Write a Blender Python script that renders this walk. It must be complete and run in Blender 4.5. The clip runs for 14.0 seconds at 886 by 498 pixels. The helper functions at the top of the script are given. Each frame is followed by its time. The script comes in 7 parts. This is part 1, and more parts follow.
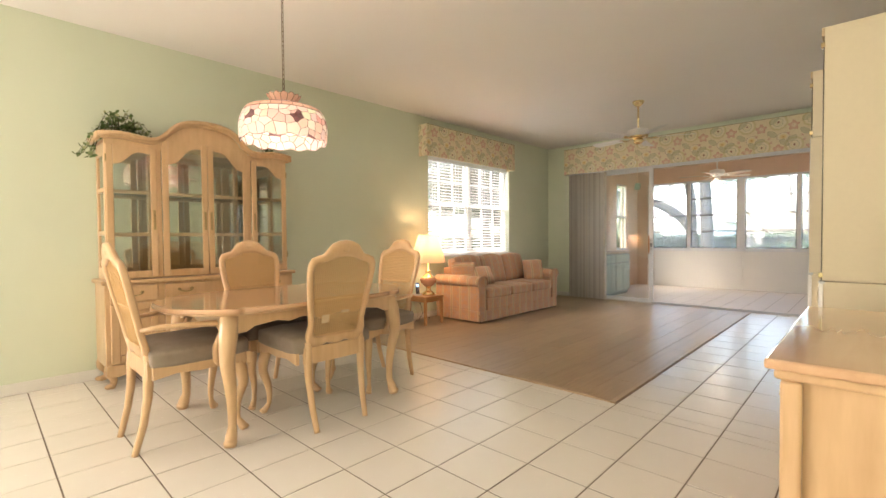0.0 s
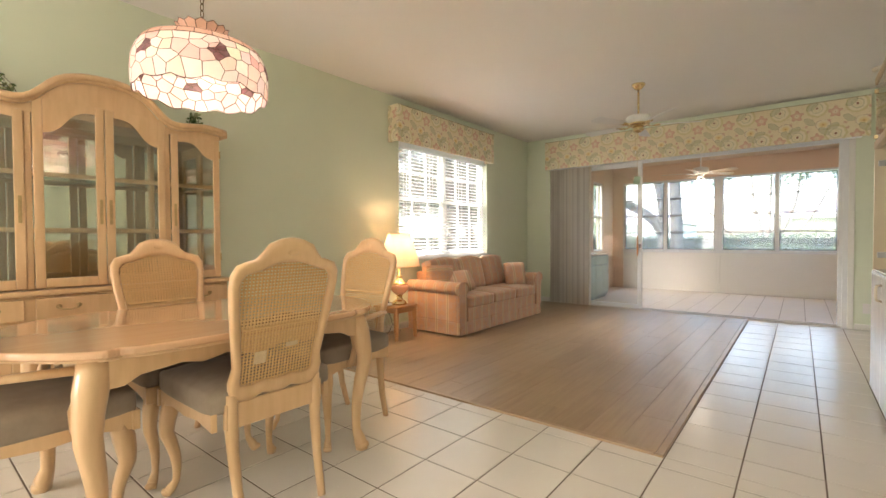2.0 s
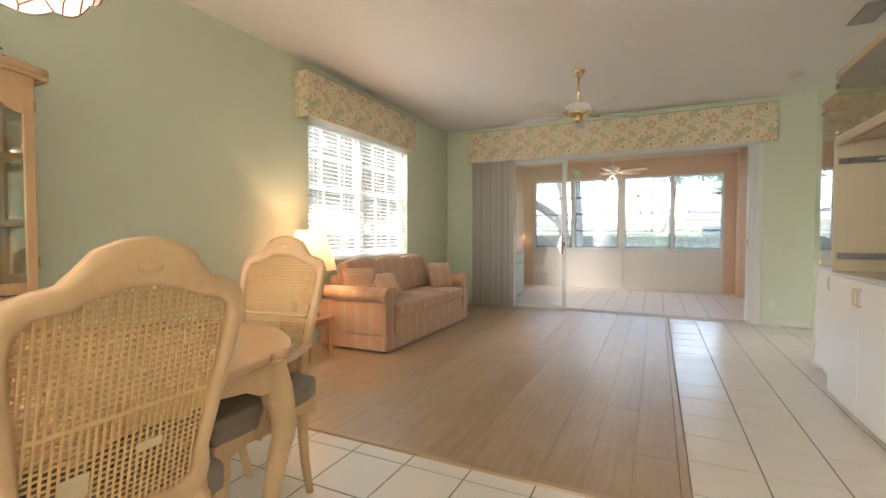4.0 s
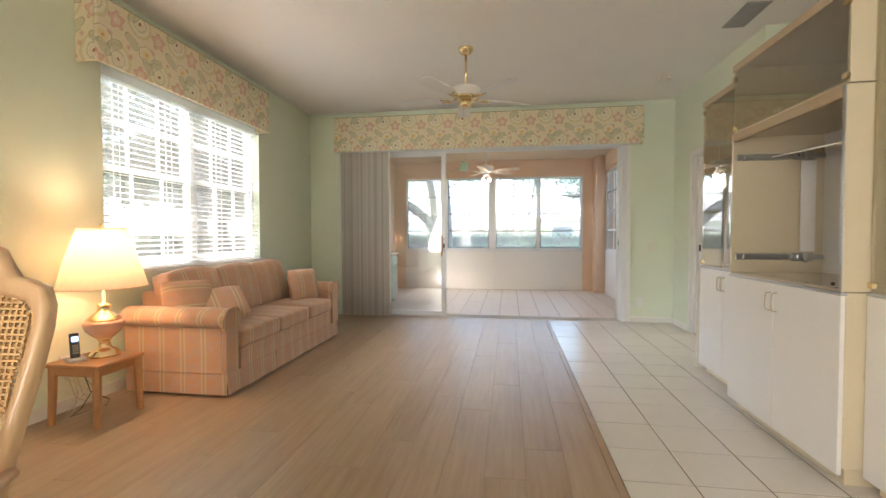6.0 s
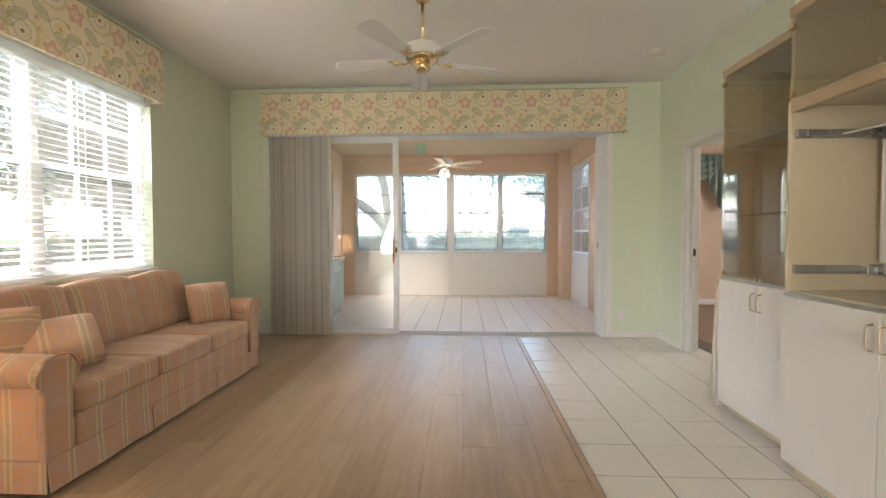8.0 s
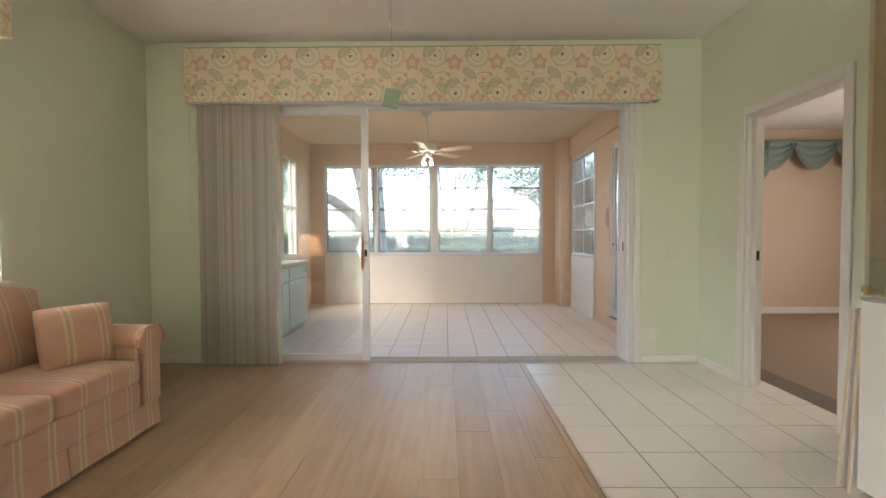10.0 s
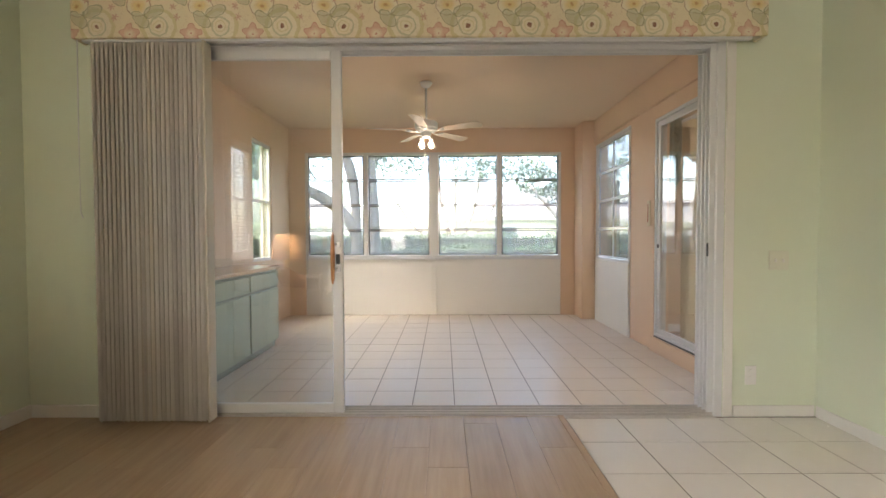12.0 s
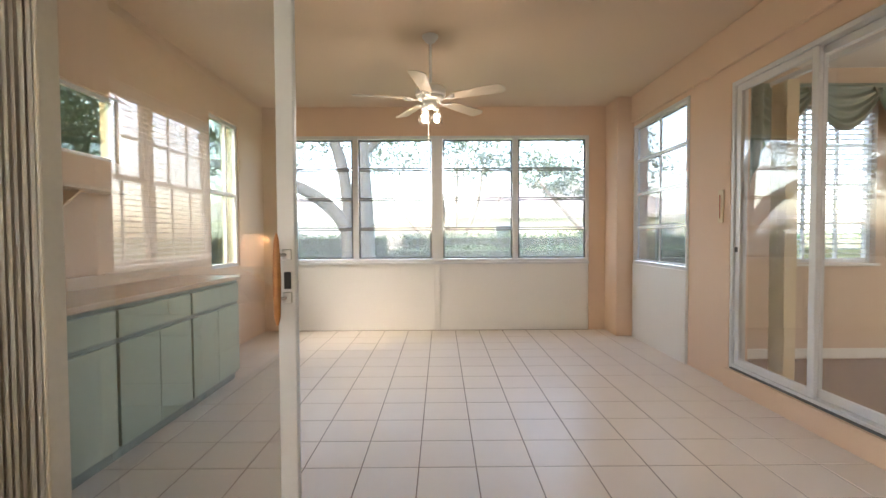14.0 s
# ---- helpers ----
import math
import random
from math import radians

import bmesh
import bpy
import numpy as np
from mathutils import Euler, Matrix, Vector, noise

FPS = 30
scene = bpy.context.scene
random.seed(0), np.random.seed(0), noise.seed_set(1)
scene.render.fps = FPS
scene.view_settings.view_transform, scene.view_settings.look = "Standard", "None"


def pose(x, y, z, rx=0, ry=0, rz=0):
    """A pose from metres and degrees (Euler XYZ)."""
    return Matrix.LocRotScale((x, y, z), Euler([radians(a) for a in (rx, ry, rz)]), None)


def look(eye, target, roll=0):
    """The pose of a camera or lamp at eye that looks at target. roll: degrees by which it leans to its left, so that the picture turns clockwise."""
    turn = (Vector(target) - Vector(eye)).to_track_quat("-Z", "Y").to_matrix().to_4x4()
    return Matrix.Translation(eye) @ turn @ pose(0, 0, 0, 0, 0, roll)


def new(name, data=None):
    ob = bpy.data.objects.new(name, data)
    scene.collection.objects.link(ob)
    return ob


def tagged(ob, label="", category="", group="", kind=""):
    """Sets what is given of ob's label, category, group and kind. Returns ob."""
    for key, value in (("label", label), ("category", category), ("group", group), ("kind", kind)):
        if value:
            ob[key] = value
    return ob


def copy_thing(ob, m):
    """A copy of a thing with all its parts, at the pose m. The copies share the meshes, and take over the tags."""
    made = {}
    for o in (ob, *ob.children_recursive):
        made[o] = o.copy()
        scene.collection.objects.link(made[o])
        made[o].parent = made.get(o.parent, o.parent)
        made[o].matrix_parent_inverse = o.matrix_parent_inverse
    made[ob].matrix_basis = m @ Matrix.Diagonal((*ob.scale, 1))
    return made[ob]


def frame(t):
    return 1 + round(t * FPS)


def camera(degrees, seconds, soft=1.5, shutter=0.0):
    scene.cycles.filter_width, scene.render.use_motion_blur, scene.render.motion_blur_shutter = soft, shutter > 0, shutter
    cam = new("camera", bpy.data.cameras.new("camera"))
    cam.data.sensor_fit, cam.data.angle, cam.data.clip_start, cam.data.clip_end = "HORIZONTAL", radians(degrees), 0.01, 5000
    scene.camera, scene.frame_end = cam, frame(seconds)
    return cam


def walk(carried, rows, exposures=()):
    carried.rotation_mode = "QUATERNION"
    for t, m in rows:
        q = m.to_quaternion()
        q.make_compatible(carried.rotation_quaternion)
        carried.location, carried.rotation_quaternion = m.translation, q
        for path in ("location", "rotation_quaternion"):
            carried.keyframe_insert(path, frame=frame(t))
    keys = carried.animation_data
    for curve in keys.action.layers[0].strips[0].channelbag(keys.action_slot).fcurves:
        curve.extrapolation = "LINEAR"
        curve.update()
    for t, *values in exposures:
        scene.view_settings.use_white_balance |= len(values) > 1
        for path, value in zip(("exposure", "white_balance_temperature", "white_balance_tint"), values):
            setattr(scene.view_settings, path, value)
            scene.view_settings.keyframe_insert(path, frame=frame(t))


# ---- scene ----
cam = camera(89.7, 14.0)
PATH = [
    (0, (2.302, 0.564, 1.109), (3.749, 1.944, 1.061), -0.5),
    (0.5, (2.415, 0.761, 1.127), (3.881, 2.121, 1.073), -0.3),
    (1, (2.562, 0.905, 1.109), (4.045, 2.246, 1.062), -0.4),
    (1.5, (2.694, 1.097, 1.106), (4.212, 2.399, 1.058), -0.3),
    (2, (2.819, 1.246, 1.095), (4.38, 2.497, 1.05), -0.3),
    (2.5, (2.936, 1.447, 1.089), (4.553, 2.622, 1.042), -0.2),
    (5, (3.61, 2.129, 1.118), (5.522, 2.714, 1.057), -0.1),
    (5.5, (3.814, 2.225, 1.119), (5.767, 2.651, 1.061), -0.2),
    (6, (3.998, 2.268, 1.105), (5.975, 2.562, 1.046), -0.1),
    (6.5, (4.236, 2.289, 1.108), (6.224, 2.497, 1.051), -0.2),
    (7, (4.464, 2.323, 1.114), (6.458, 2.473, 1.054), -0.1),
    (7.5, (4.724, 2.353, 1.113), (6.719, 2.472, 1.054), -0.1),
    (8, (4.943, 2.374, 1.129), (6.939, 2.468, 1.07), -0.1),
    (8.5, (5.21, 2.399, 1.117), (7.208, 2.465, 1.058), -0.2),
    (11, (6.645, 2.456, 1.116), (8.644, 2.46, 1.059), -0.2),
    (11.5, (6.947, 2.474, 1.103), (8.946, 2.479, 1.046), -0.2),
    (12, (7.25, 2.494, 1.1), (9.249, 2.499, 1.048), -0.2),
    (12.5, (7.563, 2.491, 1.114), (9.562, 2.495, 1.06), -0.2),
    (13, (7.841, 2.529, 1.127), (9.841, 2.529, 1.071), -0.3),
    (13.5, (8.16, 2.598, 1.113), (10.159, 2.591, 1.061), -0.3),
    (14, (8.413, 2.606, 1.122), (10.413, 2.597, 1.064), -0.3),
]
walk(cam, [(t, look(eye, target, roll)) for t, eye, target, roll in PATH], exposures=((0, 4.58, 6900, 16), (5.0, 4.66, 6420, 14), (8.0, 4.69, 6450, 14), (11.0, 4.50, 6780, 14), (14.0, 4.56, 6950, 15)))

# ---- world, sun and lamps ----
world = bpy.data.worlds.new("sky_world")
scene.world = world
world.use_nodes = True
wn = world.node_tree
sky = wn.nodes.new("ShaderNodeTexSky")
sky.sky_type = 'NISHITA'
sky.sun_disc = False
sky.sun_elevation, sky.sun_rotation = radians(45), radians(338)
sky.air_density, sky.dust_density = 1.0, 3.0
wn.links.new(sky.outputs[0], wn.nodes["Background"].inputs[0])
wn.nodes["Background"].inputs[1].default_value = 0.15

sun = new("sun", bpy.data.lights.new("sun", 'SUN'))
sun.data.energy, sun.data.angle, sun.data.color = 0.6, radians(60.0), (1.0, 0.95, 0.88)
sun.matrix_world = look((-24, 60, 65), (0, 0, 0))


def area_lamp(name, eye, target, sx, sy, watts, col):
    ld = bpy.data.lights.new(name, 'AREA')
    ld.shape, ld.size, ld.size_y, ld.energy, ld.color = 'RECTANGLE', sx, sy, watts, col
    ob = new(name, ld)
    ob.matrix_world = look(eye, target)
    return ob


def bulb(name, at, watts, col, radius=0.03):
    ld = bpy.data.lights.new(name, 'POINT')
    ld.energy, ld.color, ld.shadow_soft_size = watts, col, radius
    ob = new(name, ld)
    ob.location = at
    return ob


WARM = (1.0, 0.68, 0.41)
# unseen fill lamp by a windowless wall, adds daylight behind the walk's start
area_lamp("rear_window_light", (-0.9, 4.97, 1.45), (-0.3, 1.0, 2.7), 3.6, 1.9, 18.0, (1.0, 0.92, 0.86))
bulb("table_lamp_light", (6.40, 4.745, 1.03), 0.52, WARM, 0.04)
bulb("pendant_light", (3.75, 3.41, 1.84), 0.17, (1.0, 0.86, 0.72), 0.05)
bulb("sunroom_fan_light", (12.24, 2.688, 1.99), 0.22, (1.0, 0.84, 0.64), 0.11)
# unseen fill lamp at the solid end wall, added to brighten the bedroom
area_lamp("bedroom_window_light", (9.8, -3.55, 1.5), (9.8, 0, 1.2), 1.8, 1.3, 2.5, (1.0, 0.95, 0.88))

# ---- building helpers ----
def part(name, bm, material, parent, label="", smooth=False):
    me = bpy.data.meshes.new(name)
    bm.normal_update()
    bm.to_mesh(me)
    bm.free()
    for m in (material if isinstance(material, (list, tuple)) else [material]):
        me.materials.append(m)
    if smooth:
        me.polygons.foreach_set("use_smooth", [True] * len(me.polygons))
        me.update()
    ob = new(name, me)
    if parent is not None:
        ob.parent = parent
    if label:
        ob["label"] = label
    return ob


def thing(name, x, y, z, label, category, group="", rz=0.0, kind=""):
    ob = new(name)
    ob.empty_display_size = 0.1
    ob.matrix_basis = pose(x, y, z, 0, 0, rz)
    return tagged(ob, label, category, group, kind)


def share(name, mesh_ob, parent, m):
    """Another object on the same mesh."""
    ob = new(name, mesh_ob.data)
    ob.parent = parent
    ob.matrix_basis = m
    return ob


def B():
    return bmesh.new()


def bx(bm, x0, x1, y0, y1, z0, z1, bev=0.0, seg=2, m=None):
    """A box between the given limits, its edges rounded by bev."""
    mat = Matrix.Translation(((x0 + x1) / 2, (y0 + y1) / 2, (z0 + z1) / 2)) @ Matrix.Diagonal((x1 - x0, y1 - y0, z1 - z0, 1))
    if m is not None:
        mat = m @ mat
    r = bmesh.ops.create_cube(bm, size=1.0, matrix=mat)
    if bev > 0:
        es = {e for v in r["verts"] for e in v.link_edges}
        bmesh.ops.bevel(bm, geom=list(es), offset=bev, segments=seg, affect='EDGES', profile=0.5)
    return bm


def cyl(bm, p0, p1, r0, r1=None, seg=16):
    p0, p1 = Vector(p0), Vector(p1)
    d = p1 - p0
    m = Matrix.Translation((p0 + p1) / 2) @ d.to_track_quat('Z', 'Y').to_matrix().to_4x4()
    bmesh.ops.create_cone(bm, cap_ends=True, segments=seg, radius1=r0, radius2=r0 if r1 is None else r1, depth=d.length, matrix=m)
    return bm


def lathe(bm, prof, seg=28, x=0.0, y=0.0, z=0.0, sx=1.0, sy=1.0, wave=None):
    """Turns the profile of (radius, height) about z."""
    rings = []
    for n, (r, h) in enumerate(prof):
        if r < 1e-5:
            rings.append([bm.verts.new((x, y, z + h))])
        else:
            ring = []
            for k in range(seg):
                a = 2 * math.pi * k / seg
                rr = r * (wave(a, n) if wave else 1.0)
                ring.append(bm.verts.new((x + rr * sx * math.cos(a), y + rr * sy * math.sin(a), z + h)))
            rings.append(ring)
    for a, b in zip(rings, rings[1:]):
        for k in range(seg):
            k2 = (k + 1) % seg
            f = [a[k % len(a)], a[k2 % len(a)], b[k2 % len(b)], b[k % len(b)]]
            f = list(dict.fromkeys(f))
            if len(f) > 2:
                bm.faces.new(f)
    return bm


def tube(bm, pts, radii, seg=10, flat=1.0, up=(0, 0, 1), closed=False, square=False):
    """Sweeps a round (or squarish) section along the points; flat scales it across `up`."""
    pts = [Vector(p) for p in pts]
    if not isinstance(radii, (list, tuple)):
        radii = [radii] * len(pts)
    up = Vector(up)
    rings = []
    n = len(pts)
    for i, p in enumerate(pts):
        if closed:
            d = pts[(i + 1) % n] - pts[i - 1]
        else:
            d = pts[min(i + 1, n - 1)] - pts[max(i - 1, 0)]
        d.normalize()
        s = d.cross(up)
        if s.length < 1e-4:
            s = d.cross(Vector((0, 1, 0)))
        s.normalize()
        u = s.cross(d).normalized()
        ring = []
        for k in range(seg):
            a = 2 * math.pi * (k + 0.5) / seg
            c, sn = math.cos(a), math.sin(a)
            if square:
                q = max(abs(c), abs(sn)) ** 0.65
                c, sn = c / q, sn / q
            ring.append(bm.verts.new(p + s * c * radii[i] + u * sn * radii[i] * flat))
        rings.append(ring)
    pairs = list(zip(rings, rings[1:])) + ([(rings[-1], rings[0])] if closed else [])
    for a, b in pairs:
        for k in range(seg):
            bm.faces.new((a[k], a[(k + 1) % seg], b[(k + 1) % seg], b[k]))
    if not closed:
        bm.faces.new(rings[0][::-1])
        bm.faces.new(rings[-1])
    return bm


def prism(bm, outline, depth, m=None, bev=0.0, seg=2):
    """A flat outline of (a, b) in the xy plane, raised by depth along z, then placed by m."""
    lo = [bm.verts.new((a, b, 0)) for a, b in outline]
    hi = [bm.verts.new((a, b, depth)) for a, b in outline]
    n = len(lo)
    fs = [bm.faces.new(lo[::-1]), bm.faces.new(hi)]
    rim = []
    for k in range(n):
        fs.append(bm.faces.new((lo[k], lo[(k + 1) % n], hi[(k + 1) % n], hi[k])))
    if bev > 0:
        rim = [e for f in fs[:2] for e in f.edges]
    vs = lo + hi
    if m is not None:
        bmesh.ops.transform(bm, matrix=m, verts=vs)
    if bev > 0:
        bmesh.ops.bevel(bm, geom=rim, offset=bev, segments=seg, affect='EDGES', profile=0.5)
    return bm


def cushion(bm, sx, sy, sz, puff=0.5, n=10, m=None, crown=0.0):
    """A stuffed box centred at the origin with rounded seams; puff swells the large faces."""
    before = len(bm.verts)
    r = bmesh.ops.create_cube(bm, size=1.0)
    es = list({e for v in r["verts"] for e in v.link_edges})
    bmesh.ops.subdivide_edges(bm, edges=es, cuts=n, use_grid_fill=True)
    bm.verts.ensure_lookup_table()
    vs = list(bm.verts)[before:]
    for v in vs:
        x, y, z = v.co * 2
        ex, ey, ez = (1 - abs(x) ** 4), (1 - abs(y) ** 4), (1 - abs(z) ** 4)
        k = 0.06
        nx = x * (1 - k * (abs(y) ** 6 + abs(z) ** 6) * 0.5)
        ny = y * (1 - k * (abs(x) ** 6 + abs(z) ** 6) * 0.5)
        nz = z * (1 - puff * 0.5 + puff * 0.5 * (max(ex, 0) * max(ey, 0)) ** 0.5 + crown * max(ex, 0) * max(ey, 0))
        w = noise.noise(Vector((x * 2.1 + sx * 7, y * 2.1, z))) * 0.012
        v.co = (nx * sx / 2, ny * sy / 2, nz * sz / 2 + w * sz)
    if m is not None:
        bmesh.ops.transform(bm, matrix=m, verts=vs)
    return bm


def frame_box(bm, u0, u1, v0, v1, w0, w1, wid, plane, bev=0.003):
    """A rectangular frame of bars of the given width. plane 'x': u is y, v is z, w is x. plane 'y': u is x, v is z, w is y."""
    def bar(a0, a1, b0, b1):
        if plane == 'x':
            bx(bm, w0, w1, a0, a1, b0, b1, bev, 1)
        else:
            bx(bm, a0, a1, w0, w1, b0, b1, bev, 1)
    bar(u0, u0 + wid, v0, v1)
    bar(u1 - wid, u1, v0, v1)
    bar(u0 + wid, u1 - wid, v0, v0 + wid)
    bar(u0 + wid, u1 - wid, v1 - wid, v1)
    return bm


# ---- materials ----
class Mat:
    """A short way to write node materials."""

    def __init__(self, name):
        self.m = bpy.data.materials.new(name)
        self.m.use_nodes = True
        self.t = self.m.node_tree
        self.p = self.t.nodes["Principled BSDF"]
        self.out = self.t.nodes["Material Output"]

    def n(self, kind, **kw):
        node = self.t.nodes.new(kind)
        for k, v in kw.items():
            if k == "op":
                node.operation = v
            elif k == "blend":
                node.blend_type = v
            elif k == "typ":
                node.data_type = v
        return node

    def link(self, a, b):
        self.t.links.new(a, b)

    def coord(self, which="Object"):
        return self.n("ShaderNodeTexCoord").outputs[which]

    def math(self, op, a, b=None, c=None, clamp=False):
        node = self.n("ShaderNodeMath", op=op)
        node.use_clamp = clamp
        for i, v in enumerate((a, b, c)):
            if v is None:
                continue
            if isinstance(v, (int, float)):
                node.inputs[i].default_value = v
            else:
                self.link(v, node.inputs[i])
        return node.outputs[0]

    def mix(self, f, a, b, blend='MIX'):
        node = self.n("ShaderNodeMix")
        node.data_type, node.blend_type = 'RGBA', blend
        for s, v in ((0, f), (6, a), (7, b)):
            if isinstance(v, (int, float)):
                node.inputs[s].default_value = v
            elif isinstance(v, tuple):
                node.inputs[s].default_value = (*v, 1) if len(v) == 3 else v
            else:
                self.link(v, node.inputs[s])
        return node.outputs[2]

    def noise(self, scale, detail=4.0, vec=None, rough=0.55, stretch=None):
        node = self.n("ShaderNodeTexNoise")
        node.inputs["Scale"].default_value, node.inputs["Detail"].default_value, node.inputs["Roughness"].default_value = scale, detail, rough
        v = vec if vec is not None else self.coord()
        if stretch:
            mp = self.n("ShaderNodeMapping")
            mp.inputs["Scale"].default_value = stretch
            self.link(v, mp.inputs[0])
            v = mp.outputs[0]
        self.link(v, node.inputs["Vector"])
        return node.outputs[0]

    def ramp(self, f, *stops):
        node = self.n("ShaderNodeValToRGB")
        el = node.color_ramp.elements
        while len(el) < len(stops):
            el.new(0.5)
        for e, (pos, col) in zip(el, stops):
            e.position = pos
            e.color = (*col, 1) if isinstance(col, tuple) else (col, col, col, 1)
        self.link(f, node.inputs[0])
        return node.outputs[0]

    def bump(self, h, strength=0.2, dist=0.01):
        node = self.n("ShaderNodeBump")
        node.inputs["Strength"].default_value, node.inputs["Distance"].default_value = strength, dist
        self.link(h, node.inputs["Height"])
        self.link(node.outputs[0], self.p.inputs["Normal"])

    def set(self, col=None, rough=None, metal=None, spec=None, **kw):
        for key, v in (("Base Color", col), ("Roughness", rough), ("Metallic", metal), ("Specular IOR Level", spec)):
            if v is None:
                continue
            if isinstance(v, tuple):
                self.p.inputs[key].default_value = (*v, 1)
            elif isinstance(v, (int, float)):
                self.p.inputs[key].default_value = v
            else:
                self.link(v, self.p.inputs[key])
        for k, v in kw.items():
            self.p.inputs[k.replace("_", " ")].default_value = v
        return self


def paint(name, col, rough=0.6, var=0.05, bump=0.15, scale=90.0, spec=0.3):
    """Rolled wall paint: slight mottling and orange-peel relief."""
    k = Mat(name)
    big, fine = k.noise(1.3, 3), k.noise(scale, 3)
    lo = tuple(c * (1 - var) for c in col)
    c = k.mix(big, lo, tuple(min(c * (1 + var), 0.95) for c in col))
    k.set(c, rough, 0.0, spec)
    k.bump(fine, bump, 0.002)
    return k.m


def plain(name, col, rough=0.5, metal=0.0, var=0.06, bump=0.0, scale=40.0, spec=0.5, **kw):
    k = Mat(name)
    f = k.noise(scale, 3)
    k.set(k.mix(f, tuple(c * (1 - var) for c in col), tuple(min(c * (1 + var), 1.0) for c in col)), None, metal, spec, **kw)
    k.link(k.math('MULTIPLY_ADD', k.noise(7.0, 3), 0.15, rough - 0.075), k.p.inputs["Roughness"])
    if bump:
        k.bump(k.noise(scale * 3, 3), bump, 0.002)
    return k.m


def wood(name, dark, light, rough=0.3, axis=(1, 1, 8), scale=6.0, bump=0.06, coat=0.0):
    """Lacquered timber with a drawn-out grain along the axis of the smallest stretch."""
    k = Mat(name)
    g = k.noise(scale, 6, stretch=axis)
    b = k.noise(1.7, 3)
    f = k.math('MULTIPLY_ADD', b, 0.5, k.math('MULTIPLY', g, 0.5))
    k.set(k.ramp(f, (0.3, dark), (0.7, light)), rough)
    k.p.inputs["Coat Weight"].default_value = coat
    k.p.inputs["Coat Roughness"].default_value = 0.12
    k.bump(g, bump, 0.001)
    return k.m


def glass(name, tint=(0.97, 0.98, 0.975), rough=0.0, sheen=0.07, veil=0.0):
    """Thin clear sheet: transparent with a mirror sheen that grows at grazing angles."""
    k = Mat(name)
    tr = k.n("ShaderNodeBsdfTransparent")
    tr.inputs[0].default_value = (*tint, 1)
    gl = k.n("ShaderNodeBsdfGlossy")
    gl.inputs["Roughness"].default_value = rough
    fr = k.n("ShaderNodeLayerWeight")
    fr.inputs[0].default_value = 0.5
    mx = k.n("ShaderNodeMixShader")
    k.link(k.math('MULTIPLY_ADD', k.math('POWER', fr.outputs["Facing"], 3.0), 0.9, sheen, True), mx.inputs[0])
    k.link(tr.outputs[0], mx.inputs[1])
    k.link(gl.outputs[0], mx.inputs[2])
    last = mx.outputs[0]
    if veil:
        # a translucent layer that puts bright haze over the view behind the pane
        tl_ = k.n("ShaderNodeBsdfTranslucent")
        tl_.inputs[0].default_value = (0.92, 0.86, 0.78, 1)
        dm = k.n("ShaderNodeMixShader")
        dm.inputs[0].default_value = veil
        k.link(last, dm.inputs[1])
        k.link(tl_.outputs[0], dm.inputs[2])
        last = dm.outputs[0]
    k.link(last, k.out.inputs[0])
    return k.m


MINT = paint("mint_wall_paint", (0.72, 0.775, 0.63))
PEACH = paint("peach_wall_paint", (0.78, 0.58, 0.43), bump=0.5, scale=45)
TAN = paint("tan_wall_paint", (0.62, 0.48, 0.36))
CEIL = paint("ceiling_paint", (0.91, 0.885, 0.85), 0.85, 0.02, 0.6, 60, 0.1)
PEACH_CEIL = paint("peach_ceiling_paint", (0.74, 0.58, 0.44), 0.85, 0.02, 0.6, 60, 0.1)
WHITE = plain("white_gloss_paint", (0.80, 0.79, 0.75), 0.35, var=0.02)
PANELW = plain("white_fibre_panel", (0.84, 0.82, 0.78), 0.5, var=0.02)
ALU = plain("white_enamelled_aluminium", (0.74, 0.75, 0.76), 0.35, 0.1, var=0.03)
ALU_DARK = plain("weathered_aluminium_track", (0.12, 0.12, 0.12), 0.5, 0.3, var=0.12)
BRASS = plain("polished_brass", (0.78, 0.62, 0.36), 0.16, 1.0, var=0.05)
STEEL = plain("zinc_steel", (0.55, 0.56, 0.57), 0.3, 0.9)
BLACK = plain("black_plastic", (0.02, 0.02, 0.022), 0.35)
GLASS = glass("window_glass")
DOORGLASS = glass("sliding_door_glass", (0.93, 0.94, 0.935), 0.0, 0.115)
# tint dims the glaring outdoors, the translucent layer adds haze to it
VEILED = glass("veiled_sunroom_glass", (0.72, 0.735, 0.73), 0.0, 0.05, 0.07)
# grey tint in the pane holds down the overbright view outside, no mesh
DIMMED = glass("dimmed_window_glass", (0.55, 0.585, 0.60), 0.0, 0.05, 0.02)
# green-grey tint darkens the too bright view through the left windows
LEFT_DIMMED = glass("dimmed_green_glass", (0.50, 0.55, 0.48), 0.0, 0.05)
SIDE_SCREEN = glass("dark_screened_glass", (0.46, 0.46, 0.45), 0.0, 0.06, 0.03)
PGROUT = plain("beige_grout", (0.34, 0.26, 0.20), 0.9, var=0.2, scale=60)
GROUT = plain("grey_grout", (0.17, 0.13, 0.10), 0.9, var=0.2, scale=60)


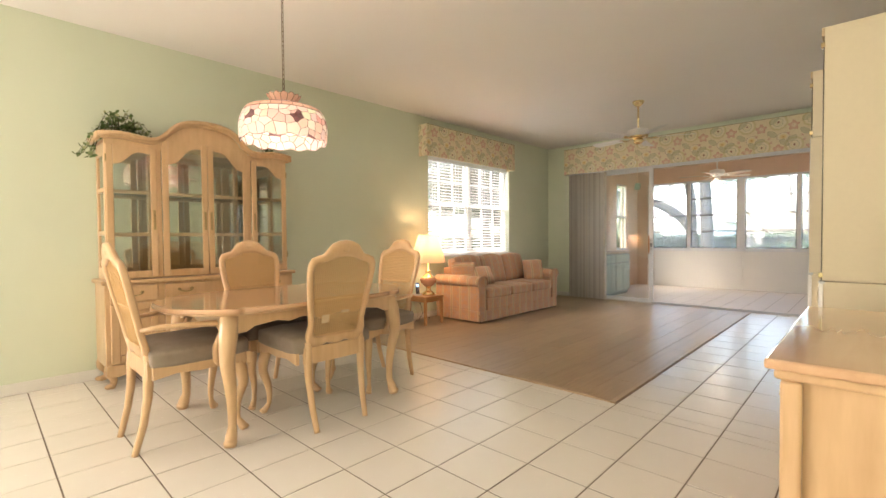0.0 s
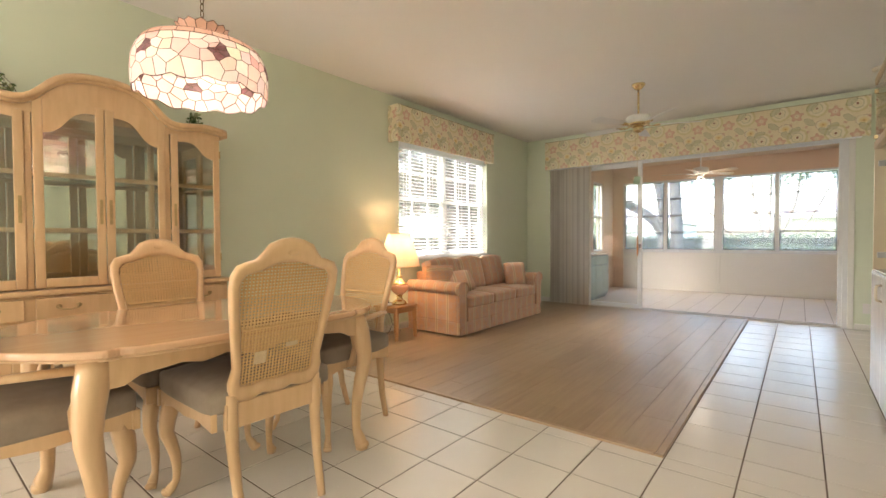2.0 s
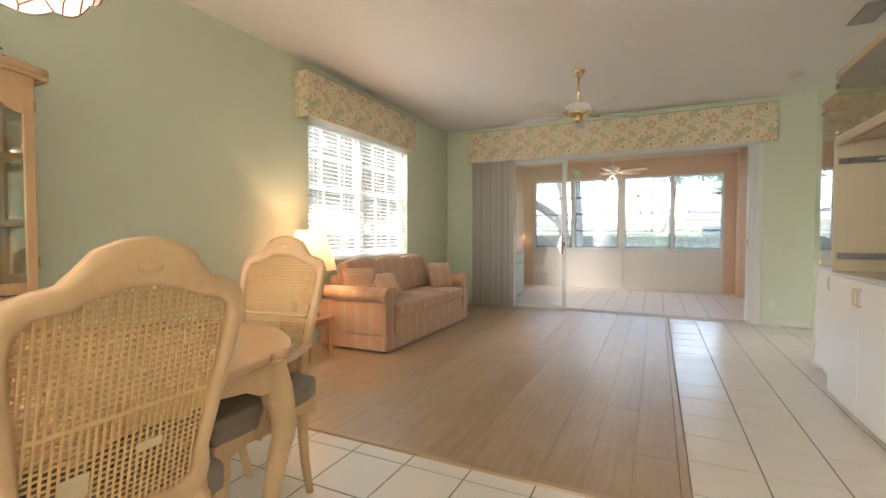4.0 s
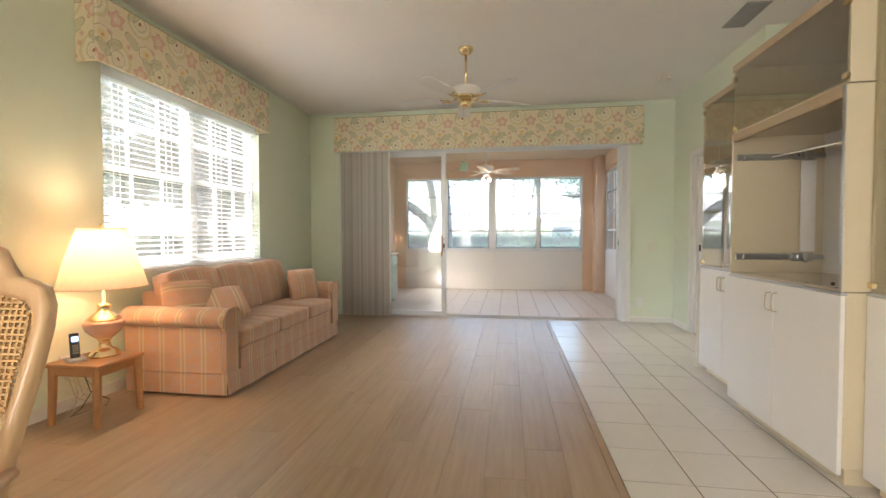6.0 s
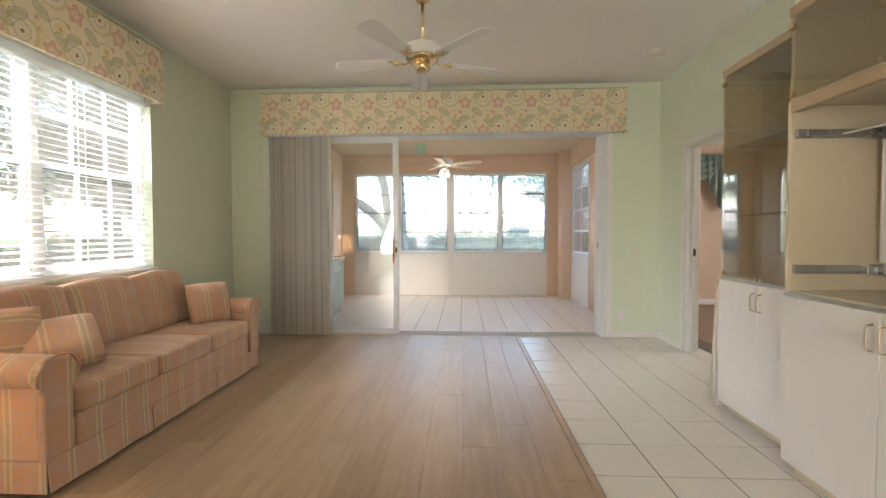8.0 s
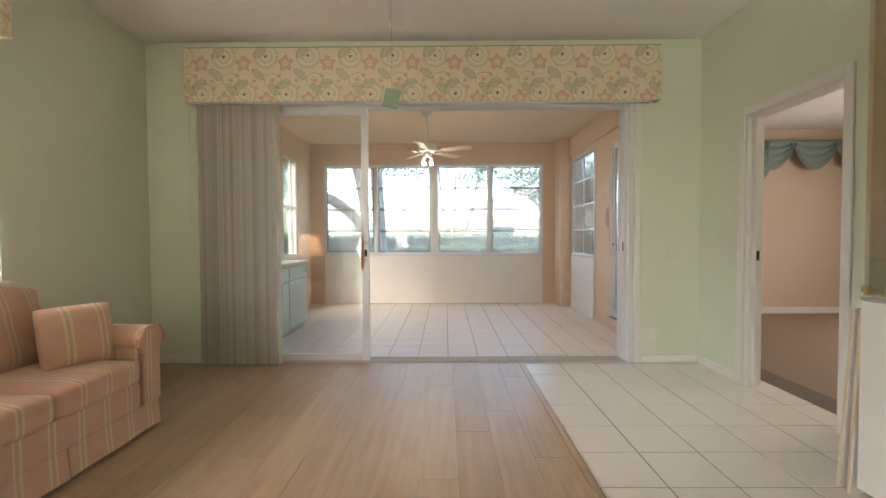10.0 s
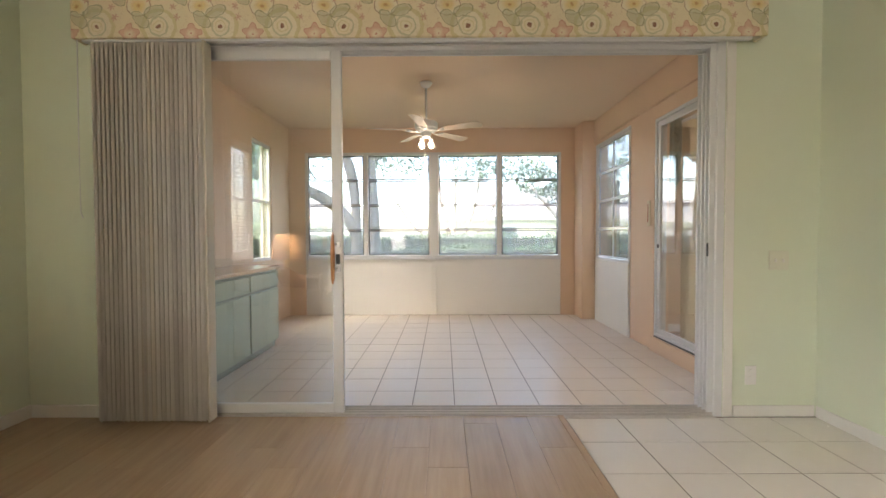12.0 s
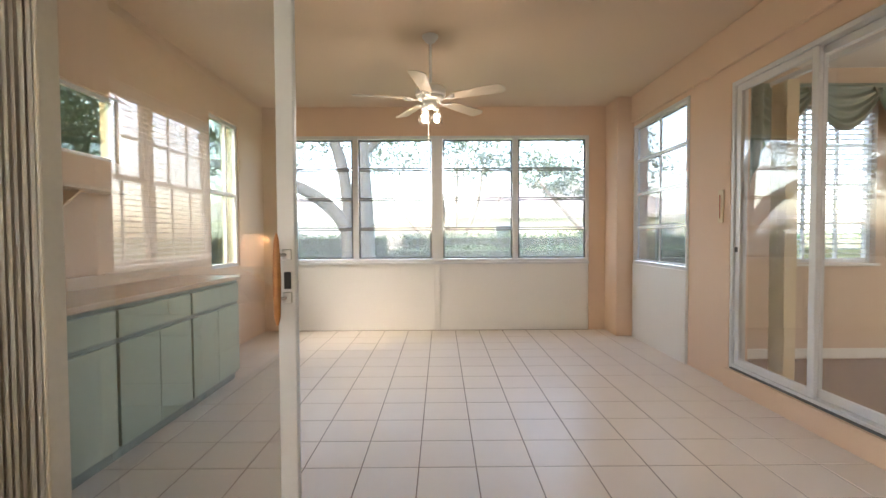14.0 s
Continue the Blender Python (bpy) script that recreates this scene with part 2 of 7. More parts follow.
def tile_mat(name, c0, c1, rough=0.16, coat=0.4):
    k = Mat(name)
    info = k.n("ShaderNodeObjectInfo")
    r = info.outputs["Random"]
    isl = k.n("ShaderNodeNewGeometry").outputs["Random Per Island"]
    rr = k.math('MULTIPLY', k.math('ADD', r, isl), 0.5)
    cl = k.noise(9.0, 4)
    f = k.math('MULTIPLY_ADD', cl, 0.6, k.math('MULTIPLY', rr, 0.4))
    k.set(k.mix(f, c0, c1), None, 0.0, 0.5)
    k.link(k.math('MULTIPLY_ADD', k.noise(23.0, 4), 0.16, rough), k.p.inputs["Roughness"])
    k.bump(k.noise(14.0, 3), 0.10, 0.004)
    return k.m


TILE = tile_mat("glazed_cream_tile", (0.80, 0.755, 0.70), (0.86, 0.83, 0.78))
PTILE = tile_mat("matt_beige_tile", (0.79, 0.70, 0.61), (0.85, 0.77, 0.69), 0.24)


def laminate_mat():
    k = Mat("oak_laminate")
    r = k.n("ShaderNodeObjectInfo").outputs["Random"]
    off = k.n("ShaderNodeCombineXYZ")
    k.link(k.math('MULTIPLY', r, 37.0), off.inputs[0])
    k.link(k.math('MULTIPLY', r, 11.0), off.inputs[1])
    add = k.n("ShaderNodeVectorMath")
    k.link(k.coord(), add.inputs[0])
    k.link(off.outputs[0], add.inputs[1])
    g = k.noise(3.0, 7, add.outputs[0], 0.6, (0.55, 9, 9))
    b = k.noise(2.2, 3, add.outputs[0])
    f = k.math('MULTIPLY_ADD', b, 0.22, k.math('MULTIPLY_ADD', g, 0.68, k.math('MULTIPLY', r, 0.10)))
    k.set(k.ramp(f, (0.30, (0.36, 0.248, 0.152)), (0.5, (0.44, 0.315, 0.202)), (0.70, (0.51, 0.38, 0.255))), None, 0.0, 0.45)
    k.link(k.math('MULTIPLY_ADD', g, 0.2, 0.24), k.p.inputs["Roughness"])
    k.bump(g, 0.06, 0.001)
    return k.m


LAMINATE = laminate_mat()
BLONDE = wood("blonde_lacquered_wood", (0.60, 0.38, 0.205), (0.78, 0.54, 0.32), 0.28, (5, 5, 0.7), 5.0, coat=0.25)
BLONDE_TOP = wood("polished_blonde_tabletop", (0.60, 0.35, 0.20), (0.74, 0.47, 0.285), 0.12, (0.6, 6, 6), 4.0, coat=0.6)

# ---- the rooms ----
CZ = 2.80      # living room ceiling
PZ = -0.135     # porch floor
XB, YL, YR = 9.95, 5.035, 0.23
TP = 0.3216    # tile pitch


def structure(name, bm, mat, label=""):
    ob = part(name, bm, mat, None, label)
    ob["kind"] = "structure"
    return ob


floor = structure("floor", bx(B(), -3.4, XB + 0.03, -0.2, YL + 0.1, -0.30, -0.0025), GROUT, "grey grout bed under cream floor tiles")
porch_floor = structure("porch_floor", bx(B(), XB + 0.15, 14.6, 0.1, 5.1, -0.35, PZ - 0.0025), PGROUT, "grout bed of the sunroom's tiled floor")
structure("bedroom_floor", bx(B(), 6.5, 12.5, -3.6, 0.02, -0.30, -0.01), plain("taupe_carpet", (0.30, 0.21, 0.15), 0.95, var=0.2, bump=0.8, scale=120), "taupe bedroom carpet")

# left wall with its window opening
WX0, WX1, WZ0, WZ1 = 6.70, 8.64, 0.855, 2.34
bm = B()
bx(bm, -3.4, WX0, YL, YL + 0.16, -0.2, CZ + 0.1)
bx(bm, WX1, XB + 0.2, YL, YL + 0.16, -0.2, CZ + 0.1)
bx(bm, WX0, WX1, YL, YL + 0.16, -0.2, WZ0)
bx(bm, WX0, WX1, YL, YL + 0.16, WZ1, CZ + 0.1)
structure("wall_left", bm, MINT, "mint green painted wall")
# back wall with the sliding door opening
DY0, DY1, DZ1 = 0.80, 4.50, 2.30
bm = B()
bx(bm, XB, XB + 0.17, YR - 0.2, DY0, -0.2, CZ + 0.1)
bx(bm, XB, XB + 0.17, DY1, YL, -0.2, CZ + 0.1)
bx(bm, XB, XB + 0.17, DY0, DY1, DZ1, CZ + 0.1)
structure("wall_back", bm, MINT, "mint green wall around the sliding door")
bm = B()
bx(bm, XB + 0.172, XB + 0.19, 0.1, DY0 - 0.06, PZ, CZ + 0.1)
bx(bm, XB + 0.172, XB + 0.19, DY1 + 0.06, 5.0, PZ, CZ + 0.1)
bx(bm, XB + 0.172, XB + 0.19, DY0 - 0.06, DY1 + 0.06, DZ1 + 0.06, CZ + 0.1)
structure("porch_wall_inner", bm, PEACH, "peach stucco on the sunroom side of the wall")
# right wall with the pocket door opening, and the niche of the wall unit
PX0, PX1, PDZ = 8.55, 9.365, 1.985
bm = B()
bx(bm, PX1, XB, YR - 0.12, YR, -0.2, CZ + 0.1)
bx(bm, 8.06, PX0, YR - 0.12, YR, -0.2, CZ + 0.1)
bx(bm, PX0, PX1, YR - 0.12, YR, PDZ, CZ + 0.1)
structure("wall_right", bm, MINT, "mint green wall with a pocket door")
bm = B()
bx(bm, -3.4, 8.06, -0.12, 0.02, -0.2, CZ + 0.1)
bx(bm, 7.98, 8.06, 0.02, YR, -0.2, CZ + 0.1)
structure("wall_niche", bm, MINT, "mint green wall behind the cabinets")
structure("wall_rear", bx(B(), -3.4, -3.2, -0.12, YL, -0.2, CZ + 0.1), MINT, "mint green wall closing the dining room")
structure("ceiling", bx(B(), -3.5, XB + 0.3, -0.2, YL + 0.2, CZ, CZ + 0.12), CEIL, "off-white stippled ceiling")

# sunroom shell
PCZ = 2.82
PWX = 14.32
PY0, PY1, PSZ, PTZ = 0.640, 4.695, 0.780, 2.445
bm = B()
bx(bm, PWX, PWX + 0.14, 0.1, PY0, PZ, PCZ)
bx(bm, PWX, PWX + 0.14, PY1, 5.1, PZ, PCZ)
bx(bm, PWX, PWX + 0.14, PY0, PY1, PTZ, PCZ)
bx(bm, 13.92, PWX, 0.2, 0.43, PZ, PCZ, 0.01)
structure("porch_wall_far", bm, PEACH, "peach stucco wall above the sunroom windows")
bm = B()
for a, b, c, d in ((XB + 0.19, 10.35, PZ, PCZ), (12.085, 12.69, PZ, PCZ), (13.90, 13.92, PZ, PCZ), (10.35, 12.085, 2.36, PCZ), (12.69, 13.90, 2.45, PCZ)):
    bx(bm, a, b, 0.06, 0.22, c, d)
bx(bm, 10.35, 12.085, 0.06, 0.26, PZ, 0.02, 0.006)
bx(bm, XB + 0.19, 13.92, 0.22, 0.26, 2.50, PCZ, 0.008)
structure("porch_wall_right", bm, PEACH, "peach stucco sunroom wall with a door and a window")
LX0, LX1, LZ0, LZ1 = 12.97, 13.62, 0.79, 2.40
bm = B()
YP = 4.95
for a, b, c, d in ((XB + 0.19, 10.95, PZ, PCZ), (11.70, LX0, PZ, PCZ), (LX1, PWX, PZ, PCZ), (10.95, 11.70, PZ, 1.66), (10.95, 11.70, 2.12, PCZ),
                   (LX0, LX1, PZ, LZ0), (LX0, LX1, LZ1, PCZ)):
    bx(bm, a, b, YP, YP + 0.14, c, d)
structure("porch_wall_left", bm, PEACH, "peach stucco sunroom wall with windows")
structure("porch_ceiling", bx(B(), XB + 0.17, 14.6, -0.1, 5.2, PCZ, PCZ + 0.1), PEACH_CEIL, "peach painted sunroom ceiling")

# bedroom beyond the pocket door and the sunroom's second sliding door
BXW = 12.40
bm = B()
bx(bm, BXW, BXW + 0.14, -3.6, -1.30, -0.1, 2.6)
bx(bm, BXW, BXW + 0.14, -0.40, 0.06, -0.1, 2.6)
bx(bm, BXW, BXW + 0.14, -1.30, -0.40, -0.1, 0.86)
bx(bm, BXW, BXW + 0.14, -1.30, -0.40, 2.28, 2.6)
bx(bm, 6.5, BXW, -3.7, -3.6, -0.1, 2.6)
bx(bm, 6.4, 6.5, -3.7, -0.12, -0.1, 2.6)
bx(bm, XB + 0.02, XB + 0.172, 0.02, 0.1, -0.1, 2.6)
structure("bedroom_wall", bm, TAN, "tan painted bedroom wall")
structure("bedroom_ceiling", bx(B(), 6.4, BXW + 0.1, -3.7, 0.06, 2.6, 2.7), CEIL, "white bedroom ceiling")


# baseboards
bm = B()
bx(bm, -3.2, 6.62, YL - 0.012, YL - 0.001, 0, 0.085, 0.004, 1)
bx(bm, 6.62, XB, YL - 0.012, YL - 0.001, 0, 0.085, 0.004, 1)
bx(bm, XB - 0.012, XB - 0.001, DY1 + 0.04, YL - 0.013, 0, 0.085, 0.004, 1)
bx(bm, XB - 0.012, XB - 0.001, YR + 0.013, DY0 - 0.06, 0, 0.07, 0.004, 1)
bx(bm, PX1 + 0.07, XB - 0.013, YR + 0.001, YR + 0.012, 0, 0.07, 0.004, 1)
structure("baseboard", bm, WHITE, "white painted baseboard")
structure("bedroom_baseboard", bx(B(), BXW - 0.014, BXW - 0.001, -3.6, 0.02, 0, 0.09, 0.004, 1), WHITE, "white bedroom baseboard")

# ---- windows, sliding doors, blinds, valances ----
def window_thing(name, label, x=0.0, y=0.0, z=0.0):
    ob = thing(name, x, y, z, label, "window", kind="structure")
    return ob


def pane(parent, plane, u0, u1, v0, v1, w, name="pane", mat=None):
    bm = B()
    if plane == 'x':
        bx(bm, w - 0.002, w + 0.002, u0, u1, v0, v1)
    else:
        bx(bm, u0, u1, w - 0.002, w + 0.002, v0, v1)
    ob = part(name, bm, mat or GLASS, parent)
    ob.visible_shadow = False
    return ob


# left wall window: two sashes with thin glazing bars
w1 = window_thing("window_1", "white double-hung window with glazing bars behind blinds")
part("window_frame", frame_box(B(), WX0, WX1, WZ0, WZ1, YL + 0.07, YL + 0.15, 0.035, 'y'), WHITE, w1)
zm, xm = 1.62, (WX0 + WX1) / 2
for a, b in ((WX0 + 0.035, xm - 0.03), (xm + 0.03, WX1 - 0.035)):
    for c, d, yo in ((WZ0 + 0.035, zm, 0.085), (zm - 0.03, WZ1 - 0.035, 0.115)):
        bm = B()
        frame_box(bm, a, b, c, d, YL + yo, YL + yo + 0.028, 0.04, 'y')
        for k in (1, 2):
            xx = a + (b - a) * k / 3
            bx(bm, xx - 0.009, xx + 0.009, YL + yo + 0.004, YL + yo + 0.024, c + 0.04, d - 0.04)
        zz = (c + d) / 2
        bx(bm, a + 0.04, b - 0.04, YL + yo + 0.005, YL + yo + 0.023, zz - 0.009, zz + 0.009)
        part("sash", bm, WHITE, w1)
        pane(w1, 'y', a + 0.04, b - 0.04, c + 0.04, d - 0.04, YL + yo + 0.014, mat=DIMMED)
part("mullion", bx(B(), xm - 0.03, xm + 0.03, YL + 0.072, YL + 0.148, WZ0 + 0.035, WZ1 - 0.035, 0.003, 1), WHITE, w1)
part("window_sill", bx(B(), WX0 - 0.03, WX1 + 0.03, YL - 0.03, YL + 0.07, WZ0 - 0.022, WZ0 + 0.006, 0.006, 2), WHITE, w1)

SLAT = Mat("white_blind_slat")
SLAT.set(SLAT.mix(SLAT.noise(30, 3), (0.86, 0.87, 0.87), (0.90, 0.91, 0.91)), 0.4)
_tr = SLAT.n("ShaderNodeBsdfTranslucent")
_tr.inputs[0].default_value = (0.90, 0.91, 0.91, 1)
_mx = SLAT.n("ShaderNodeMixShader")
_mx.inputs[0].default_value = 0.5
SLAT.link(SLAT.p.outputs[0], _mx.inputs[1])
SLAT.link(_tr.outputs[0], _mx.inputs[2])
SLAT.link(_mx.outputs[0], SLAT.out.inputs[0])
SLAT = SLAT.m
vb = thing("window_blind", WX0, YL + 0.03, 0, "white wooden horizontal blind, slats tilted open", "blind")
part("headrail", bx(B(), 0.012, WX1 - WX0 - 0.012, -0.028, 0.03, 2.22, 2.28, 0.004, 1), SLAT, vb)
bm = B()
L = WX1 - WX0 - 0.03
n = 5
for k in range(n):
    u0, u1 = -0.024 + 0.048 * k / n, -0.024 + 0.048 * (k + 1) / n
    f = lambda u: 0.0035 * (1 - (u / 0.024) ** 2)
    lo = [bm.verts.new((xx, u, f(u) + h)) for h in (-0.0012, 0.0012) for xx in (0, L) for u in (u0, u1)]
    bm.faces.new((lo[0], lo[1], lo[3], lo[2]))
    bm.faces.new((lo[4], lo[6], lo[7], lo[5]))
bmesh.ops.remove_doubles(bm, verts=bm.verts, dist=0.0002)
slat0 = part("slat", bm, SLAT, vb)
zs, k = 0.90, 0
slat0.matrix_basis = pose(0.015, 0, zs, 11 + random.uniform(-2, 2), 0, 0)
while zs < 2.17:
    zs += 0.0435
    share("slat", slat0, vb, pose(0.015, 0, zs, 11 + random.uniform(-2, 2), 0, 0))
part("bottom_rail", bx(B(), 0.015, L + 0.015, -0.025, 0.025, 0.858, 0.876, 0.004, 1), SLAT, vb)
for xx in (0.14, 0.64, 1.28, 1.80):
    bm = B()
    for yy in (-0.026, 0.026):
        bx(bm, xx - 0.0015, xx + 0.0015, yy - 0.001, yy + 0.001, 0.87, 2.23)
    part("ladder_cord", bm, SLAT, vb)
part("pull_cord", tube(B(), [(1.86, -0.035, 2.22), (1.86, -0.036, 1.9), (1.861, -0.035, 1.55)], 0.0018, 6), SLAT, vb)


# ---- printed fabric of the valances ----
def floral():
    k = Mat("floral_print_fabric")
    uv = k.n("ShaderNodeUVMap").outputs[0]
    sep = k.n("ShaderNodeSeparateXYZ")
    wob = k.n("ShaderNodeTexNoise")
    wob.inputs["Scale"].default_value, wob.inputs["Detail"].default_value = 26.0, 2.0
    k.link(uv, wob.inputs["Vector"])
    vm = k.n("ShaderNodeVectorMath", op='MULTIPLY_ADD')
    k.link(wob.outputs[1], vm.inputs[0])
    vm.inputs[1].default_value = (0.028, 0.028, 0)
    k.link(uv, vm.inputs[2])
    k.link(vm.outputs[0], sep.inputs[0])
    U, V = sep.outputs[0], sep.outputs[1]
    R = 0.356
    state = {"c": k.mix(k.noise(7.0, 3, uv), (0.78, 0.69, 0.50), (0.85, 0.77, 0.58))}

    def dist(cu, cv, su=1.0, sv=1.0, rot=0.0):
        a = k.math('ADD', k.math('SUBTRACT', U, cu), R * 20.5)
        a = k.math('SUBTRACT', k.math('MODULO', a, R), R / 2)
        b = k.math('SUBTRACT', V, cv)
        if rot:
            c, s = math.cos(rot), math.sin(rot)
            a, b = k.math('ADD', k.math('MULTIPLY', a, c), k.math('MULTIPLY', b, s)), k.math('SUBTRACT', k.math('MULTIPLY', b, c), k.math('MULTIPLY', a, s))
        a, b = k.math('DIVIDE', a, su), k.math('DIVIDE', b, sv)
        return k.math('SQRT', k.math('ADD', k.math('MULTIPLY', a, a), k.math('MULTIPLY', b, b))), a, b

    def disc(d, r, col, soft=0.003, amount=1.0):
        m = k.math('MULTIPLY', k.math('SUBTRACT', r, d), 1.0 / soft, None, True)
        state["c"] = k.mix(k.math('MULTIPLY', m, amount) if amount < 1 else m, state["c"], col)

    def ring(d, r, w, col, amount=1.0):
        m = k.math('MULTIPLY', k.math('SUBTRACT', w, k.math('ABSOLUTE', k.math('SUBTRACT', d, r))), 400.0, None, True)
        state["c"] = k.mix(k.math('MULTIPLY', m, amount), state["c"], col)

    YG, GR, PK, RD, BR, YE = (0.64, 0.58, 0.30), (0.42, 0.45, 0.28), (0.80, 0.55, 0.43), (0.58, 0.30, 0.24), (0.22, 0.07, 0.05), (0.78, 0.62, 0.26)
    PALE = (0.84, 0.78, 0.62)
    for cu, cv in ((0.0, 0.395), (0.17, 0.078)):
        d = dist(cu, cv)[0]
        disc(d, 0.098, PALE)
        ring(d, 0.094, 0.012, YG, 0.8)
        ring(d, 0.052, 0.006, GR, 0.7)
        disc(d, 0.046, PALE)
        ring(d, 0.030, 0.004, YG, 0.7)
        disc(d, 0.014, BR)
    for cu, cv, rr in ((0.165, 0.335, 0.058), (0.0, 0.035, 0.056)):
        d, a, b = dist(cu, cv)
        petal = k.math('MULTIPLY_ADD', k.math('SINE', k.math('MULTIPLY', k.math('ARCTAN2', b, a), 5.0)), 0.012, rr)
        disc(d, petal, RD)
        disc(d, k.math('SUBTRACT', petal, 0.006), PK, amount=0.6)
        disc(d, 0.036, PALE, 0.025, 0.9)
        disc(d, 0.007, RD)
    d = dist(0.055, 0.195, 1.0, 0.85)[0]
    disc(d, 0.072, BR, amount=0.8)
    disc(d, 0.068, PALE)
    disc(d, 0.054, YE, 0.03, 0.85)
    disc(d, 0.016, (0.55, 0.30, 0.10), 0.01)
    for cu, cv, rot in ((-0.07, 0.245, 0.9), (0.145, 0.165, -1.2), (0.065, 0.118, 0.8), (-0.05, 0.425, -0.9)):
        d = dist(cu, cv, 0.80, 1.45, rot)[0]
        disc(d, 0.042, GR, 0.012, 0.55)
        ring(d, 0.040, 0.004, (0.26, 0.28, 0.15), 0.8)
    for cu, cv in ((-0.083, 0.13), (-0.10, 0.19), (0.11, 0.235)):
        d, a, b = dist(cu, cv)
        star = k.math('MULTIPLY_ADD', k.math('SINE', k.math('MULTIPLY', k.math('ARCTAN2', b, a), 6.0)), 0.008, 0.016)
        disc(d, star, RD, 0.004, 0.8)
    # thin drawn outlines and faint shading all over the print
    line = k.math('MULTIPLY', k.math('SUBTRACT', 0.012, k.math('ABSOLUTE', k.math('SUBTRACT', k.noise(17.0, 2, uv), 0.5))), 120.0, None, True)
    state["c"] = k.mix(k.math('MULTIPLY', line, 0.35), state["c"], (0.52, 0.38, 0.24))
    state["c"] = k.mix(k.math('MULTIPLY', k.noise(45.0, 3, uv), 0.4), state["c"], (0.78, 0.64, 0.44))
    k.set(state["c"], 0.9, 0.0, 0.15)
    weave = k.noise(900, 2, uv)
    k.bump(weave, 0.25, 0.0008)
    return k.m


FLORAL = floral()


def valance(name, length, height, depth, m, label):
    """An upholstered box, open below and behind: local x along the wall, y to the wall, base at z 0."""
    ob = thing(name, 0, 0, 0, label, "valance")
    ob.matrix_basis = m

    def board(nm, x0, x1, y0, y1, z0, z1, along):
        bm = B()
        bx(bm, x0, x1, y0, y1, z0, z1, 0.007, 2)
        lay_uv = bm.loops.layers.uv.new("UVMap")
        for f in bm.faces:
            for lp in f.loops:
                c = lp.vert.co
                lp[lay_uv].uv = ((c.x if along == 'x' else c.y + 0.13), c.z + (c.y if abs(f.normal.z) > 0.7 else 0))
        return part(nm, bm, FLORAL, ob)
    board("front_board", 0, length, 0, 0.022, 0, height, 'x')
    board("end_board", 0.001, 0.022, 0.0225, depth, 0.001, height - 0.001, 'y')
    board("end_board", length - 0.022, length - 0.001, 0.0225, depth, 0.001, height - 0.001, 'y')
    board("top_board", 0.0225, length - 0.0225, 0.0225, depth, height - 0.02, height - 0.002, 'x')
    part("piping", tube(B(), [(0.004, -0.002, height - 0.006), (length - 0.004, -0.002, height - 0.006)], 0.004, 6), PIPING, ob)
    return ob


PIPING = plain("olive_piping", (0.42, 0.34, 0.20), 0.9)
valance("valance", 2.068, 0.43, 0.164, pose(6.518, 4.870, 2.232), "floral print upholstered valance over the window")
valance("valance", 4.02, 0.46, 0.105, pose(9.842, 4.645, 2.255, 0, 0, -90), "long floral print valance over the sliding door")

# ---- sliding door to the sunroom ----
sd = thing("sliding_door", XB, 0, 0, "white aluminium sliding glass door, slid open", "door", kind="structure")
bm = B()
bx(bm, 0.0, 0.16, DY0 - 0.002, DY0 + 0.05, PZ, DZ1, 0.004, 1)
for xx in (0.02, 0.062, 0.104, 0.146):
    bx(bm, xx - 0.006, xx + 0.006, DY0 + 0.045, DY0 + 0.085, 0.0, DZ1 - 0.04, 0.002, 1)
part("door_jamb", bm, ALU, sd)
part("door_jamb", bx(B(), 0.0, 0.16, DY1 - 0.05, DY1 + 0.002, PZ, DZ1, 0.004, 1), ALU, sd)
bm = B()
bx(bm, 0.0, 0.16, DY0 + 0.05, DY1 - 0.05, DZ1 - 0.045, DZ1 + 0.001, 0.003, 1)
for xx in (0.02, 0.062, 0.104):
    bx(bm, xx - 0.004, xx + 0.004, DY0 + 0.05, DY1 - 0.05, DZ1 - 0.07, DZ1 - 0.045)
part("head_track", bm, ALU, sd)
bm = B()
bx(bm, -0.03, 0.16, DY0 + 0.05, DY1 - 0.05, PZ, 0.004, 0.003, 1)
for xx in (0.015, 0.055, 0.097, 0.14):
    bx(bm, xx - 0.004, xx + 0.004, DY0 + 0.05, DY1 - 0.05, 0.004, 0.020, 0.001, 1)
part("sill_track", bm, plain("worn_pale_aluminium", (0.60, 0.57, 0.54), 0.4, 0.5, var=0.1), sd)


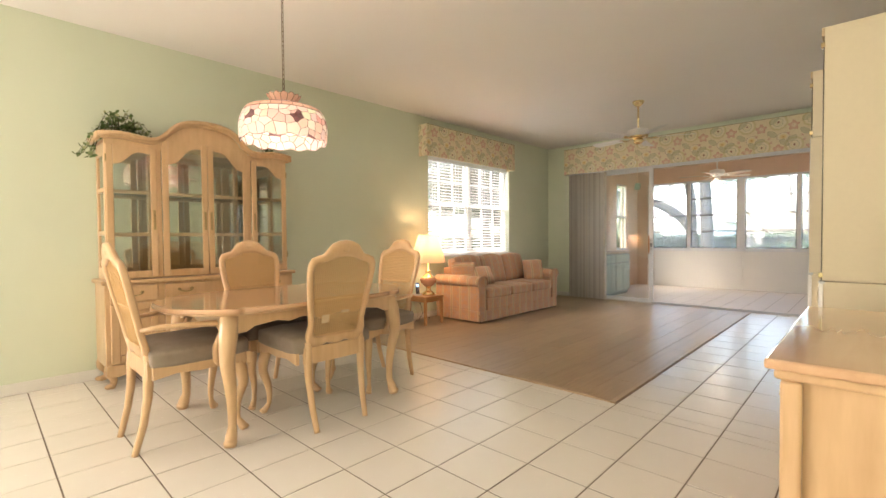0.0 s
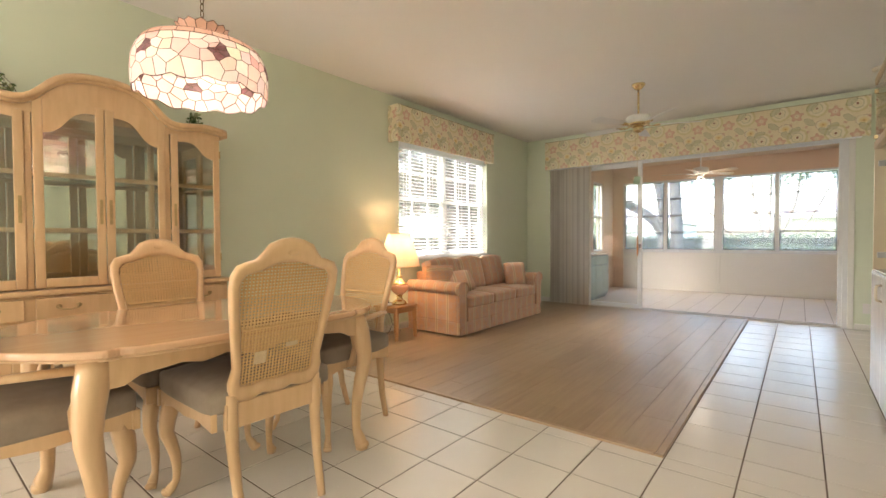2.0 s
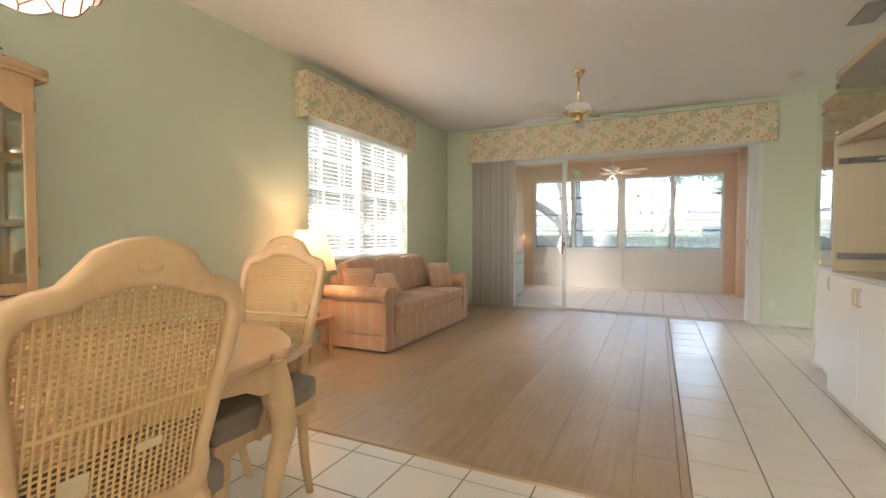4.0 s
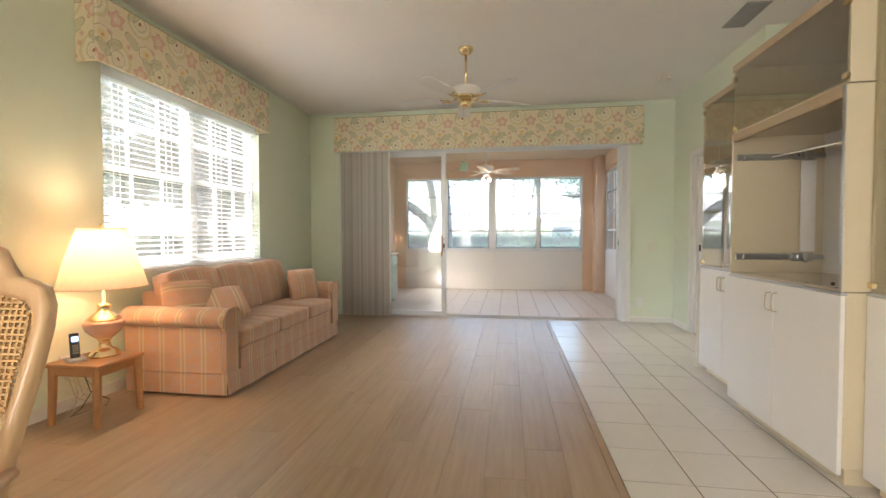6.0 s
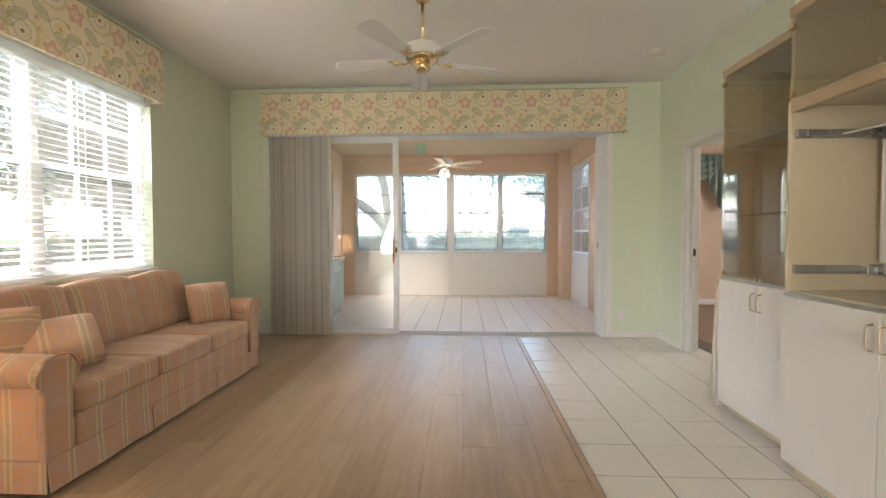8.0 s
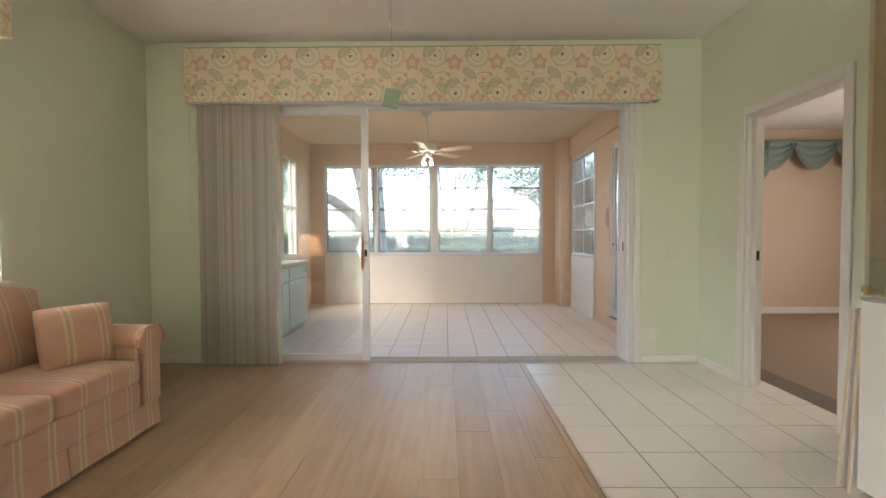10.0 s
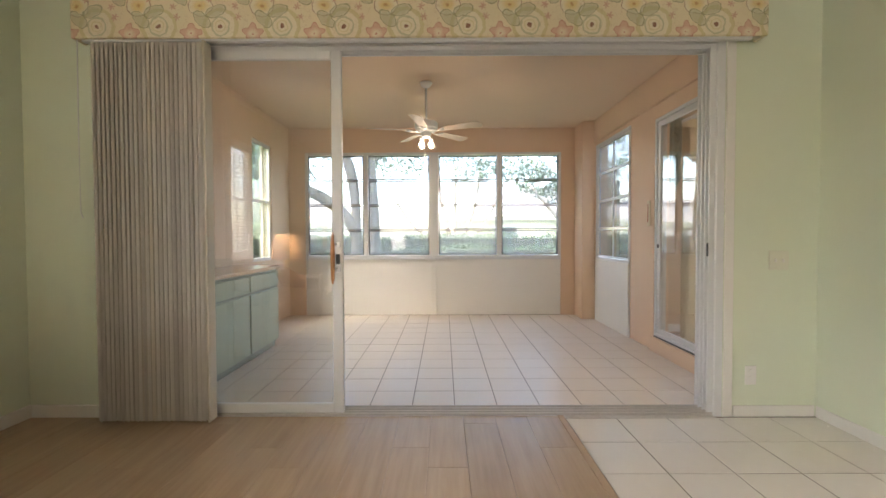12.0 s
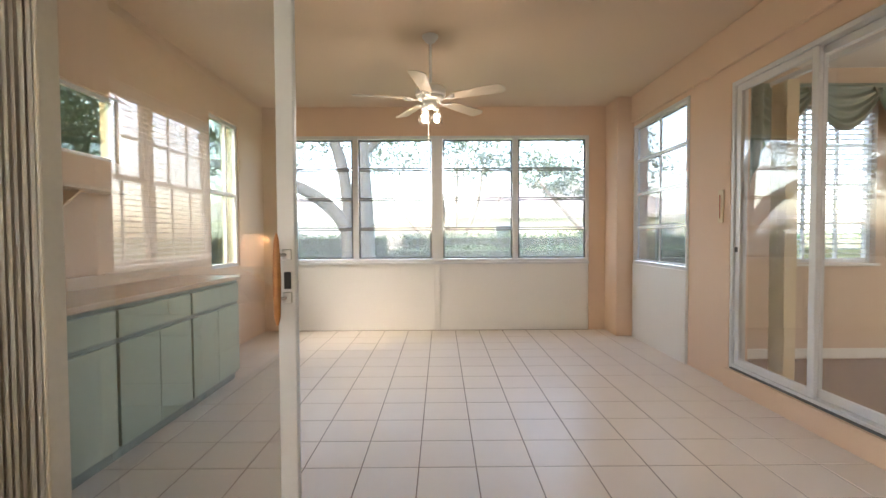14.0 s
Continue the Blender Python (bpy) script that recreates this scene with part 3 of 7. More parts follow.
def sash_panel(parent, x, y0, y1, z0, z1, wl, wr, handle):
    bm = B()
    bx(bm, x - 0.016, x + 0.016, y0, y0 + wl, z0, z1, 0.004, 1)
    bx(bm, x - 0.016, x + 0.016, y1 - wr, y1, z0, z1, 0.004, 1)
    bx(bm, x - 0.015, x + 0.015, y0 + wl, y1 - wr, z0, z0 + 0.06, 0.004, 1)
    bx(bm, x - 0.015, x + 0.015, y0 + wl, y1 - wr, z1 - 0.06, z1, 0.004, 1)
    fr = part("door_panel", bm, ALU, parent)
    pane(fr, 'x', y0 + wl, y1 - wr, z0 + 0.06, z1 - 0.06, x, "glass", DOORGLASS)
    if handle:
        zc = 0.98
        bm = B()
        prof = [(0.004, 0), (0.011, 0.03), (0.013, 0.10), (0.014, 0.16), (0.012, 0.24), (0.009, 0.29), (0.003, 0.315)]
        lathe(bm, prof, 12, x - 0.055, y0 + 0.052, zc - 0.16)
        part("door_pull", bm, wood("orange_wood_handle", (0.42, 0.16, 0.05), (0.60, 0.27, 0.09), 0.35), fr, "orange wooden pull handle")
        bm = B()
        for zz in (zc - 0.07, zc + 0.08):
            cyl(bm, (x - 0.055, y0 + 0.052, zz), (x - 0.016, y0 + 0.03, zz), 0.006, seg=8)
            bx(bm, x - 0.024, x - 0.016, y0 + 0.012, y0 + 0.045, zz - 0.02, zz + 0.02, 0.003, 1)
        part("handle_bracket", bm, STEEL, fr)
        bm = B()
        bx(bm, x - 0.022, x - 0.016, y0 + 0.016, y0 + 0.04, zc - 0.04, zc + 0.02, 0.002, 1)
        part("latch", bm, BLACK, fr)
    return fr


sash_panel(sd, 0.035, 3.114, 4.46, 0.02, DZ1 - 0.06, 0.064, 0.05, True)
part("lock_plate", bx(B(), 0.012, 0.028, DY0 + 0.086, DY0 + 0.090, 0.98, 1.06, 0.001, 1), BLACK, sd)
bm = B()
bx(bm, -0.012, -0.001, DY0 - 0.055, DY0, 0, DZ1 + 0.05, 0.003, 1)
bx(bm, -0.012, -0.001, DY1, DY1 + 0.055, 0, DZ1 + 0.05, 0.003, 1)
part("casing", bm, WHITE, sd)


def vane_mat():
    k = Mat("pleated_vane_fabric")
    r = k.n("ShaderNodeObjectInfo").outputs["Random"]
    st = k.noise(40, 3, None, 0.5, (1, 1, 0.05))
    f = k.math('MULTIPLY_ADD', r, 0.75, k.math('MULTIPLY', st, 0.15))
    k.set(k.ramp(f, (0.12, (0.62, 0.57, 0.53)), (0.35, (0.82, 0.78, 0.73)), (0.7, (0.90, 0.87, 0.82)), (0.88, (0.80, 0.71, 0.57))), 0.7, 0.0, 0.3)
    k.bump(k.noise(300, 2), 0.2, 0.001)
    tr = k.n("ShaderNodeBsdfTranslucent")
    tr.inputs[0].default_value = (0.72, 0.66, 0.58, 1)
    mx = k.n("ShaderNodeMixShader")
    mx.inputs[0].default_value = 0.4
    k.link(k.p.outputs[0], mx.inputs[1])
    k.link(tr.outputs[0], mx.inputs[2])
    k.link(mx.outputs[0], k.out.inputs[0])
    return k.m


vs = thing("vertical_blind", XB - 0.075, 0, 0, "greige vertical blind drawn together into a stack", "blind")
part("headrail", bx(B(), -0.012, 0.028, 0.70, 4.60, 2.245, 2.285, 0.004, 1), ALU, vs)
bm = B()
for i in range(6):
    a, b = -0.040 + 0.080 * i / 6, -0.040 + 0.080 * (i + 1) / 6
    g = lambda u: 0.011 * (1 - (u / 0.04) ** 2)
    q = [bm.verts.new((u, g(u) + t, z)) for t in (0, 0.0012) for u in (a, b) for z in (0, 2.215)]
    bm.faces.new((q[0], q[1], q[3], q[2]))
    bm.faces.new((q[4], q[6], q[7], q[5]))
bmesh.ops.remove_doubles(bm, verts=bm.verts, dist=0.0002)
vane0 = part("vane", bm, vane_mat(), vs, smooth=True)
N = 48
for i in range(N):
    m = pose(0.0, 3.915 + 0.625 * i / (N - 1), 0.018 + random.uniform(0, 0.004), 0, random.uniform(-0.1, 0.1), (44 if i % 2 else 66) + random.uniform(-3, 3))
    if i == 0:
        vane0.matrix_basis = m
    else:
        share("vane", vane0, vs, m)
part("leading_edge", bx(B(), -0.045, 0.04, 3.868, 3.884, 0.018, 2.24, 0.004, 1), plain("cream_vane_edge", (0.66, 0.60, 0.50), 0.5), vs)
part("wand", tube(B(), [(-0.04, 4.60, 2.24), (-0.042, 4.602, 1.7), (-0.04, 4.602, 1.25), (-0.04, 4.590, 1.22)], 0.003, 6), ALU, vs)

# ---- sunroom windows ----
pwn = window_thing("window_2", "wide white sunroom window of four lights with bars")
bm = B()
frame_box(bm, PY0, PY1, PSZ, PTZ, PWX + 0.01, PWX + 0.09, 0.04, 'x')
part("window_frame", bm, ALU, pwn)
part("mullion", bx(B(), PWX - 0.012, PWX + 0.09, 2.577, 2.727, PSZ + 0.04, PTZ - 0.04, 0.004, 1), ALU, pwn)
part("window_sill", bx(B(), PWX - 0.02, PWX + 0.09, PY0, PY1, PSZ - 0.03, PSZ - 0.001, 0.004, 1), ALU, pwn)
LH = (PTZ - PSZ - 0.09) / 4
yc = [PY0 + 0.04, 1.617, 2.577, 2.727, 3.733, PY1 - 0.04]
for a, b in ((yc[0], yc[1] - 0.036), (yc[1] + 0.036, yc[2]), (yc[3], yc[4] - 0.036), (yc[4] + 0.036, yc[5])):
    for j in range(4):
        z0 = PSZ + 0.045 + j * LH
        bm = B()
        frame_box(bm, a + 0.004, b - 0.004, z0 + 0.004, z0 + LH - 0.004, PWX + 0.03, PWX + 0.058, 0.018, 'x', 0.002)
        s = part("window_light", bm, ALU_DARK, pwn)
        pane(s, 'x', a + 0.018, b - 0.018, z0 + 0.016, z0 + LH - 0.016, PWX + 0.045, mat=VEILED)
for yy, hw in ((1.617, 0.036), (3.733, 0.036)):
    part("mullion", bx(B(), PWX + 0.008, PWX + 0.088, yy - hw, yy + hw, PSZ + 0.04, PTZ - 0.04, 0.004, 1), ALU, pwn)
bm = B()
bx(bm, PWX + 0.02, PWX + 0.06, PY0, 2.62, PZ, PSZ - 0.031, 0.003, 1)
structure("trim_panel_1", bm, PANELW, "white kick panel below the sunroom window")
structure("trim_panel_2", bx(B(), PWX + 0.02, PWX + 0.06, 2.69, PY1, PZ, PSZ - 0.031, 0.003, 1), PANELW, "white kick panel below the sunroom window")
structure("trim_post", bx(B(), PWX + 0.0, PWX + 0.08, 2.621, 2.689, PZ, PSZ - 0.031, 0.004, 1), PANELW, "white post between the kick panels")

rwn = window_thing("window_3", "white four-light side window of the sunroom")
bm = B()
frame_box(bm, 12.69, 13.90, 0.775, 2.45, 0.17, 0.235, 0.035, 'y')
part("window_frame", bm, ALU, rwn)
for j in range(4):
    z0 = 0.815 + j * 0.400
    bm = B()
    frame_box(bm, 12.727, 13.863, z0 + 0.003, z0 + 0.397, 0.185, 0.21, 0.016, 'y', 0.002)
    bx(bm, 13.287, 13.303, 0.187, 0.208, z0 + 0.016, z0 + 0.384)
    s = part("window_light", bm, ALU, rwn)
    pane(s, 'y', 12.74, 13.85, z0 + 0.016, z0 + 0.384, 0.198, mat=SIDE_SCREEN)
structure("trim_panel_3", bx(B(), 12.695, 13.895, 0.15, 0.245, PZ, 0.774, 0.003, 1), PANELW, "white panel below the side window")

lwn = window_thing("window_4", "white single window at the end of the sunroom")
bm = B()
frame_box(bm, LX0, LX1, LZ0, LZ1, YP + 0.02, YP + 0.09, 0.04, 'y')
bx(bm, LX0 + 0.04, LX1 - 0.04, YP + 0.03, YP + 0.08, 1.58, 1.62, 0.003, 1)
bx(bm, LX1 - 0.26, LX1 - 0.235, YP + 0.03, YP + 0.08, LZ0 + 0.04, LZ1 - 0.04, 0.003, 1)
part("window_frame", bm, ALU, lwn)
pane(lwn, 'y', LX0 + 0.04, LX1 - 0.04, LZ0 + 0.04, LZ1 - 0.04, YP + 0.055, mat=LEFT_DIMMED)
uwn = window_thing("window_5", "small high window of the sunroom")
part("window_frame", frame_box(B(), 10.95, 11.70, 1.66, 2.12, YP + 0.03, YP + 0.08, 0.03, 'y'), ALU, uwn)
pane(uwn, 'y', 10.98, 11.67, 1.69, 2.09, YP + 0.055, mat=LEFT_DIMMED)

# sliding door between sunroom and bedroom
bd = thing("sliding_door", 0, 0, 0, "white aluminium sliding glass door to the bedroom, closed", "door", kind="structure")
bm = B()
frame_box(bm, 10.35, 12.085, 0.02, 2.36, 0.10, 0.215, 0.035, 'y')
part("door_frame", bm, ALU, bd)
for x0, x1, yy in ((11.26, 12.045, 0.185), (10.39, 11.33, 0.14)):
    bm = B()
    frame_box(bm, x0, x1, 0.056, 2.322, yy - 0.015, yy + 0.015, 0.055, 'y')
    s = part("door_panel", bm, ALU, bd)
    pane(s, 'y', x0 + 0.055, x1 - 0.055, 0.11, 2.267, yy, "glass")
part("sill_track", bx(B(), 10.39, 12.045, 0.216, 0.235, 0.021, 0.034, 0.002, 1), ALU_DARK, bd)
bm = B()
bx(bm, 12.01, 12.04, 0.201, 0.206, 0.98, 1.02, 0.001, 1)
part("latch", bm, BLACK, bd)

bwn = window_thing("window_6", "white bedroom window with glazing bars")
bm = B()
frame_box(bm, -1.30, -0.40, 0.86, 2.28, BXW + 0.05, BXW + 0.10, 0.035, 'x')
for yy in (-1.0, -0.70):
    bx(bm, BXW + 0.06, BXW + 0.09, yy - 0.01, yy + 0.01, 0.895, 2.245)
for zz in (1.22, 1.57, 1.92):
    bx(bm, BXW + 0.06, BXW + 0.09, -1.265, -0.435, zz - 0.012, zz + 0.012)
part("window_frame", bm, WHITE, bwn)
pane(bwn, 'x', -1.265, -0.435, 0.895, 2.245, BXW + 0.075)
part("window_sill", bx(B(), BXW - 0.03, BXW + 0.05, -1.33, -0.37, 0.835, 0.858, 0.004, 1), WHITE, bwn)
bb = thing("window_blind", BXW + 0.01, -1.27, 0, "white horizontal blind in the bedroom window", "blind")
bm = B()
bx(bm, -0.024, 0.024, 0, 0.83, -0.0012, 0.0012)
sl = part("slat", bm, SLAT, bb)
sl.matrix_basis = pose(0, 0, 0.90, 0, 8, 0)
for j in range(1, 30):
    share("slat", sl, bb, pose(0, 0, 0.90 + j * 0.0445, 0, 8, 0))

# pocket door casing and door leaf
pd = thing("pocket_door", 0, 0, 0, "white pocket door slid almost into the wall", "door", kind="structure")
bm = B()
for yy0, yy1 in ((YR + 0.001, YR + 0.016), (YR - 0.136, YR - 0.121)):
    bx(bm, PX1, PX1 + 0.062, yy0, yy1, 0, PDZ + 0.062, 0.004, 1)
    bx(bm, PX0 - 0.062, PX0, yy0, yy1, 0, PDZ + 0.062, 0.004, 1)
    bx(bm, PX0, PX1, yy0, yy1, PDZ, PDZ + 0.062, 0.004, 1)
part("casing", bm, WHITE, pd)
bm = B()
bx(bm, PX1 - 0.014, PX1 - 0.001, YR - 0.12, YR - 0.078, 0, PDZ, 0.002, 1)
bx(bm, PX1 - 0.014, PX1 - 0.001, YR - 0.036, YR, 0, PDZ, 0.002, 1)
bx(bm, PX0 + 0.001, PX0 + 0.014, YR - 0.12, YR, 0, PDZ - 0.015, 0.002, 1)
bx(bm, PX0, PX1, YR - 0.12, YR, PDZ - 0.013, PDZ - 0.001, 0.002, 1)
part("jamb", bm, WHITE, pd)
leaf = part("door_leaf", bx(B(), PX1 - 0.06, PX1 + 0.02, YR - 0.074, YR - 0.040, 0.012, PDZ - 0.02, 0.002, 1), WHITE, pd)
part("latch", bx(B(), PX1 - 0.063, PX1 - 0.059, YR - 0.068, YR - 0.046, 0.93, 1.0, 0.001, 1), BLACK, leaf)

# ---- dining furniture ----
SEATFAB = Mat("taupe_velvet")
_f = SEATFAB.noise(16, 4)
SEATFAB.set(SEATFAB.mix(_f, (0.24, 0.19, 0.15), (0.38, 0.31, 0.25)), 0.85, 0.0, 0.2, Sheen_Weight=0.12)
SEATFAB.bump(SEATFAB.noise(160, 3), 0.3, 0.002)
SEATFAB = SEATFAB.m
CANE = plain("woven_cane", (0.70, 0.46, 0.22), 0.5, var=0.25, scale=120)


def cabriole(bm, x, y, h, dx, dy, top=0.032, knee=0.034, ankle=0.015, foot=0.022, bow=0.045):
    """A cabriole leg that bows out along (dx, dy), from the frame down to a scrolled foot."""
    n = math.hypot(dx, dy)
    dx, dy = dx / n, dy / n
    pts, rad = [], []
    for i in range(15):
        t = i / 14
        o = bow * (1.0 * math.sin(min(t / 0.42, 1) * math.pi / 2) * (1 - t) ** 0.55) - 0.030 * math.sin(max(0, (t - 0.35) / 0.65) * math.pi) + (0.030 * ((t - 0.86) / 0.14) if t > 0.86 else 0)
        r = top + (knee - top) * min(t / 0.15, 1) if t < 0.15 else knee + (ankle - knee) * min(1, (t - 0.15) / 0.65) ** 0.8
        if t > 0.86:
            r = ankle + (foot - ankle) * math.sin((t - 0.86) / 0.14 * math.pi * 0.62)
        pts.append((x + dx * o, y + dy * o, h * (1 - t)))
        rad.append(r)
    tube(bm, pts, rad, 10, up=(dx, dy, 0.001), square=True)
    bmesh.ops.create_uvsphere(bm, u_segments=10, v_segments=6, radius=foot * 1.05,
                              matrix=Matrix.Translation((x + dx * (pts[-1][0] - x) / (dx if abs(dx) > 1e-3 else 1) if abs(dx) > 1e-3 else x, pts[-1][1], foot * 0.72)) @ Matrix.Diagonal((1.1, 1.1, 0.68, 1)))
    return bm


def back_outline():
    """Outer and inner edge of the shaped chair back, closed round, as (half-width, height)."""
    outer = [(0.165, 0.0), (0.186, 0.03), (0.191, 0.07), (0.180, 0.125), (0.197, 0.25), (0.212, 0.36), (0.218, 0.43), (0.216, 0.475), (0.197, 0.510), (0.162, 0.524),
             (0.132, 0.530), (0.112, 0.552), (0.084, 0.588), (0.042, 0.606), (0.0, 0.612)]
    inner = [(0.132, 0.052), (0.148, 0.058), (0.153, 0.08), (0.150, 0.125), (0.165, 0.25), (0.179, 0.36), (0.185, 0.43), (0.180, 0.460), (0.162, 0.480), (0.135, 0.486),
             (0.110, 0.492), (0.085, 0.502), (0.058, 0.513), (0.030, 0.519), (0.0, 0.521)]
    low = [(-0.12, -0.014, 0.048), (-0.06, 0.008, 0.060), (0.0, -0.012, 0.050), (0.06, 0.008, 0.060), (0.12, -0.014, 0.048)]
    mir = lambda r: r + [(-a, h) for a, h in r[-2::-1]]
    return mir(outer) + [(a, h) for a, h, _ in low], mir(inner) + [(a * 0.85, h) for a, _, h in low]


def chair(arms, label):
    """Faces +y; the seat's middle stands over the origin."""
    c = thing("dining_chair", 0, 0, 0, label, "chair", "chairs round the dining table")
    lean = radians(13)

    def bp(a, h, off=0.0):
        return (a * 1.05, -0.235 - math.sin(lean) * h - off * math.cos(lean), 0.475 + math.cos(lean) * h - off * math.sin(lean))
    bm = B()
    outer, inner = back_outline()
    rings = []
    for pts, off in ((outer, -0.010), (outer, 0.010), ([(a + (c - a) * 0.22, b + (d - b) * 0.22) for (a, b), (c, d) in zip(outer, inner)], 0.017),
                     ([(a + (c - a) * 0.78, b + (d - b) * 0.78) for (a, b), (c, d) in zip(outer, inner)], 0.016), (inner, 0.008), (inner, -0.008),
                     ([(a + (c - a) * 0.78, b + (d - b) * 0.78) for (a, b), (c, d) in zip(outer, inner)], -0.016), ([(a + (c - a) * 0.22, b + (d - b) * 0.22) for (a, b), (c, d) in zip(outer, inner)], -0.017)):
        rings.append([bm.verts.new(bp(a, h, off)) for a, h in pts])
    n = len(outer)
    for r0, r1 in zip(rings, rings[1:] + rings[:1]):
        for k in range(n):
            bm.faces.new((r0[k], r0[(k + 1) % n], r1[(k + 1) % n], r1[k]))
    bmesh.ops.recalc_face_normals(bm, faces=bm.faces)
    # carved scroll on the crest
    for q in (-1, 1):
        bmesh.ops.create_uvsphere(bm, u_segments=10, v_segments=6, radius=0.020, matrix=Matrix.Translation(bp(0, 0.562, 0.012 * q)) @ Matrix.Diagonal((1.5, 0.4, 0.8, 1)))
    back = part("back_frame", bm, BLONDE, c, smooth=True)

    def half(h):
        pts = [(p[1], p[0]) for p in inner[:15]]
        if h < pts[0][0]:
            return 0.13
        for (h0, a0), (h1, a1) in zip(pts, pts[1:]):
            if h0 <= h <= h1:
                return a0 + (a1 - a0) * (h - h0) / (h1 - h0)
        return 0.0
    bm = B()
    rot = Matrix.Rotation(lean, 4, 'X')
    base = Matrix.Translation((0, -0.235, 0.475)) @ rot
    # one layer of open cane, a second one behind the upper half
    for lay_y, h_lo, shift in ((0.0, 0.045, 0.0), (0.009, 0.27, 0.0068)):
        for i in range(-14, 15):
            a = i * 0.0136 + shift
            hs = [h for h in [h_lo + (0.52 - h_lo) * q / 60 for q in range(61)] if half(h) + 0.004 > abs(a)]
            if hs:
                bx(bm, a - 0.0023, a + 0.0023, lay_y - 0.003, lay_y, min(hs), max(hs), m=base)
        h = h_lo + shift
        while h < 0.52:
            w = half(h) + 0.004
            if w > 0.02:
                bx(bm, -w, w, lay_y + 0.0002, lay_y + 0.0028, h - 0.0022, h + 0.0022, m=base)
            h += 0.0125
    bx(bm, -0.166, 0.166, -0.004, 0.012, 0.264, 0.276, 0.003, 1, m=base)
    part("cane_panel", bm, CANE, back, "woven cane back panel")
    # seat rails
    bm = B()
    front = [(-0.265, 0.375), (-0.265, 0.445), (0.265, 0.445), (0.265, 0.375), (0.20, 0.372), (0.13, 0.395), (0.06, 0.385), (0.0, 0.372), (-0.06, 0.385), (-0.13, 0.395), (-0.20, 0.372)]
    prism(bm, front[::-1], 0.026, pose(0, 0.262, 0, 90, 0, 0), 0.004)
    for s in (-1, 1):
        side = [(-0.235, 0.38), (-0.235, 0.445), (0.24, 0.445), (0.24, 0.375), (0.12, 0.398), (0.0, 0.388), (-0.12, 0.398)]
        prism(bm, side[::-1], 0.024, pose(s * 0.245 - 0.012, 0, 0, 90, 0, 90), 0.004)
    bx(bm, -0.21, 0.21, -0.25, -0.224, 0.375, 0.47, 0.005)
    part("seat_frame", bm, BLONDE, c)
    bm = B()
    cushion(bm, 0.53, 0.50, 0.115, 0.55, 9, Matrix.Translation((0, 0.008, 0.478)), 0.15)
    part("seat", bm, SEATFAB, c, "taupe velvet seat pad", smooth=True)
    for s in (-1, 1):
        bm = B()
        cabriole(bm, s * 0.222, 0.205, 0.40, s, 1, 0.03, 0.032, 0.014, 0.021, 0.035)
        part("leg", bm, BLONDE, c, smooth=True)
        bm = B()
        pts = [(s * 0.182, -0.235, 0.50), (s * 0.183, -0.236, 0.40), (s * 0.181, -0.243, 0.28), (s * 0.176, -0.262, 0.15), (s * 0.169, -0.297, 0.02), (s * 0.168, -0.302, 0.0)]
        tube(bm, pts, [0.022, 0.025, 0.021, 0.018, 0.016, 0.016], 8, 1.0, up=(0, 1, 0), square=True)
        part("leg", bm, BLONDE, c, smooth=True)
        if arms:
            bm = B()
            pts = [bp(s * 0.19, 0.16), (s * 0.235, -0.20, 0.640), (s * 0.285, -0.08, 0.645), (s * 0.300, 0.04, 0.640), (s * 0.292, 0.12, 0.632), (s * 0.275, 0.165, 0.610)]
            tube(bm, pts, [0.014, 0.017, 0.019, 0.021, 0.023, 0.015], 8, 0.7, square=True)
            pts = [(s * 0.288, 0.125, 0.625), (s * 0.290, 0.085, 0.57), (s * 0.282, 0.06, 0.50), (s * 0.262, 0.07, 0.43), (s * 0.258, 0.09, 0.40)]
            tube(bm, pts, [0.019, 0.016, 0.017, 0.019, 0.017], 8, up=(0, 1, 0), square=True)
            part("armrest", bm, BLONDE, c, smooth=True)
    for o in c.children:
        o.matrix_basis = Matrix.Diagonal((1.0, 1.0, 1.03, 1.0))
    return c


side = chair(False, "blonde wood side chair with cane back and taupe seat")
side.matrix_basis = pose(3.795, 3.139, 0, 0, 0, 0)
copy_thing(side, pose(3.765, 3.690, 0, 0, 0, 180))
PATCH = plain("pale_cane_webbing", (0.68, 0.54, 0.36), 0.8, var=0.2, scale=200, bump=0.3)
mended = [o for o in side.children if o.name.split(".")[0] == "back_frame"][0]
for a0, a1, h0, h1 in ((-0.110, -0.060, 0.128, 0.178), (0.02, 0.075, 0.175, 0.194)):
    part("mending_patch", bx(B(), a0, a1, -0.0045, -0.0032, h0, h1, 0.0004, 1, m=Matrix.Translation((0, -0.235, 0.475)) @ Matrix.Rotation(radians(13), 4, 'X')), PATCH, mended, "pale patch mending the cane")
arm = chair(True, "blonde wood armchair with cane back and taupe seat")
arm.matrix_basis = pose(3.143, 3.45, 0, 0, 0, -90)
copy_thing(arm, pose(4.425, 3.395, 0, 0, 0, 94))


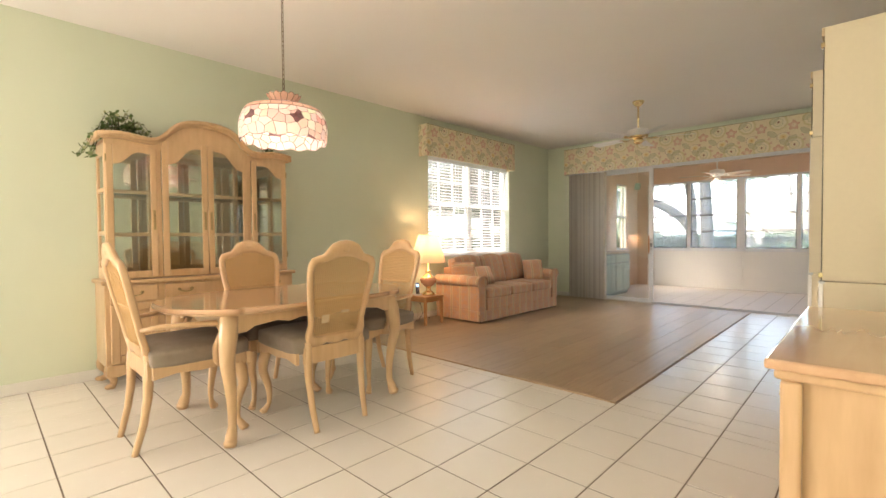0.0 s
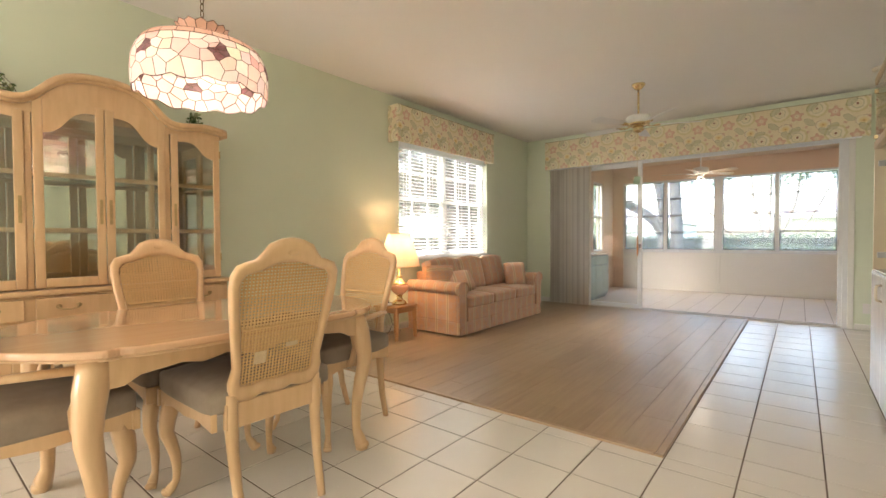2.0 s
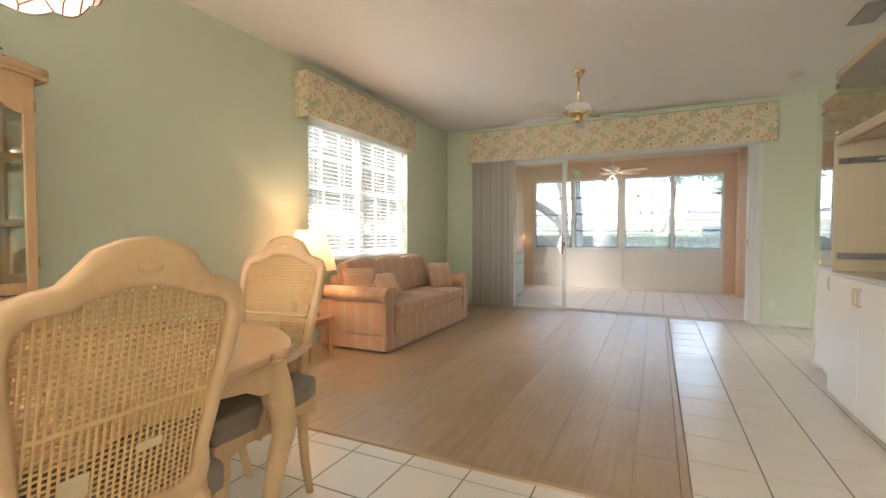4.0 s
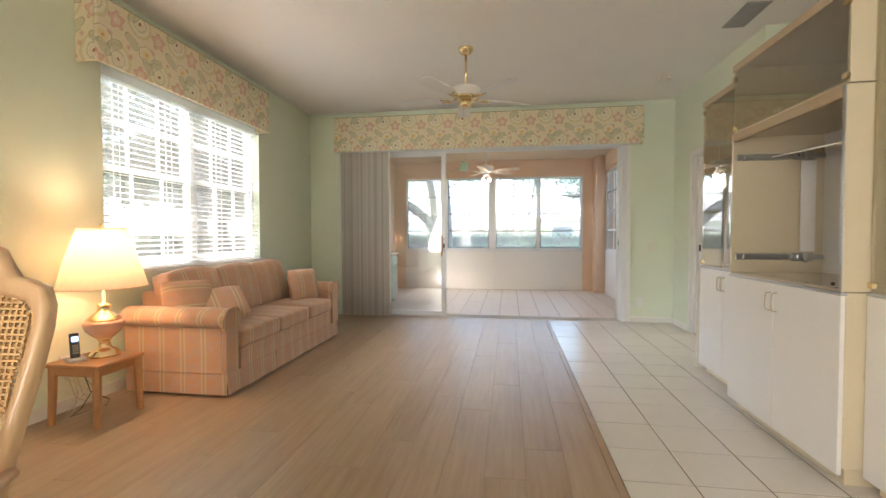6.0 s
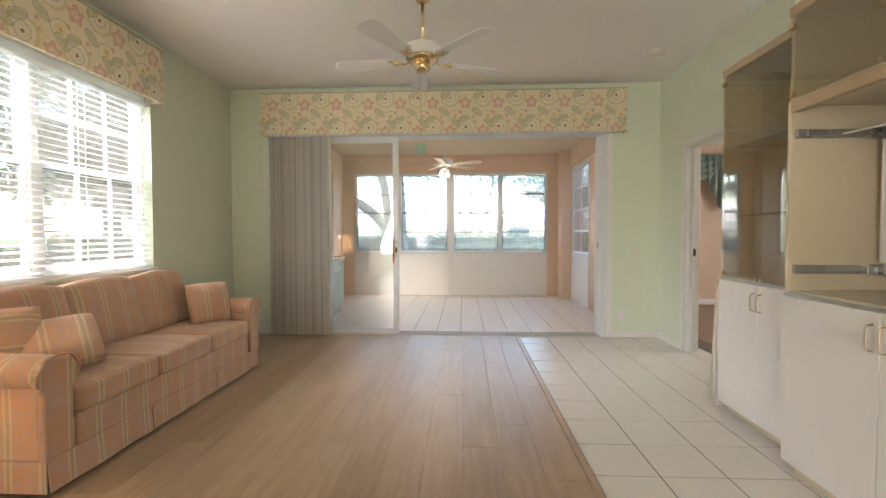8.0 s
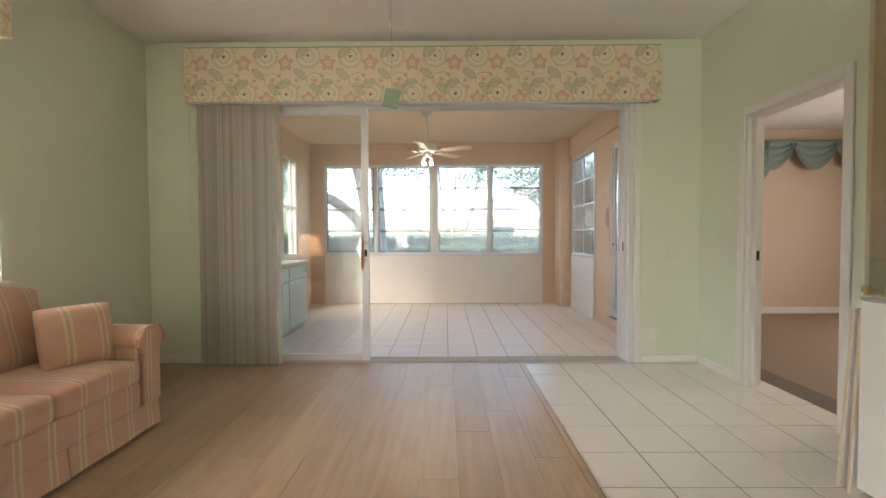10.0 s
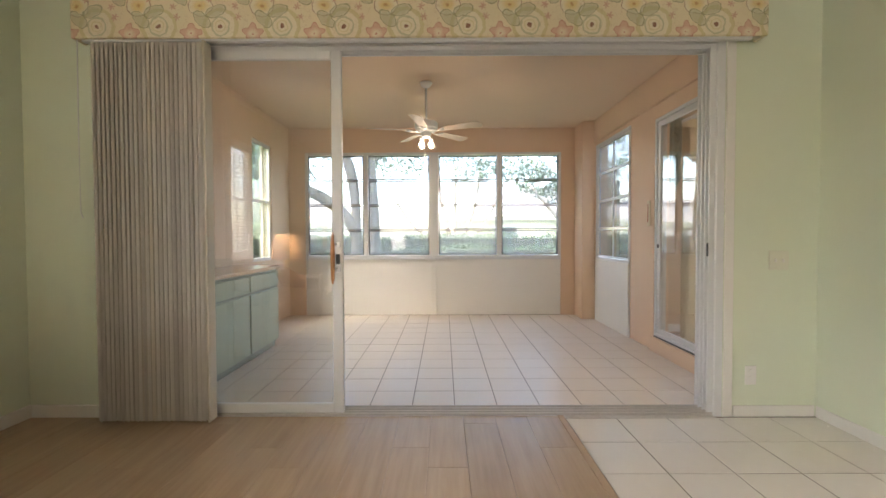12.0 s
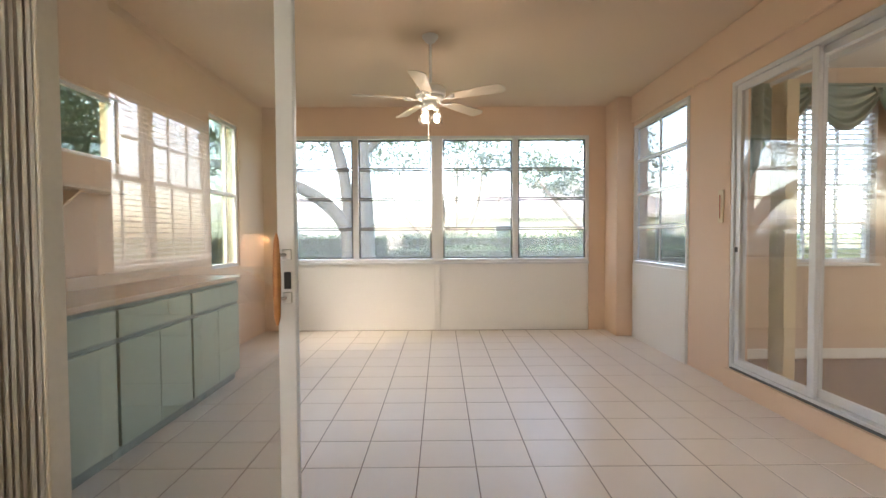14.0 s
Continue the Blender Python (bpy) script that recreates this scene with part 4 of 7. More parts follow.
def dining_table():
    t = thing("dining_table", 3.787, 3.43, 0, "blonde lacquered dining table with cabriole legs and a glossy top", "table")
    hx, hy = 0.80, 0.51
    pts = []
    for sx, sy in ((1, 1), (-1, 1), (-1, -1), (1, -1)):
        corner = [(hx, 0.0), (hx - 0.012, 0.16), (hx - 0.055, 0.255), (hx - 0.16, hy - 0.115), (hx - 0.25, hy - 0.045), (hx - 0.30, hy - 0.055), (hx - 0.36, hy - 0.025), (0.22, hy - 0.004)]
        if sx * sy < 0:
            corner = corner[::-1]
        pts += [(sx * a, sy * b) for a, b in corner]
    # drop doubled points on the axes
    clean = []
    for p in pts:
        if not clean or (abs(p[0] - clean[-1][0]) + abs(p[1] - clean[-1][1])) > 1e-4:
            clean.append(p)
    if abs(clean[0][0] - clean[-1][0]) + abs(clean[0][1] - clean[-1][1]) < 1e-4:
        clean.pop()
    # the serpentine edge runs smoothly through these points
    ctrl, clean = clean, []
    for i in range(len(ctrl)):
        p0, p1, p2, p3 = (ctrl[(i + k) % len(ctrl)] for k in (-1, 0, 1, 2))
        for q in range(4):
            u = q / 4
            clean.append(tuple(0.5 * (2 * b + (c - a) * u + (2 * a - 5 * b + 4 * c - d) * u * u + (3 * b - a - 3 * c + d) * u ** 3) for a, b, c, d in zip(p0, p1, p2, p3)))
    bm = prism(B(), clean, 0.028, pose(0, 0, 0.717), 0.009, 3)
    part("tabletop", bm, BLONDE_TOP, t)
    bm = prism(B(), [(a * 0.975, b * 0.955) for a, b in clean], 0.012, pose(0, 0, 0.7045), 0.004, 2)
    part("top_moulding", bm, BLONDE, t)

    def apron(length, m):
        q = length / 2
        low = [(-q, 0.0), (-q + 0.06, 0.004), (-q + 0.11, 0.03), (-q * 0.55, 0.045), (-q * 0.42, 0.03), (-q * 0.25, 0.048), (-0.07, 0.035), (0, 0.012), (0.07, 0.035),
               (q * 0.25, 0.048), (q * 0.42, 0.03), (q * 0.55, 0.045), (q - 0.11, 0.03), (q - 0.06, 0.004), (q, 0.0)]
        return prism(B(), low + [(q, 0.1), (-q, 0.1)], 0.022, m, 0.003)
    for s in (-1, 1):
        part("apron", apron(1.08, pose(0, s * 0.41 + 0.011, 0.604, 90, 0, 0)), BLONDE, t)
        part("apron", apron(0.76, pose(s * 0.572 - 0.011, 0, 0.604, 90, 0, 90)), BLONDE, t)
    for sx in (-1, 1):
        for sy in (-1, 1):
            bm = B()
            cabriole(bm, sx * 0.547, sy * 0.382, 0.704, sx, sy, 0.046, 0.047, 0.022, 0.032, 0.06)
            part("leg", bm, BLONDE, t, smooth=True)
    return t


dining_table()


# ---- china cabinet ----
SMOKED = glass("cabinet_glass", (0.93, 0.94, 0.91), 0.0, 0.12)
MIRROR = plain("mirror_silver", (0.80, 0.82, 0.80), 0.03, 1.0, var=0.0)
_mp = MIRROR.node_tree.nodes["Principled BSDF"]
MIRROR.node_tree.links.remove(_mp.inputs["Roughness"].links[0])
_mp.inputs["Roughness"].default_value = 0.015


def china_cabinet():
    c = thing("china_cabinet", 3.695, YL, 0, "blonde wood china cabinet with arched glass doors", "cabinet")
    # local: x along the wall, front towards -y
    W, D = 0.735, 0.40
    bm = B()
    bx(bm, -W + 0.01, W - 0.01, -D + 0.02, -0.005, 0.16, 0.78, 0.006)
    prism(bm, [(-W + 0.01, 0.175), (-W + 0.01, 0.10), (-W + 0.08, 0.085), (-0.45, 0.13), (-0.30, 0.105), (-0.15, 0.135), (0, 0.10), (0.15, 0.135), (0.30, 0.105), (0.45, 0.13), (W - 0.08, 0.085), (W - 0.01, 0.10), (W - 0.01, 0.175)],
          0.02, pose(0, -D + 0.02, 0, 90, 0, 0))
    part("base", bm, BLONDE, c)
    part("waist_moulding", bx(B(), -W - 0.012, W + 0.012, -D - 0.012, -0.003, 0.781, 0.812, 0.010, 3), BLONDE, c)
    for sx in (-1, 1):
        for yy in (-D + 0.045, -0.05):
            bm = B()
            cabriole(bm, sx * (W - 0.045), yy, 0.17, sx, -1 if yy < -0.2 else -0.2, 0.035, 0.036, 0.02, 0.026, 0.02)
            part("foot", bm, BLONDE, c, smooth=True)
    # drawers and lower doors: four bays, middle two joined at the drawers
    bays = [(-0.70, -0.385), (-0.35, -0.005), (0.005, 0.35), (0.385, 0.70)]
    for a, b in ((-0.70, -0.385), (-0.35, 0.35), (0.385, 0.70)):
        bm = B()
        bx(bm, a + 0.006, b - 0.006, -D + 0.002, -D + 0.0195, 0.645, 0.765, 0.005)
        d = part("drawer", bm, BLONDE, c)
        for hx in ((a + b) / 2,) if b - a < 0.5 else ((a + b) / 2 - 0.2, (a + b) / 2 + 0.2):
            bm = B()
            tube(bm, [(hx - 0.045, -D - 0.002, 0.712), (hx - 0.04, -D - 0.018, 0.70), (hx, -D - 0.022, 0.69), (hx + 0.04, -D - 0.018, 0.70), (hx + 0.045, -D - 0.002, 0.712)], 0.0045, 6)
            for q in (-0.045, 0.045):
                bmesh.ops.create_uvsphere(bm, u_segments=8, v_segments=6, radius=0.012, matrix=Matrix.Translation((hx + q, -D - 0.001, 0.712)) @ Matrix.Diagonal((1.2, 0.4, 1, 1)))
            part("handle", bm, ANTIQUE, d, "antique brass bail handle", smooth=True)
    for a, b in bays:
        bm = B()
        frame_box(bm, a + 0.006, b - 0.006, 0.19, 0.632, -D + 0.001, -D + 0.0195, 0.055, 'y', 0.004)
        prism(bm, [(a + 0.06, 0.245), (b - 0.06, 0.245), (b - 0.06, 0.52), (b - 0.09, 0.56), ((a + b) / 2, 0.585), (a + 0.09, 0.56), (a + 0.06, 0.52)], 0.010, pose(0, -D + 0.019, 0, 90, 0, 0), 0.004)
        part("lower_door", bm, BLONDE, c)
    # upper case
    U, UD, z0, z1 = 0.70, 0.33, 0.813, 1.76
    for sx in (-1, 1):
        bm = B()
        s0, s1 = (-U, -U + 0.022) if sx < 0 else (U - 0.022, U)
        bx(bm, s0, s1, -UD, -UD + 0.05, z0, z1, 0.003, 1)
        bx(bm, s0, s1, -0.05, -0.004, z0, z1, 0.003, 1)
        for za, zb in ((z0, z0 + 0.08), (1.12, 1.15), (1.42, 1.45), (z1 - 0.09, z1)):
            bx(bm, s0 + 0.001, s1 - 0.001, -UD + 0.05, -0.05, za, zb, 0.003, 1)
        sd_ = part("side_frame", bm, BLONDE, c)
        g = part("side_glass", bx(B(), (s0 + s1) / 2 - 0.002, (s0 + s1) / 2 + 0.002, -UD + 0.05, -0.05, z0 + 0.08, z1 - 0.09), SMOKED, sd_)
        g.visible_shadow = False
    part("back_mirror", bx(B(), -U + 0.022, U - 0.022, -0.012, -0.004, z0, z1), MIRROR, c, "mirrored back panel")
    bm = B()
    bx(bm, -U + 0.022, U - 0.022, -UD + 0.025, -0.0125, z0, z0 + 0.02)
    bx(bm, -U + 0.022, U - 0.022, -UD + 0.025, -0.0125, z1 - 0.02, z1)
    for xx in (-0.352, 0.352):
        bx(bm, xx - 0.016, xx + 0.016, -UD, -UD + 0.03, z0, z1 + 0.02, 0.004, 1)
        bx(bm, xx - 0.012, xx + 0.012, -0.045, -0.013, z0, z1, 0.004, 1)
    part("case", bm, BLONDE, c)
    for zz in (1.13, 1.43):
        sh = part("shelf", bx(B(), -U + 0.024, U - 0.024, -UD + 0.06, -0.02, zz, zz + 0.007, 0.001, 1), SHELFG, c, "glass shelf with a wooden front edge")
        part("shelf_edge", bx(B(), -U + 0.024, U - 0.024, -UD + 0.040, -UD + 0.0595, zz - 0.016, zz + 0.008, 0.002, 1), BLONDE, sh)
    # four doors with arched heads
    for n, (a, b) in enumerate(((-0.694, -0.37), (-0.334, -0.002), (0.002, 0.334), (0.37, 0.694))):
        zt = z1 if n in (0, 3) else z1 + 0.075
        a1, b1, w = a + 0.045, b - 0.045, 0.045
        rise = {0: (0.0, 0.075), 1: (0.03, 0.115), 2: (0.115, 0.03), 3: (0.075, 0.0)}[n]
        head = []
        for q in range(11):
            t = q / 10
            u = a1 + (b1 - a1) * t
            if n in (0, 3):
                tt = t if n == 0 else 1 - t
                hh = zt - 0.155 + 0.10 * (1 / (1 + math.exp(-10 * (tt - 0.38)))) - 0.03 * max(0, tt - 0.7)
            else:
                tt = t if n == 1 else 1 - t
                hh = zt - 0.20 + 0.14 * (1 / (1 + math.exp(-9 * (tt - 0.42))))
            head.append((u, hh))
        bm = B()
        bx(bm, a, a1, -UD - 0.018, -UD - 0.001, z0 + 0.005, zt - 0.02, 0.005)
        bx(bm, b1, b, -UD - 0.018, -UD - 0.001, z0 + 0.005, zt - 0.02, 0.005)
        bx(bm, a1, b1, -UD - 0.018, -UD - 0.001, z0 + 0.005, z0 + 0.055, 0.005)
        prism(bm, head + [(b1, zt - 0.02), (a1, zt - 0.02)], 0.017, pose(0, -UD - 0.001, 0, 90, 0, 0))
        dr = part("glass_door", bm, BLONDE, c)
        bm = prism(B(), [(a1, z0 + 0.055), (b1, z0 + 0.055)] + head[::-1], 0.003, pose(0, -UD - 0.008, 0, 90, 0, 0))
        g = part("glass", bm, SMOKED, dr)
        g.visible_shadow = False
        hx = b - 0.022 if n in (0, 1) else a + 0.022
        bm = B()
        tube(bm, [(hx, -UD - 0.018, 1.20), (hx, -UD - 0.030, 1.22), (hx, -UD - 0.031, 1.25), (hx, -UD - 0.018, 1.27)], [0.004, 0.005, 0.005, 0.004], 6, up=(1, 0, 0))
        bx(bm, hx - 0.008, hx + 0.008, -UD - 0.0205, -UD - 0.0185, 1.16, 1.30, 0.002, 1)
        part("handle", bm, ANTIQUE, dr, smooth=False)
        for zz in (0.93, 1.62):
            part("hinge", cyl(B(), ((a if n in (0, 2) else b), -UD - 0.019, zz), ((a if n in (0, 2) else b), -UD - 0.019, zz + 0.05), 0.005, seg=8), ANTIQUE, dr) if n in (0, 3) else None
    # crown with a serpentine arch
    top = []
    for q in range(41):
        x = -0.735 + 1.47 * q / 40
        ax = abs(x)
        h = 1.79 + 0.03 * math.exp(-((ax - 0.60) / 0.16) ** 2) + 0.19 / (1 + math.exp((ax - 0.30) * 26)) * (1 - (ax / 0.42) ** 2 * 0.55 if ax < 0.42 else 0.4)
        top.append((x, h))
    bm = B()
    prism(bm, [(-0.70, 1.735), (0.70, 1.735)] + [(x * 0.952, h - 0.028) for x, h in top[::-1]], 0.03, pose(0, -UD + 0.028, 0, 90, 0, 0), 0.002, 1)
    part("frieze", bm, BLONDE, c)
    bm = B()
    for k, (yy, dz, rr) in enumerate(((-UD - 0.012, -0.022, 0.014), (-UD - 0.026, -0.004, 0.018))):
        tube(bm, [(x, yy, h + dz) for x, h in top], rr, 8, 1.1, up=(0, 1, 0), square=True)
    for sx in (-1, 1):
        bx(bm, sx * 0.735 - 0.016, sx * 0.735 + 0.016, -UD - 0.03, -0.004, 1.765, 1.815, 0.008)
    part("crown", bm, BLONDE, c, smooth=True)
    part("top_panel", bx(B(), -0.70, 0.70, -UD + 0.03, -0.005, 1.762, 1.775), BLONDE, c)
    # true proportions: a taller upper case on the low base
    for o in c.children_recursive:
        for v in o.data.vertices:
            v.co.x *= 1.027
            v.co.z = v.co.z if v.co.z < 0.8125 else 0.8125 + (v.co.z - 0.8125) * 1.11
    return c


DARKBRASS = plain("dark_brass_chain", (0.16, 0.11, 0.06), 0.45, 0.8, var=0.2)
ANTIQUE = plain("antique_brass", (0.45, 0.33, 0.17), 0.4, 0.9, var=0.2)
SHELFG = glass("shelf_glass", (0.82, 0.88, 0.84))
china_cabinet()


# ---- ivy on the cabinet ----
def leaf_mat(name, dark, light, edge):
    k = Mat(name)
    r = k.n("ShaderNodeNewGeometry").outputs["Random Per Island"]
    c = k.ramp(r, (0.0, dark), (0.6, light), (0.95, edge))
    k.set(c, 0.45, 0.0, 0.4)
    tr = k.n("ShaderNodeBsdfTranslucent")
    k.link(c, tr.inputs[0])
    mx = k.n("ShaderNodeMixShader")
    mx.inputs[0].default_value = 0.25
    k.link(k.p.outputs[0], mx.inputs[1])
    k.link(tr.outputs[0], mx.inputs[2])
    k.link(mx.outputs[0], k.out.inputs[0])
    return k.m


IVY = leaf_mat("variegated_ivy_leaf", (0.08, 0.15, 0.045), (0.17, 0.26, 0.09), (0.48, 0.52, 0.30))
STEM = plain("green_stem", (0.10, 0.09, 0.04), 0.8)


def leaf_into(bm, p, d, size, roll):
    d = Vector(d).normalized()
    s = d.cross(Vector((0.2, 0.1, 1))).normalized()
    s = Matrix.Rotation(roll, 3, d) @ s
    nrm = d.cross(s)
    p = Vector(p)
    a = bm.verts.new(p)
    b1, b2 = bm.verts.new(p + d * size * 0.4 + s * size * 0.36 + nrm * size * 0.08), bm.verts.new(p + d * size * 0.4 - s * size * 0.36 + nrm * size * 0.08)
    c1, c2 = bm.verts.new(p + d * size * 0.75 + s * size * 0.22), bm.verts.new(p + d * size * 0.75 - s * size * 0.22)
    m1 = bm.verts.new(p + d * size * 0.5 - nrm * size * 0.05)
    e = bm.verts.new(p + d * size)
    bm.faces.new((a, b1, m1)), bm.faces.new((a, m1, b2)), bm.faces.new((b1, c1, m1)), bm.faces.new((m1, c2, b2)), bm.faces.new((c1, e, m1)), bm.faces.new((m1, e, c2))


def ivy(x, y, z, n, spread, drop, label):
    t = thing("ivy_plant", x, y, z, label, "plant")
    lv, st = B(), B()
    for i in range(n):
        a = random.uniform(0, 2 * math.pi)
        ln = random.uniform(0.08, spread)
        up = random.uniform(0.06, 0.30) * (1 - 0.5 * ln / spread)
        pts = []
        for q in range(9):
            u = q / 8
            zz = 0.015 + up * math.sin(min(u * 1.25, 1) * math.pi) * (1 if u < 0.8 else 0.8)
            if drop and math.cos(a) < -0.7 and u > 0.72:
                zz -= (u - 0.72) * drop
            px = ln * u * math.cos(a)
            py = ln * u * math.sin(a) * 0.42
            pts.append((px, max(-0.16, min(0.12, py)), max(zz, 0.012) if px > -0.155 else zz))
        tube(st, pts, 0.0018, 4)
        for q in range(1, 9):
            for _ in range(2):
                d = (random.uniform(-1, 1), random.uniform(-1, 1), random.uniform(-0.5, 0.9))
                leaf_into(lv, pts[q], d, random.uniform(0.026, 0.046), random.uniform(-1, 1))
    part("stem", st, STEM, t)
    part("leaves", lv, IVY, t)
    return t


ivy(3.11, 4.83, 1.885, 34, 0.36, 0.5, "variegated green ivy trailing over the china cabinet")
ivy(4.29, 4.84, 1.885, 8, 0.14, 0.0, "small green ivy sprig on the china cabinet")


# ---- stained glass pendant ----
def opal(name, stops):
    k = Mat(name)
    r = k.n("ShaderNodeObjectInfo").outputs["Random"]
    c = k.mix(k.math('MULTIPLY', k.noise(30, 3), 0.22), k.ramp(r, *stops), (0.9, 0.86, 0.8))
    k.set(c, 0.2, 0.0, 0.5)
    tr = k.n("ShaderNodeBsdfTranslucent")
    k.link(c, tr.inputs[0])
    mx = k.n("ShaderNodeMixShader")
    mx.inputs[0].default_value = 0.30
    k.link(k.p.outputs[0], mx.inputs[1])
    k.link(tr.outputs[0], mx.inputs[2])
    k.link(mx.outputs[0], k.out.inputs[0])
    return k.m


OPAL = opal("opal_glass", ((0.0, (0.90, 0.78, 0.74)), (0.3, (0.88, 0.64, 0.60)), (0.5, (0.82, 0.42, 0.40)), (0.66, (0.74, 0.80, 0.62)), (0.9, (0.88, 0.62, 0.64))))
OPAL_LOW = opal("lilac_opal_glass", ((0.0, (0.86, 0.76, 0.68)), (0.4, (0.86, 0.60, 0.52)), (0.65, (0.64, 0.54, 0.56)), (0.9, (0.86, 0.80, 0.72))))
OPAL_PINK = opal("pink_opal_glass", ((0.0, (0.66, 0.34, 0.24)), (1.0, (0.76, 0.46, 0.35))))
OPAL_DARK = opal("plum_glass", ((0.0, (0.10, 0.015, 0.03)), (1.0, (0.17, 0.03, 0.045))))
LEAD = plain("dark_lead_came", (0.10, 0.055, 0.04), 0.5, 0.4)


def pendant(x, y):
    t = thing("pendant_lamp", x, y, 0.025, "stained glass pendant lamp hanging on a chain", "lamp")
    rnd = random.Random(5)
    prof = [(0.275, 1.635), (0.282, 1.70), (0.280, 1.76), (0.272, 1.815), (0.258, 1.862)]

    def surf(v):
        v = max(0, min(0.9999, v)) * (len(prof) - 1)
        i = int(v)
        f = v - i
        return prof[i][0] + (prof[i + 1][0] - prof[i][0]) * f, prof[i][1] + (prof[i + 1][1] - prof[i][1]) * f
    lead = B()
    seen = set()

    def came(a, b, w=0.0022):
        key = tuple(sorted(((round(a.x, 4), round(a.y, 4), round(a.z, 4)), (round(b.x, 4), round(b.y, 4), round(b.z, 4)))))
        if key in seen or (b - a).length < 1e-4:
            return
        seen.add(key)
        tube(lead, [a, b], w, 5, up=(0.13, 0.29, 1))

    def piece(poly, mat):
        bm = B()
        c = sum(poly, Vector()) / len(poly)
        nrm = Vector((c.x, c.y, 0)).normalized()
        q = [c + (p - c) * 0.975 for p in poly]
        vs_ = [bm.verts.new(p + nrm * 0.0012) for p in q]
        ctr = bm.verts.new(c + nrm * 0.004)
        for i in range(len(vs_)):
            bm.faces.new((vs_[i], vs_[(i + 1) % len(vs_)], ctr))
        part("glass_piece", bm, mat, t)
        for i in range(len(poly)):
            came(poly[i], poly[(i + 1) % len(poly)])
    # irregular pieces: each is the ground nearest to its own seed on the unrolled shade
    girth, tall = 1.74, 0.235
    seeds = []
    for row in range(4):
        nn = (27, 25, 28, 26)[row]
        for k in range(nn):
            seeds.append(((k + 0.5 * (row % 2) + rnd.uniform(-0.36, 0.36)) * girth / nn, (row + 0.5 + rnd.uniform(-0.34, 0.34)) * tall / 4, 0))
    for k in range(6):
        cx, cy = (k + 0.3) * girth / 6, tall * 0.56
        seeds = [q for q in seeds if math.hypot((q[0] - cx + girth / 2) % girth - girth / 2, q[1] - cy) > 0.026]
        for gx, gy in ((-0.010, 0.012), (0.0, 0.013), (0.010, 0.012), (-0.005, 0.0), (0.005, 0.002), (0.0, -0.011), (0.001, 0.025)):
            seeds.append((cx + gx, cy - gy * 0.9 + 0.012, 1))

    def cut(poly, px, py, nx, ny):
        res = []
        for i in range(len(poly)):
            a, b = poly[i], poly[(i + 1) % len(poly)]
            da, db = (a[0] - px) * nx + (a[1] - py) * ny, (b[0] - px) * nx + (b[1] - py) * ny
            if da <= 0:
                res.append(a)
            if (da < 0 < db) or (db < 0 < da):
                f = da / (da - db)
                res.append((a[0] + (b[0] - a[0]) * f, a[1] + (b[1] - a[1]) * f))
        return res

    def wrap(u, v):
        r, z = surf(v / tall)
        a = 2 * math.pi * u / girth
        z -= (0.022 * abs(math.sin(a * 6.5)) + 0.006 * math.sin(a * 5)) * max(0, 1 - v / tall * 2.2)
        return Vector((r * math.cos(a), r * math.sin(a), z))
    for sx, sy, kind in seeds:
        poly = [(sx - 0.14, 0.0), (sx + 0.14, 0.0), (sx + 0.14, tall), (sx - 0.14, tall)]
        for ox, oy, _ in seeds:
            dx = (ox - sx + girth / 2) % girth - girth / 2
            dy = oy - sy
            if 1e-6 < dx * dx + dy * dy < 0.08:
                poly = cut(poly, sx + dx / 2, sy + dy / 2, dx, dy)
                if len(poly) < 3:
                    break
        if len(poly) < 3:
            continue
        fine = []
        for (u0, v0), (u1, v1) in zip(poly, poly[1:] + poly[:1]):
            fine.append((u0, v0))
            if v0 < 1e-6 and v1 < 1e-6:
                for q in (0.25, 0.5, 0.75):
                    fine.append((u0 + (u1 - u0) * q, 0.0))
        mat = OPAL_DARK if kind else (OPAL_LOW if sy < tall * 0.42 else OPAL)
        piece([wrap(u, v) for u, v in fine], mat)
    ring = lambda r, z, n, o=0.0: [Vector((r * math.cos(2 * math.pi * (q + o) / n), r * math.sin(2 * math.pi * (q + o) / n), z)) for q in range(n)]
    a, b, c, d = ring(0.258, 1.864, 24), ring(0.240, 1.897, 24), ring(0.165, 1.932, 24), ring(0.075, 1.945, 24)
    for q in range(24):
        p = (q + 1) % 24
        piece([a[q], a[p], b[p], b[q]], OPAL_PINK)
        if q % 2 == 0:
            p2 = (q + 2) % 24
            piece([b[q], b[p], b[p2], c[p2], c[q]], OPAL)
            piece([c[q], c[p2], d[p2], d[q]], OPAL)
    e, f = ring(0.062, 1.948, 14), ring(0.105, 2.018, 14)
    g = ring(0.112, 2.032, 14, 0.5)
    for q in range(14):
        p = (q + 1) % 14
        piece([e[q], e[p], f[p], g[q], f[q]], OPAL_PINK)
    # the whole shade is drawn up a little
    part("lead_came", lead, LEAD, t, "dark lead between the glass pieces")
    bm = B()
    cyl(bm, (0, 0, 1.90), (0, 0, 2.05), 0.008, seg=8)
    cyl(bm, (0, 0, 1.86), (0, 0, 1.91), 0.02, seg=12)
    cyl(bm, (0, 0, 1.94), (0, 0, 1.95), 0.076, seg=20)
    part("stem", bm, ANTIQUE, t)
    bm = B()
    z, k = 2.05, 0
